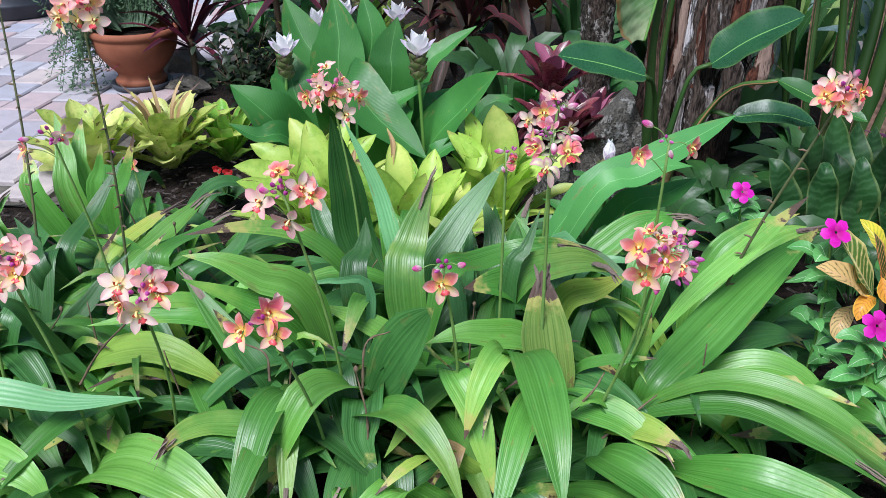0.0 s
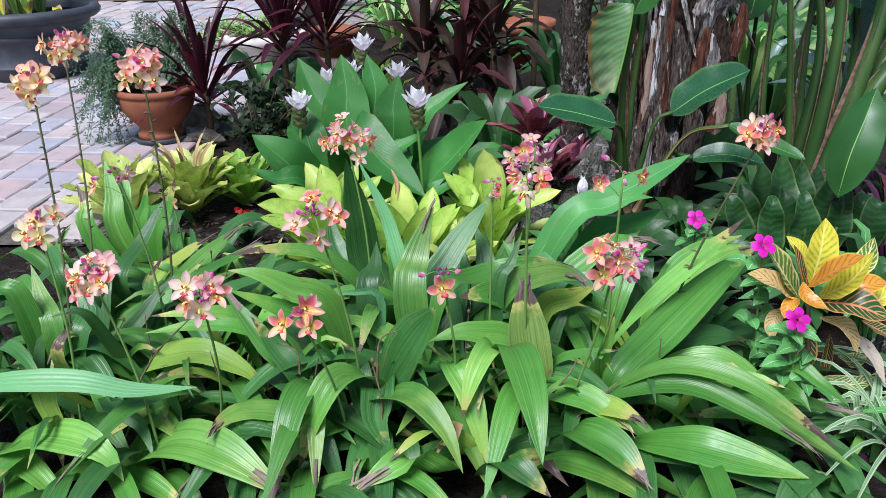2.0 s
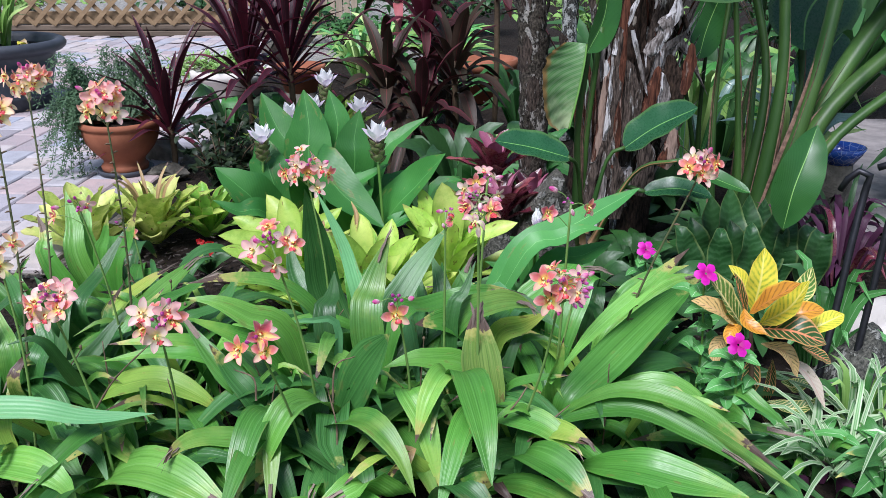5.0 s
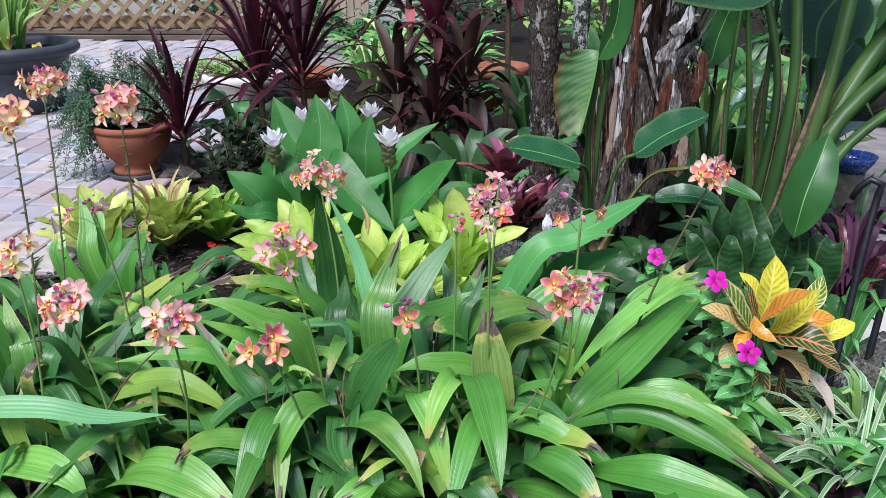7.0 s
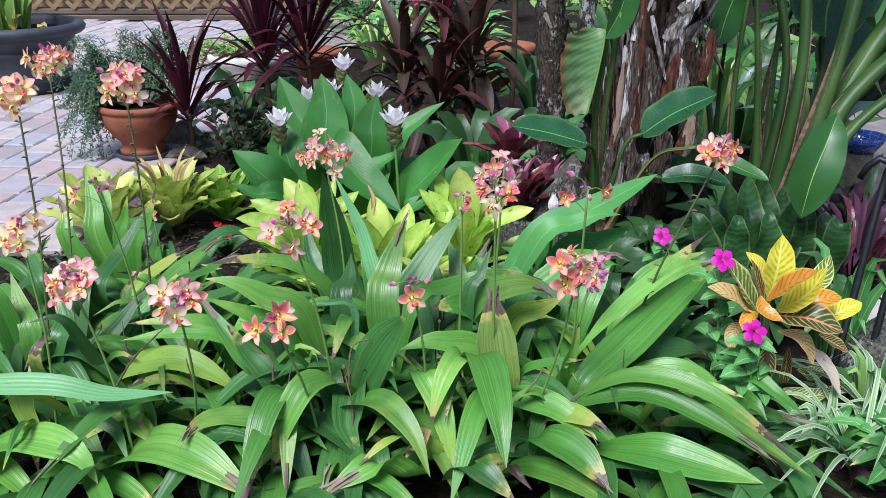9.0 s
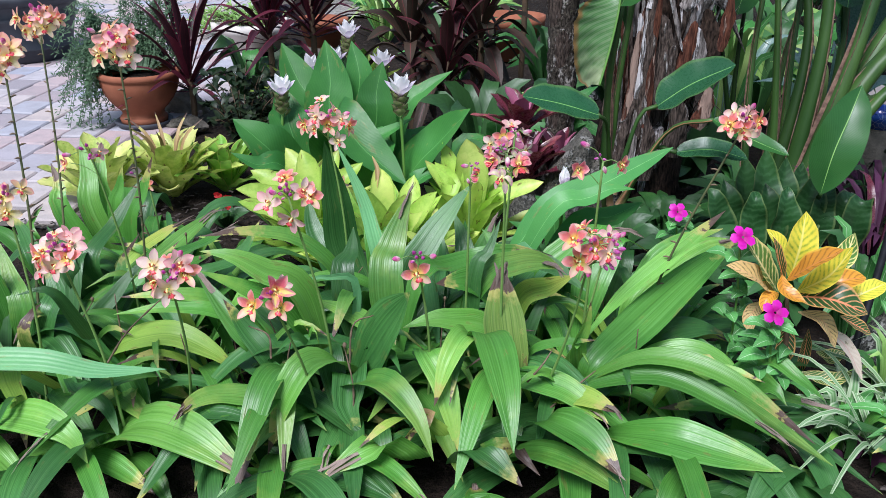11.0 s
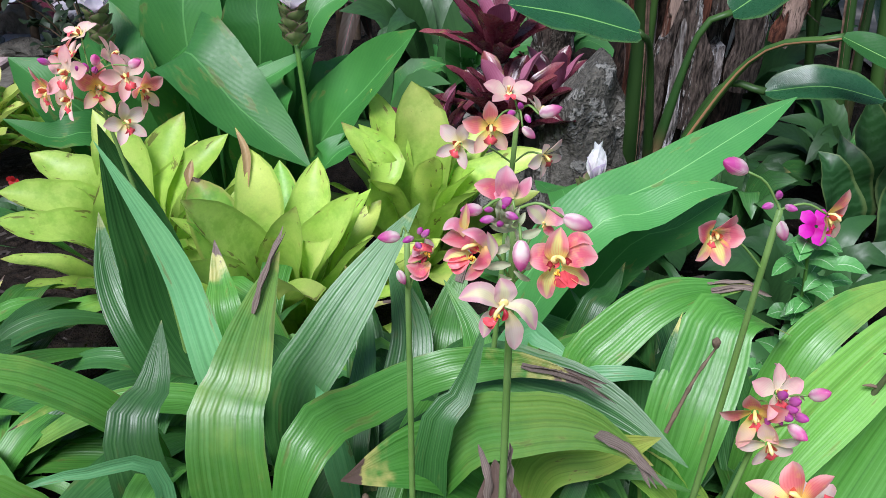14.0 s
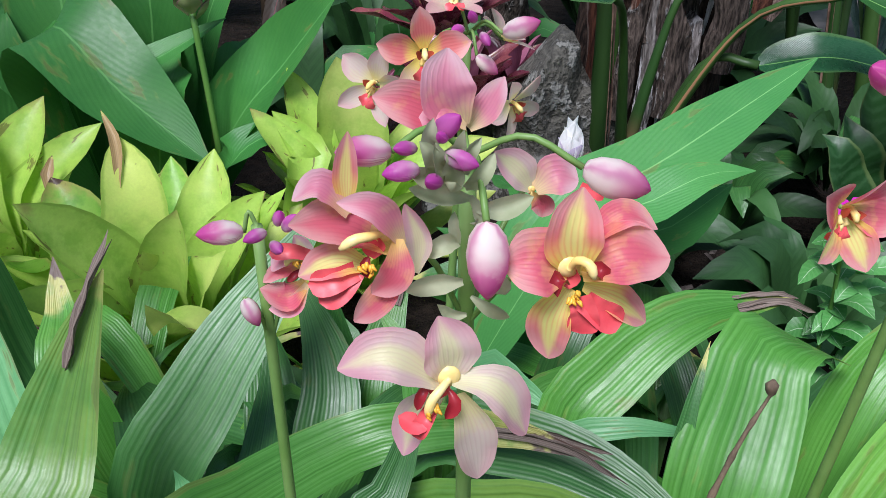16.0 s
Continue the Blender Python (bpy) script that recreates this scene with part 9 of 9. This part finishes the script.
# ---- snake plants ----
snake_plant = thing('snake_plant', (1.0, 1.98, 0.0), 'snake plant with wide mottled dark green leaves', 'snake plant')
leaf(snake_plant, 'san', 0.107, (0.977, 1.950, 0.000), (0.977, 1.950, 0.092), (0.967, 1.950, 0.200), (0.965, 1.980, 0.347), profile='lance', fold=0.3, curl=0.15, n=20, k=4, wave=0.24)
leaf(snake_plant, 'san', 0.096, (1.045, 2.000, 0.000), (1.045, 2.000, 0.070), (1.040, 2.000, 0.181), (1.049, 2.030, 0.305), profile='lance', fold=0.3, curl=0.15, n=20, k=4, wave=0.24)
leaf(snake_plant, 'san', 0.096, (0.962, 2.020, 0.000), (0.962, 2.020, 0.063), (0.945, 2.020, 0.175), (0.937, 2.050, 0.300), profile='lance', fold=0.3, curl=0.15, n=20, k=4, wave=0.24)
leaf(snake_plant, 'san', 0.096, (1.099, 2.030, 0.000), (1.099, 2.030, 0.057), (1.096, 2.030, 0.169), (1.111, 2.060, 0.282), profile='lance', fold=0.3, curl=0.15, n=20, k=4, wave=0.24)
leaf(snake_plant, 'san', 0.087, (0.891, 1.950, 0.000), (0.891, 1.950, 0.093), (0.869, 1.950, 0.201), (0.859, 1.980, 0.253), profile='lance', fold=0.3, curl=0.15, n=20, k=4, wave=0.24)
leaf(snake_plant, 'san', 0.087, (0.839, 1.900, 0.000), (0.839, 1.900, 0.115), (0.813, 1.900, 0.221), (0.798, 1.930, 0.245), profile='lance', fold=0.3, curl=0.15, n=20, k=4, wave=0.24)
leaf(snake_plant, 'san', 0.096, (1.106, 1.970, 0.000), (1.106, 1.970, 0.082), (1.108, 1.970, 0.191), (1.135, 2.000, 0.278), profile='lance', fold=0.3, curl=0.15, n=20, k=4, wave=0.24)
leaf(snake_plant, 'san', 0.087, (0.973, 1.880, 0.000), (0.973, 1.880, 0.121), (0.954, 1.880, 0.226), (0.951, 1.910, 0.267), profile='lance', fold=0.3, curl=0.15, n=20, k=4, wave=0.24)
leaf(snake_plant, 'san', 0.087, (1.005, 1.860, 0.000), (1.005, 1.860, 0.129), (0.995, 1.860, 0.233), (1.008, 1.890, 0.265), profile='lance', fold=0.3, curl=0.15, n=20, k=4, wave=0.24)
leaf(snake_plant, 'san', 0.078, (1.140, 1.950, 0.000), (1.140, 1.950, 0.090), (1.144, 1.950, 0.198), (1.183, 1.980, 0.231), profile='lance', fold=0.3, curl=0.15, n=20, k=4, wave=0.24)
leaf(snake_plant, 'san', 0.078, (0.906, 1.840, 0.000), (0.906, 1.840, 0.139), (0.900, 1.840, 0.242), (0.919, 1.870, 0.256), profile='lance', fold=0.3, curl=0.15, n=20, k=4, wave=0.24)
leaf(snake_plant, 'san', 0.078, (1.216, 1.980, 0.000), (1.216, 1.980, 0.076), (1.219, 1.980, 0.186), (1.262, 2.010, 0.202), profile='lance', fold=0.3, curl=0.15, n=20, k=4, wave=0.24)
leaf(snake_plant, 'san', 0.078, (1.217, 1.900, 0.000), (1.217, 1.900, 0.109), (1.223, 1.900, 0.216), (1.276, 1.930, 0.195), profile='lance', fold=0.3, curl=0.15, n=20, k=4, wave=0.24)


# ---- cordylines and border plants ----
def c_at(x, y):
    return (x, y, 0.0)


cordyline(c_at(-1.04, 3.40), 0.20, "dark burgundy spiky cordyline beside the terracotta pot", 34, 0.40, "cord", 0.036, 1, alt="cord_red", rise=0.9, droop=0.2)
cordyline(c_at(-0.70, 3.5), 0.46, "tall dark burgundy spiky cordyline on a thin cane", 42, 0.44, "cord", 0.036, 2, alt="cord_red", rise=0.95, droop=0.3)
cordyline(c_at(-0.5, 3.45), 0.5, "crimson-black spiky cordyline with arching leaves", 44, 0.44, "cord", 0.038, 3, alt="cord_red", rise=0.95, droop=0.3)
for i, (x, y, h, n, kd, other, lab) in enumerate((
        (-0.06, 3.15, 0.42, 24, "cord_br", "ti", "broad-leaved bronze and burgundy ti plant"),
        (0.08, 3.05, 0.32, 22, "ti", "cord_br", "dark ti plant with glossy drooping leaves"),
        (0.22, 3.2, 0.48, 26, "cord_br", "ti", "broad-leaved dark bronze ti plant on a bare cane"),
        (0.10, 3.35, 0.66, 24, "ti", "cord_red", "tall ti plant with a few red leaves"),
        (0.2, 3.5, 0.40, 20, "cord_br", "ti", "low bronze ti plant beside the palm"),
        (-0.02, 3.5, 0.84, 20, "ti", "cord_pink", "tall ti plant with pinkish young leaves"),
        (0.44, 3.7, 0.86, 14, "ti", "cord_pink", "slender ti plant with dusky pink leaves by the palm"))):
    cordyline(c_at(x, y), h, lab, n, 0.29, kd, 0.052, 4 + i, alt=other, rise=0.75, profile="broad", name="ti_plant", droop=0.7)
leafy_bush("shrub", (-0.74, 3.05, 0.0), (0.2, 0.2, 0.44), 340, "bronze", 0.05, 0.026, "upright little shrub with small dark bronze leaves", "shrub", 1)
leafy_bush("shrub", (-0.62, 3.15, 0.0), (0.2, 0.2, 0.42), 260, "bronze", 0.055, 0.03, "low dark shrub under the cordylines", "shrub", 2)
leafy_bush("shrub", (-0.46, 3.0, 0.0), (0.2, 0.18, 0.40), 240, "bronze", 0.05, 0.026, "dark bronze shrub behind the siam tulip", "shrub", 5)
for i, (x, y, s) in enumerate(((-0.55, 3.5, 0.3), (-0.85, 3.75, 0.32), (-0.35, 2.9, 0.25), (0.2, 2.75, 0.3), (0.45, 3.0, 0.3), (0.05, 2.55, 0.22))):
    ob = thing("foliage_plant", (x, y, 0.0), "low plant with broad dark green leaves in the shade", "plant", "low shade plants")
    rng = random.Random(300 + i)
    for k in range(14):
        a = k * 2.4 + rng.random()
        r, h = s * rng.uniform(0.5, 1.0), s * rng.uniform(0.5, 1.3)
        leaf(ob, rng.choice(("dark", "dark", "cur", "shrub")), rng.uniform(0.05, 0.09), (x, y, 0.0), (x + math.cos(a) * r * 0.5, y + math.sin(a) * r * 0.5, h * 0.8), (x + math.cos(a) * r, y + math.sin(a) * r, h * rng.uniform(0.6, 1.0)), profile="broad", n=8, k=2)

# ---- stones ----
rock((-1.13, 3.62, 0.0), (0.11, 0.09, 0.085), "rough pale stone at the patio edge", 1, mat="stone_pale")
rock((-1.06, 3.34, 0.0), (0.09, 0.07, 0.05), "low brown stone beside the shrub", 2)
rock((0.495, 2.31, 0.0), (0.15, 0.11, 0.225), "lichened grey boulder at the foot of the trunk", 3, mat="boulder")
rock((0.324, 2.46, 0.0), (0.10, 0.09, 0.185), "dark stone under the red bromeliad", 8, mat="lichen")
rock((0.325, 2.30, 0.0), (0.09, 0.08, 0.10), "low dark stone under the maroon bromeliad", 9, mat="lichen")
rock((0.45, 2.46, 0.0), (0.08, 0.08, 0.08), "small stone by the trunk", 10, mat="lichen")
rock((0.176, 2.28, 0.0), (0.07, 0.06, 0.065), "small stone among the bromeliads", 11, mat="lichen")
rock((0.42, 2.35, 0.0), (0.08, 0.08, 0.09), "small dark stone half sunk in the soil", 4)
rock((1.40, 1.70, 0.0), (0.22, 0.16, 0.07), "flat pale edging stone behind the croton", 5, mat="white_pot")
rock((1.12, 1.42, 0.0), (0.13, 0.10, 0.10), "mossy edging stone at the rim of the bed", 6, mat="lichen")
rock((1.15, 1.2, 0.0), (0.10, 0.08, 0.08), "grey edging stone by the spider plant", 7)

# ---- red begonia ----
def begonia():
    x, y = -0.617, 2.17
    ob = thing("begonia", (x, y, 0.0), "small begonia with scarlet flowers and dark round leaves", "begonia")
    rng = random.Random(15)
    for i in range(12):
        a = i * 2.4
        r = rng.uniform(0.03, 0.08)
        leaf(ob, "dark", 0.04, (x, y, 0.01), (x + math.cos(a) * r * 0.5, y + math.sin(a) * r * 0.5, 0.06), (x + math.cos(a) * r, y + math.sin(a) * r, 0.07), profile="oval", n=6, k=2)
    for i in range(7):
        sh = Sheet()
        c = Vector((x + rng.uniform(-0.04, 0.04), y + rng.uniform(-0.03, 0.02), 0.1 + rng.uniform(-0.02, 0.025)))
        sh.tube([(x, y, 0.01), (c + Vector((x, y, 0.05))) * 0.5, c], 0.0012, 4, 1)
        for k in range(4):
            a = k * 1.57 + i
            d = Vector((math.cos(a), -0.4, math.sin(a)))
            blade_grid(sh, [c, c + d * 0.006, c + d * 0.011], 0.011, "petal", face=(0, -1, 0.4), n=4, k=2, fold=0)
        part("flower", sh, [M["scarlet"], M["stalk"]], ob, "scarlet flower")


begonia()


# ---- iron plant hooks and blue dish ----
def iron_hook(pts, label):
    sh = Sheet()
    sh.tube(spline(pts, 24), 0.0085, 10)
    return solo("iron_hook", sh, M["iron"], label, "garden hook", at=pts[0], group="iron hooks")


iron_hook([(0.942, 1.300, -0.061), (0.970, 1.330, 0.087), (1.004, 1.370, 0.233), (1.035, 1.410, 0.390), (1.060, 1.440, 0.494), (1.065, 1.440, 0.534), (1.053, 1.450, 0.543), (1.032, 1.460, 0.528), (1.020, 1.470, 0.490)], "black iron rod with a hooked top beside the croton")
iron_hook([(1.070, 1.380, -0.061), (1.090, 1.400, 0.075), (1.117, 1.430, 0.239), (1.142, 1.460, 0.405), (1.161, 1.480, 0.515), (1.150, 1.490, 0.546), (1.115, 1.500, 0.534)], "black iron hook leaning beside its pair")


def blue_dish():
    x, y, z = 1.61, 2.6, 0.25
    ob = thing("blue_dish", (x, y, 0.0), "cobalt blue glazed dish on a stone beyond the stalks", "dish")
    sh = Sheet()
    sh.lathe([(0.0, z), (0.045, z), (0.07, z + 0.03), (0.082, z + 0.055), (0.086, z + 0.055), (0.075, z + 0.03), (0.05, z - 0.008), (0.0, z - 0.008)], at=(x, y, 0), sides=32)
    part("bowl", sh, M["cobalt"], ob)
    sh = Sheet()
    sh.lathe([(0.0, 0.0), (0.07, 0.0), (0.06, z * 0.5), (0.05, z - 0.009), (0.0, z - 0.009)], at=(x, y, 0), sides=20)
    part("foot", sh, M["stone"], ob)


def glaze_mat():
    n = Nodes("cobalt_glaze", 0.12, 0.6)
    v = n.voronoi(42, "DISTANCE_TO_EDGE")
    col = n.mix(n.ramp(n.noise(20, 3), 0.3, 0.7), (0.008, 0.03, 0.22), (0.03, 0.10, 0.42))
    col = n.mix(n.math("MULTIPLY", n.ramp(v, 0.04, 0.015), 0.45), col, (0.4, 0.5, 0.7))
    n.bump(v, 0.1, 0.001)
    return n.done(col)


M["cobalt"] = glaze_mat()
blue_dish()


# ---- planting behind ----
def clump(x, y, r, h, kinds, count, w, label, seed, profile="sword"):
    ob = thing("foliage_plant", (x, y, 0.0), label, "plant", "planting behind the border")
    rng = random.Random(seed)
    for k in range(count):
        a = k * 2.4 + rng.random()
        q, hh = r * rng.uniform(0.4, 1.0), h * rng.uniform(0.45, 1.0)
        c, s = math.cos(a), math.sin(a)
        leaf(ob, rng.choice(kinds), w * rng.uniform(0.7, 1.2), (x + c * 0.03, y + s * 0.03, 0.0), (x + c * q * 0.5, y + s * q * 0.5, hh * 0.8), (x + c * q, y + s * q, hh * rng.uniform(0.55, 1.0)), profile=profile, n=8, k=2)
    return ob


clump(1.5, 3.5, 0.45, 0.55, ("pale", "strap", "cur", "dark"), 20, 0.06, "pale variegated strap-leaved plant behind the stalks", 1)
clump(1.62, 3.05, 0.38, 0.6, ("sky_sheen", "sky_sheen", "pale", "cur"), 28, 0.05, "glossy plant behind the stalks, its leaves coloured with bluish sky sheen", 36, "broad")
clump(2.05, 2.75, 0.4, 0.6, ("sky_sheen", "cur", "dark", "shrub"), 26, 0.06, "broad-leaved plant at the path, bluish sky sheen in its leaf colour", 37, "broad")
clump(1.25, 3.2, 0.34, 0.66, ("pale", "strap", "sky_sheen", "vinca"), 30, 0.05, "pale green strap-leaved plant between trunk and stalks", 38)
clump(1.05, 2.25, 0.3, 0.2, ("dark", "dark", "d"), 26, 0.05, "low dark leaves round the feet of the stalks", 39, "broad")
clump(0.75, 2.1, 0.22, 0.18, ("dark", "shrub", "d"), 22, 0.045, "low dark leaves by the old trunk", 40, "broad")
clump(1.72, 3.75, 0.4, 0.6, ("dark", "cur", "shrub"), 24, 0.08, "green broad-leaved plant behind the stalks", 2, "broad")
clump(1.75, 4.3, 0.6, 0.6, ("pale", "strap", "shrub", "dark"), 24, 0.07, "pale green strap-leaved plant in the rear border", 3)
clump(2.6, 3.0, 0.5, 0.55, ("cur", "shrub", "strap"), 22, 0.09, "bright green broad-leaved plant at the bed's end", 4, "broad")
clump(0.9, 3.4, 0.4, 0.6, ("dark", "dark", "shrub"), 22, 0.08, "dark leafy plant behind the trunk", 5, "broad")
clump(1.35, 2.0, 0.3, 0.28, ("purple", "purple", "brom_red"), 30, 0.022, "dark purple strap-leaved plant", 6)
clump(1.5, 2.3, 0.3, 0.3, ("purple", "dark"), 26, 0.024, "purple and green strap-leaved plant", 7)
clump(0.85, 1.02, 0.12, 0.06, ("purple", "d", "d"), 12, 0.022, "low purple-leaved plant under the orchid leaves", 8)
clump(1.75, 1.75, 0.3, 0.35, ("vinca", "cur"), 26, 0.045, "soft green leafy plant by the edging stones", 9, "oval")
clump(1.05, 1.5, 0.18, 0.34, ("vinca", "vinca", "shrub"), 26, 0.035, "soft green leafy plant behind the croton", 10, "oval")
clump(1.3, 1.15, 0.15, 0.2, ("vinca", "vinca"), 26, 0.03, "young green seedlings by the spider plant", 11, "oval")
clump(0.62, 4.0, 0.4, 0.45, ("dark", "shrub", "cur"), 22, 0.06, "dark green strap-leaved plant by the palm trunk", 12)
clump(0.86, 1.1, 0.2, 0.14, ("d", "vinca", "g", "spider"), 34, 0.026, "tangled low green leaves at the bed's rim", 21)
clump(0.98, 1.0, 0.22, 0.14, ("vinca", "vinca", "d"), 40, 0.032, "soft green seedlings at the bed's rim", 22, "oval")
clump(1.0, 1.2, 0.16, 0.2, ("spider", "d", "strap"), 26, 0.02, "narrow striped leaves beside the iron hook", 23, "grass")
clump(0.14, 1.58, 0.17, 0.22, ("d", "d", "dark"), 20, 0.04, "low dark leaves at the feet of the orchids", 24)
clump(0.36, 1.78, 0.18, 0.18, ("d", "dark", "cur"), 22, 0.05, "low dark leaves between bromeliad and boulder", 25, "broad")
clump(0.52, 1.58, 0.18, 0.16, ("d", "dark", "shrub"), 22, 0.045, "low dark leaves under the arching leaf", 26)
clump(0.72, 1.75, 0.2, 0.2, ("dark", "shrub", "dark"), 22, 0.05, "low dark glossy foliage under the arching leaves", 17, "oval")
clump(0.95, 1.65, 0.2, 0.18, ("dark", "shrub", "vinca"), 22, 0.04, "low dark foliage beside the snake plant", 18, "oval")
clump(0.55, 1.95, 0.2, 0.16, ("dark", "shrub"), 18, 0.05, "low dark leaves by the boulder", 19, "oval")
clump(1.3, 5.2, 0.6, 0.7, ("dark", "shrub"), 26, 0.07, "dark green plants along the rear path", 13, "broad")
clump(0.95, 2.65, 0.3, 0.3, ("dark", "shrub"), 20, 0.06, "low dark foliage between the trunks", 14, "broad")
clump(2.6, 4.6, 0.8, 1.1, ("dark", "shrub", "cur"), 40, 0.12, "tall dark green plants at the back of the garden", 15, "broad")
clump(-0.3, 5.6, 0.5, 0.5, ("strap", "pale", "vinca"), 40, 0.04, "grassy green plant beyond the border", 16)
for i, (x, y, s, hh) in enumerate(((-0.5, 7.6, 0.7, 0.5), (0.4, 8.6, 0.9, 0.7), (1.6, 7.2, 1.0, 1.0), (3.0, 6.5, 1.2, 1.4), (-2.5, 10.5, 1.0, 0.5), (-4.8, 10.8, 1.0, 0.5), (-1.0, 10.0, 1.2, 0.8), (4.2, 4.6, 1.0, 1.3))):
    leafy_bush("shrub", (x, y, 0.0), (s, s * 0.7, hh), 420, ("shrub", "dark", "strap")[i % 3], 0.12, 0.05, "loose green garden shrub in the distance", "shrub", 20 + i, group="distant shrubs")


clump(0.15, 4.4, 0.4, 0.42, ("cur", "dark", "vinca"), 30, 0.06, "fresh green broad-leaved plant behind the ti plants", 31, "broad")
clump(-0.15, 6.4, 0.5, 0.45, ("vinca", "strap", "pale"), 40, 0.06, "bright green plant by the gravel path", 32, "broad")
clump(0.3, 6.2, 0.5, 0.4, ("strap", "vinca"), 40, 0.05, "bright grassy plant beyond the mulch", 33)
clump(0.28, 2.78, 0.22, 0.3, ("cur_light", "vinca", "cur"), 16, 0.07, "fresh green leaves under the ti plants", 34, "broad")
clump(0.55, 3.05, 0.22, 0.3, ("cur_light", "strap", "cur"), 16, 0.06, "light green leaves beside the palm trunk", 35, "broad")


def board_fence():
    """Weathered upright boards beyond the border."""
    ob = thing("board_fence", (-0.9, 8.5, 0.0), "weathered upright timber boards at the border's end", "fence")
    for i in range(5):
        sh = Sheet()
        sh.box(Matrix.Translation((-0.82 + i * 0.075, 8.5, 0.55)), 0.066, 0.02, 1.1, 0, 0.003)
        part("board", sh, M["grey_timber"], ob, "", False)


board_fence()
